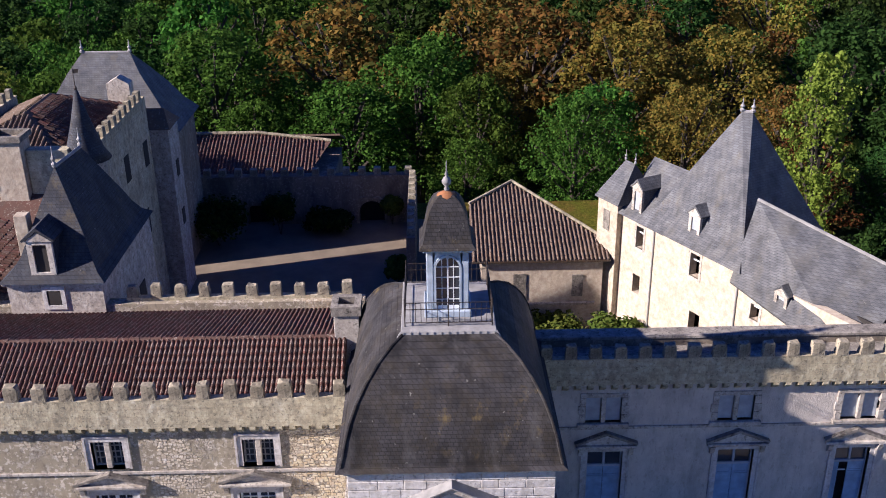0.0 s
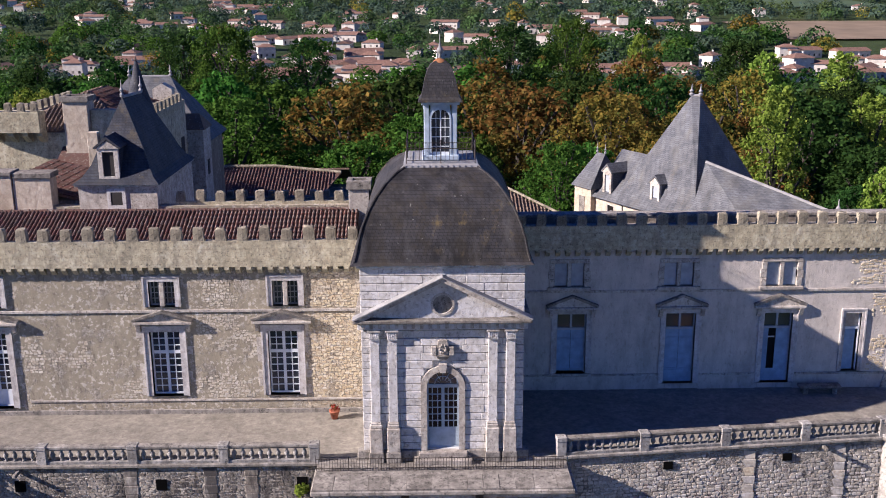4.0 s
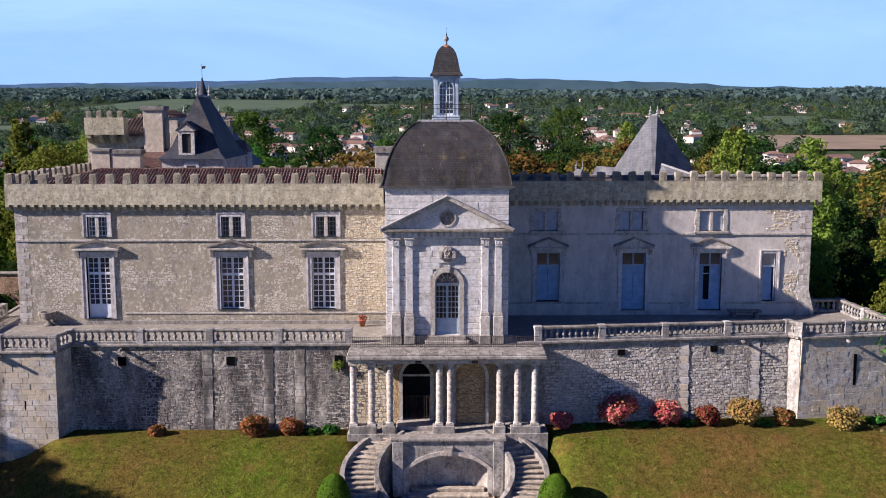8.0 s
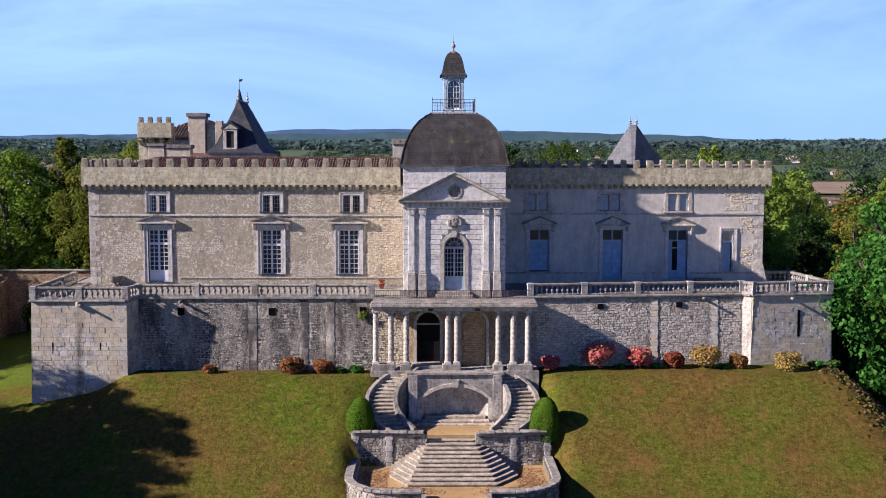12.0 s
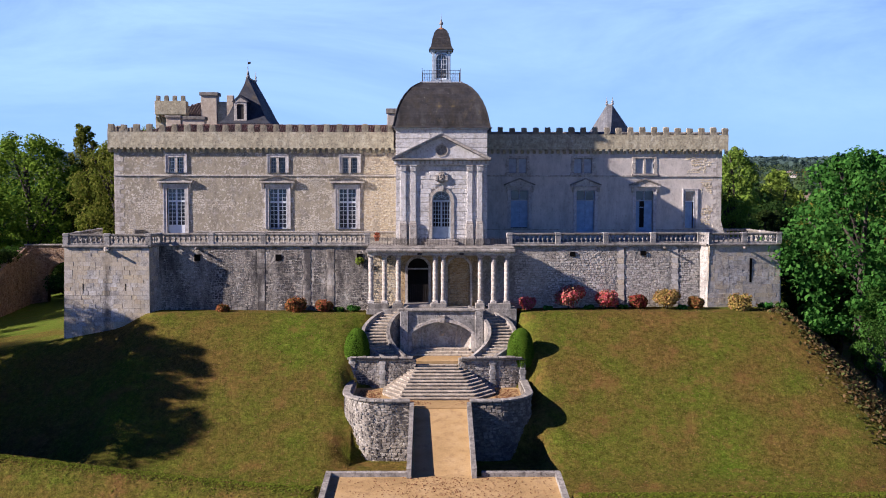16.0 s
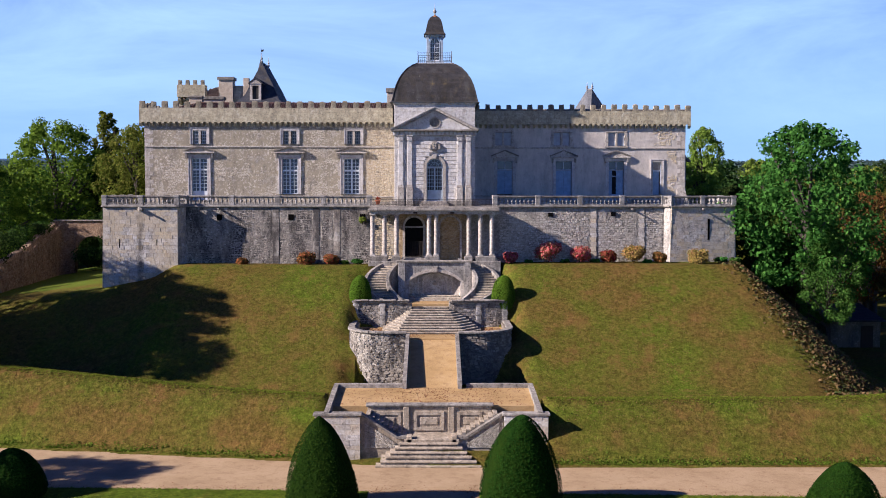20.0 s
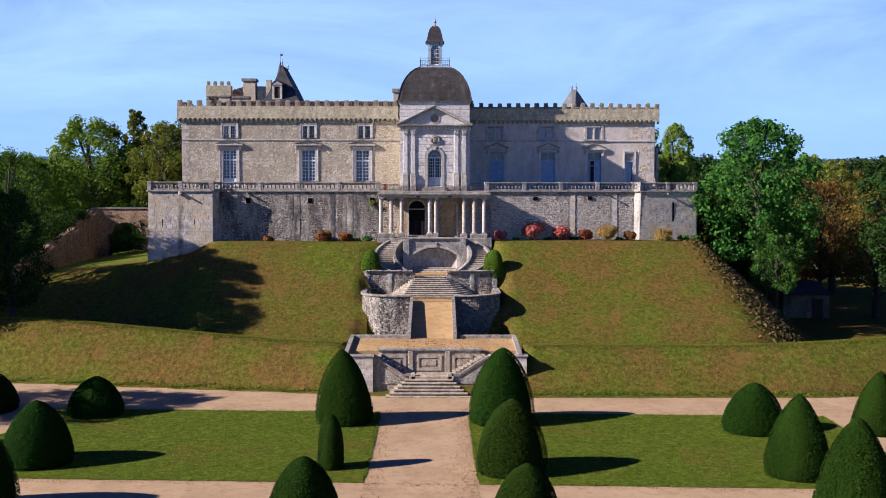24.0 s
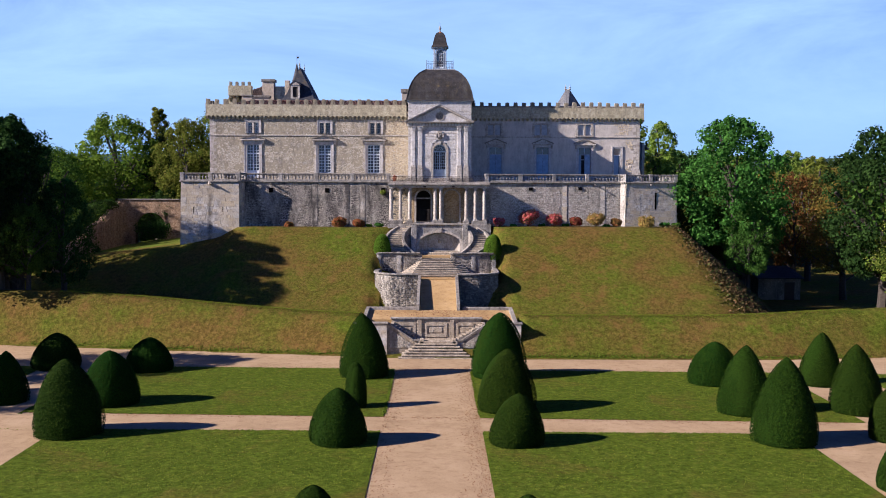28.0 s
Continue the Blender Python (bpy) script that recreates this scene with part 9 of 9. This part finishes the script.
for k, (p, q) in enumerate(zip(MOAT, MOAT[1:])):
    ln = math.dist(p[:2], q[:2])
    lo = -11.0
    rubble_face(mw, "rusty", on_wall((p[0] + 0.31, p[1]), (q[0] + 0.31, q[1]), lo, 0.04), ln, 8.6, lambda u, v, p=p, q=q, ln=ln: v + lo < p[2] + (q[2] - p[2]) * u / ln - 0.1, 800 + k, 40, None, (0.16, 0.3), (0.2, 0.5), 0.05)
# hedge along the wall's outer side, heights set to cast shade into the moat
for i in range(9):
    p, q = MOAT[min(4, i // 2)], MOAT[min(5, i // 2 + 1)]
    x, y, z = (p[k] + (q[k] - p[k]) * (0.25 + 0.5 * (i % 2)) for k in range(3))
    bush("wall_ivy", x - 1.2, y, z - 0.9, 1.3 + 0.3 * (i % 3) + 0.08 * i, (1.5, 2.0, 2.6, 3.2, 4.2, 4.6, 4.8, 4.6, 4.4)[i], LEAF_DARK if i % 3 else LEAF_GREEN, "shaggy hedge bush standing behind the moat wall", "ivy", 270 + i, 900, 0.13, "ivy on the moat wall", stems=False)

# ---- village, fields and far woods ----
rv = random.Random(9)


def make_house(w, d, h, rise, chimney, seed):
    hs = thing("village_house", (0, 0, 0), "cream village house with a low terracotta tile roof", "house", "village houses")
    part("wall", boxed(-w / 2, w / 2, -d / 2, d / 2, -2.5, h), HOUSEWHITE, hs)
    bm = B()
    e = 0.5
    c = [(-w / 2 - e, -d / 2 - e, h), (w / 2 + e, -d / 2 - e, h), (w / 2 + e, d / 2 + e, h), (-w / 2 - e, d / 2 + e, h)]
    hip = d / 2 if seed % 2 else 0.0
    rr = [(-w / 2 - e + hip, 0, h + rise), (w / 2 + e - hip, 0, h + rise)]
    cv, rv2 = [bm.verts.new(p) for p in c], [bm.verts.new(p) for p in rr]
    bm.faces.new((cv[0], cv[1], rv2[1], rv2[0]))
    bm.faces.new((cv[1], cv[2], rv2[1]))
    bm.faces.new((cv[2], cv[3], rv2[0], rv2[1]))
    bm.faces.new((cv[3], cv[0], rv2[0]))
    bm.faces.new(cv[::-1])
    part("roof", bm, ROOFRED, hs)
    k = max(2, int(w // 3.2))
    for i in range(k):
        x = -w / 2 + w * (i + 0.5) / k
        part("window" if i else "door", boxed(x - 0.6, x + 0.6, -d / 2 - 0.05, -d / 2, 0.0 if i == 0 else 0.9, 2.2, 0.02), COPING if i % 2 else ROOM_SHADE, hs)
    if chimney:
        part("chimney_stack", boxed(w * 0.2, w * 0.2 + 0.8, -0.4, 0.4, h + rise * 0.4, h + rise + 0.8), HOUSEWHITE, hs)
    return hs


HOUSES = [make_house(12, 8, 3.4, 1.9, True, 1), make_house(16, 8.5, 3.2, 1.8, False, 2), make_house(10, 8, 6.0, 1.8, True, 3), make_house(21, 9, 4.2, 1.9, False, 4)]
first = [True] * 4
SITES = []


def put_house(k, x, y, turn):
    SITES.append((x, y))
    m = Matrix.Translation((x, y, height(x, y) + 0.1)) @ Matrix.Rotation(turn, 4, "Z") @ Matrix.Scale(0.82, 4)
    if first[k]:
        first[k] = False
        HOUSES[k].matrix_basis = m
    else:
        copy_thing(HOUSES[k], m)


FIELDS = []


def field(name, x0, x1, y0, y1, material, label, step=14, lift=0.8):
    FIELDS.append((x0, x1, y0, y1))
    return draped(name, seq(x0, x1, step), seq(y0, y1, step), material, label, "field", lift)


VINE = plain("vine_rows", (0.048, 0.084, 0.028), 0.9, 0, 0.4, 0.03, 0.3)
EARTH = plain("stubble_field", (0.21, 0.16, 0.098), 0.95, 0, 0.25, 0.05)

field("vineyard", -400, -135, 930, 1420, VINE, "green vineyard in even rows")
field("vineyard", -110, -40, 1050, 1200, VINE, "green vineyard in even rows")
field("vineyard", 50, 120, 900, 1000, VINE, "green vineyard in even rows")
field("vineyard", -330, -250, 560, 640, VINE, "dull green vineyard")
field("stubble_field", 160, 280, 400, 510, EARTH, "reddish brown stubble field")
field("vineyard", 230, 320, 640, 800, VINE, "far green vineyard")

for i in range(430):
    y = 290 + 820 * (i / 430) ** 1.75 + rv.uniform(-18, 18)
    x = rv.uniform(-0.5, 0.46) * (y + 60)
    if any(a - 12 < x < b + 12 and c - 12 < y < d + 12 for a, b, c, d in FIELDS) or noise.noise((x * 0.009, y * 0.009, 7)) < -0.12:
        continue
    put_house(rv.randrange(4), x, y, rv.choice((0, 0.3, -0.25, 0.8, 1.5)))
for x, y, k, t in ((-68, 320, 2, 0.2), (-60, 316, 0, 0.7), (-105, 330, 1, 0.2), (165, 300, 3, 0.1), (-330, 1480, 3, 0), (-120, 1560, 3, 0.1), (-60, 1600, 3, 0), (20, 1500, 3, 0), (320, 1100, 3, 0.1), (420, 1000, 3, 0), (200, 1250, 3, 0.2)):
    put_house(k, x, y, t)

# the rise beyond the plain, its haze painted into the hill materials
def far_ridge(name, y, base, tops, material, seed):
    v, f = [], []
    xs = [-2600 + 40 * i for i in range(131)]
    for k, x in enumerate(xs):
        h = tops(x) + 9 * noise.noise((x * 0.004, seed, 0)) + 4 * noise.noise((x * 0.02, seed, 5)) + 2.0 * noise.noise((x * 0.09, seed, 9))
        v += [(x, y, base), (x, y + 120, h), (x, y + 900, base)]
    for k in range(len(xs) - 1):
        for j in range(2):
            f.append((3 * k + j, 3 * k + 3 + j, 3 * k + 4 + j, 3 * k + 1 + j))
    return tagged(new(name, raw(name, v, f, material)), "wooded hills on the horizon, blue haze put into their colour", "hills", kind="structure")


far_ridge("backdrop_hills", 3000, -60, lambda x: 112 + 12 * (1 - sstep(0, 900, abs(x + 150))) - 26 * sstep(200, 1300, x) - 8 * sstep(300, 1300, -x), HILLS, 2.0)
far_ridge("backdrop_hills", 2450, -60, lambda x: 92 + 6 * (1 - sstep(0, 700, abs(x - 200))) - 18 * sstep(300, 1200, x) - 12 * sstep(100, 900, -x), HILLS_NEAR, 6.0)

gl = thing("sports_shelter", (100, 268, GARDEN), "low white and teal open shelter beyond the wood", "shelter")
part("roof", boxed(92, 108, 264, 270, GARDEN + 3.0, GARDEN + 3.4), plain("teal_sheet", (0.10, 0.42, 0.38), 0.5), gl)
for x in (93, 98, 102, 107):
    part("post", boxed(x - 0.2, x + 0.2, 264.2, 264.6, GARDEN - 0.3, GARDEN + 3.0), WHITE, gl)


def far_clumps(name, n, zone, material, label, seed, per=150):
    """Many far tree clumps joined into one: loose leafy mounds on the plain."""
    rng = np.random.default_rng(seed)
    cs, ns, sz = [], [], []
    for i in range(n):
        x, y, r = zone(rng)
        while any(a - 4 < x < b + 4 and c - 65 < y < d + 4 for a, b, c, d in FIELDS) or any(abs(x - a) < 4 + r and -6 < b - y < 27 for a, b in SITES):
            x, y, r = zone(rng)
        z = height(x, y)
        d = rng.normal(0, 1, (per, 3))
        d[:, 2] = np.abs(d[:, 2]) * 1.1 - 0.25
        d /= np.linalg.norm(d, axis=1)[:, None]
        hh = min(r, 6.0) * rng.uniform(0.9, 1.6)
        cs.append(np.array((x, y, z + hh * 0.45)) + d * np.array((r, r, hh * 0.75)) * rng.uniform(0.75, 1.05, per)[:, None])
        ns.append(d + np.array((0, 0, 0.3)))
        sz.append(np.full(per, r * rng.uniform(0.14, 0.22) * (64 / per) ** 0.3 * (1.0 if per > 100 else 1.6)))
    c, nn, s = np.concatenate(cs), np.concatenate(ns), np.concatenate(sz)
    ob = new(name, quads(name, leaf_quads(c, nn, s, rng), material))
    return tagged(ob, label, "wood", kind="stuff")


def zone_village(rng):
    y = 170 + 760 * rng.uniform(0, 1) ** 1.2
    return rng.uniform(-0.56, 0.56) * (y + 70), y, rng.uniform(3, 6.5)


def zone_mid(rng):
    # copses with open ground between them
    while True:
        y = 480 + 950 * rng.uniform(0, 1) ** 0.8
        x = rng.uniform(-0.56, 0.56) * (y + 60)
        if math.sin(x * 0.02 + 1.3 + y * 0.006) * math.sin(y * 0.024 + x * 0.005) > -0.05 or rng.uniform() < 0.3:
            return x, y, rng.uniform(3, 6.5)


def zone_far(rng):
    y = 1250 + 1050 * rng.uniform(0, 1)
    return rng.uniform(-0.56, 0.56) * (y + 60), y, rng.uniform(8, 15)


def zone_near(rng):
    y = rng.uniform(150, 420)
    return rng.uniform(-0.55, 0.55) * (y + 60), y, rng.uniform(3.2, 6.2)


def zone_side(rng):
    s = -1 if rng.uniform() < 0.5 else 1
    return s * rng.uniform(70, 170), rng.uniform(-20, 150), rng.uniform(5, 8)


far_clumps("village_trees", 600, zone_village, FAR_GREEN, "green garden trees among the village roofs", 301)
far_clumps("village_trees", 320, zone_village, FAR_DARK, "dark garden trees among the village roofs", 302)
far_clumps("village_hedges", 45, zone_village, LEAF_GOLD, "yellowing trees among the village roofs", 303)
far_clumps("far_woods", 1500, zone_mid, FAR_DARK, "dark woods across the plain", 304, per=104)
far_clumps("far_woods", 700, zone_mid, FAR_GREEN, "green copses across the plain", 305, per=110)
far_clumps("horizon_woods", 2600, zone_far, FAR_HAZE, "wooded ridge on the horizon, haze put into its leaf colour", 306, per=26)
far_clumps("tall_village_trees", 150, zone_near, LEAF_DARK, "tall dark trees at the near edge of the village", 308, per=300)
far_clumps("tall_village_trees", 150, zone_near, LEAF_GREEN, "tall green trees at the near edge of the village", 309, per=300)
far_clumps("tall_village_trees", 50, zone_near, LEAF_GOLD, "yellowing trees at the near edge of the village", 310, per=300)
far_clumps("side_woods", 110, zone_side, LEAF_GREEN, "woods beside the castle hill", 307, per=300)

sd = thing("garden_shed", (40, 10, -13.9), "low grey shed with a lean-to roof in deep shade", "shed")
part("wall", boxed(37.9, 42.9, 8.0, 13.0, -14.4, -11.3), YARDSTONE, sd)
part("roof", prism(B(), [(37.6, 7.5, -11.28), (43.2, 7.5, -11.28), (43.2, 13.4, -10.3), (37.6, 13.4, -10.3)], (0, 0, 0.16)), SLATE_BLUE, sd)
part("door_panel", boxed(41.0, 42.2, 7.93, 8.0, -13.9, -11.7, 0.02), DARKWOOD, sd)

# ---- small things on the terrace ----
vase = thing("garden_vase", (-23.3, -0.3, 0), "weathered stone urn with a fluted bowl on the terrace", "vase")
part("foot", lathe(B(), [(0.0, 0), (0.27, 0), (0.27, 0.1), (0.2, 0.14), (0.1, 0.24), (0.1, 0.32), (0.15, 0.36)], -23.3, -0.3, 0, 14), COPING, vase, "", True)
part("bowl", lathe(B(), [(0.12, 0.36), (0.3, 0.42), (0.38, 0.55), (0.39, 0.68), (0.45, 0.76), (0.47, 0.82), (0.4, 0.83), (0.34, 0.7)], -23.3, -0.3, 0, 18), COPING, vase, "", True)
for x, y in ((-4.9, -0.75),):
    p = thing("flower_pot", (x, y, 0), "terracotta pot at the foot of the wall", "pot")
    part("pot", lathe(B(), [(0.14, 0), (0.22, 0.34), (0.25, 0.34), (0.25, 0.42), (0.2, 0.42)], x, y, 0, 14), POT, p, "", True)
    rng = np.random.default_rng(int(x * 10) + 500)
    d = rng.normal(0, 1, (90, 3))
    ob = new("leaves", quads("leaves", leaf_quads(d * 0.1 + np.array((0, 0, 0.5)), d, 0.07, rng), BLOOM_RUST))
    ob.parent = p
bn = thing("stone_bench", (18.2, 1.6, 0), "low stone bench slab against the wing", "bench")
part("seat", boxed(17.2, 19.2, 1.3, 1.8, 0.32, 0.45, 0.03), COPING, bn)
for x in (17.5, 18.9):
    part("leg", boxed(x - 0.12, x + 0.12, 1.36, 1.74, 0, 0.32, 0.02), COPING, bn)


# dry ivy and litter along the steep right flank
rng = np.random.default_rng(71)
cs, ns = [], []
for k in range(8500):
    t = rng.uniform(0, 1)
    x = 25.6 + 6.4 * t + rng.normal(0, 0.8 + 0.9 * t) - 0.5
    y = -4.5 - 17.5 * t + rng.normal(0, 0.8)
    cs.append((x, y, height(x, y) + rng.uniform(0, 0.22)))
    ns.append((0.3, -0.3, 1.0))
ob = new("dry_ivy", quads("dry_ivy", leaf_quads(np.array(cs), np.array(ns), 0.14, rng), LITTER))
tagged(ob, "strip of dry brown ivy and litter on the slope", "ivy", kind="stuff")


def scatter(name, n, area, material, label, category, seed, size, up=0.0, tilt=0.5):
    """Loose blades or leaves lying over the ground."""
    rng = np.random.default_rng(seed)
    cs = []
    while len(cs) < n:
        p = area(rng)
        if p is not None:
            cs.append(p)
    c = np.array(cs)
    c[:, 2] += up
    ns = np.tile(np.array((0.0, -0.25, 1.0)), (n, 1))
    ob = new(name, quads(name, leaf_quads(c, ns, size, rng, tilt), material))
    return tagged(ob, label, category, kind="stuff")


def on_hill(rng):
    x, y = rng.uniform(-34, 34), rng.uniform(-33, -5.4)
    if abs(x) < 6.3 and y < -4 or (x < -20 and y > -7.5) or (y < crest_y(x) - 4.4):
        return None
    return (x, y, height(x, y))


def on_lawn(rng):
    x, y = rng.uniform(-24.4, 23.9), rng.uniform(-66, -37.5)
    if -3.4 < x < 2.25 or -55.5 - 0.02 * x < y < -52.15 - 0.045 * x or y > -37.3 - 0.045 * x or (y < -55.4 and (x < -20.8 or x > 18.9)):
        return None
    return (x, y, GARDEN + 0.06)


def on_path(rng):
    k = rng.uniform()
    if k < 0.55:
        e = 2.2 if rng.uniform() < 0.65 else -3.35
        return (e + (-1 if e > 0 else 1) * abs(rng.normal(0, 0.55)), rng.uniform(-70, -36), GARDEN + 0.05)
    if k < 0.8:
        return (lambda x: (x, -52.15 - 0.045 * x - abs(rng.normal(0, 0.3)), GARDEN + 0.05))(rng.uniform(-24, 23))
    return (lambda x: (x, -37.25 - 0.045 * x + abs(rng.normal(0, 0.5)), GARDEN + 0.05))(rng.uniform(-24, 24))


scatter("grass_tufts", 42000, on_hill, TUFT, "tufts of dry and green grass on the slopes", "grass", 81, 0.045, 0.012, 0.28)
scatter("lawn_tufts", 26000, on_lawn, TUFT_GREEN, "uneven tufts in the mown lawn", "grass", 82, 0.04, 0.01, 0.4)
def on_round(rng):
    x, y = rng.uniform(-5.4, 4.9), -12.2 - 4.6 * rng.uniform() ** 0.8
    if -3.9 < x < 3.3 and y > -15.6 or abs(x) < 1.6 + rng.normal(0, 0.5):
        return None
    return (x, y, RB - 0.125)


def on_court(rng):
    x = rng.normal(0, 3.2)
    y = rng.uniform(-28.9, -25.3)
    return (x, y, FC + 0.3 * (y + 29.0) / 3.9 + 0.02) if -5.8 < x < 5.6 else None


scatter("court_litter", 2200, on_round, FALLEN, "dry leaves and grass swept along the terrace walls", "leaves", 87, 0.05, 0.0, 0.3)
scatter("court_litter", 900, on_court, FALLEN, "dry leaves lying over the sandy forecourt", "leaves", 88, 0.045, 0.0, 0.25)
scatter("fallen_leaves", 5200, on_path, FALLEN, "dry fallen leaves along the path edges", "leaves", 83, 0.035, 0.0, 0.25)


def on_foot(rng):
    x = rng.uniform(-34, 34)
    y = crest_y(x) - 4.35 + abs(rng.normal(0, 0.28))
    if abs(x) < 6.4:
        return None
    return (x, y, height(x, y))


scatter("verge_grass", 6000, on_foot, TUFT_GREEN, "longer green grass along the bank foot", "grass", 84, 0.085, 0.03, 0.8)


def on_crest(rng):
    x = rng.uniform(-33, 34)
    if abs(x) < 6.6:
        return None
    y = crest_y(x) - abs(rng.normal(0, 0.55)) + 0.25
    return (x, y, height(x, y))


def on_edge(rng):
    """Ragged grass along the edges of the lawn panels."""
    k = rng.integers(0, 8)
    e = rng.normal(0, 0.05)
    if k < 4:
        x = (-3.35, 2.2, -24.5, 24.0)[k] + e
        y = rng.uniform(-51.5, -38.2)
    else:
        x = rng.uniform(-24.5, -3.35) if rng.uniform() < 0.5 else rng.uniform(2.2, 24.0)
        y = (-37.25 - 0.045 * x, -52.15 - 0.045 * x, -55.55 - 0.02 * x, -55.55 - 0.02 * x)[k - 4] + e
        if k >= 6 and (x < -20.9 or x > 19.0):
            return None
    return (x, y, GARDEN + 0.05)


scatter("crest_grass", 9000, on_crest, TUFT_GREEN, "fresh green grass along the crest of the bank", "grass", 85, 0.06, 0.02, 0.25)
scatter("edge_grass", 5200, on_edge, TUFT_GREEN, "ragged grass blades along the lawn edges", "grass", 86, 0.06, 0.01, 0.5)
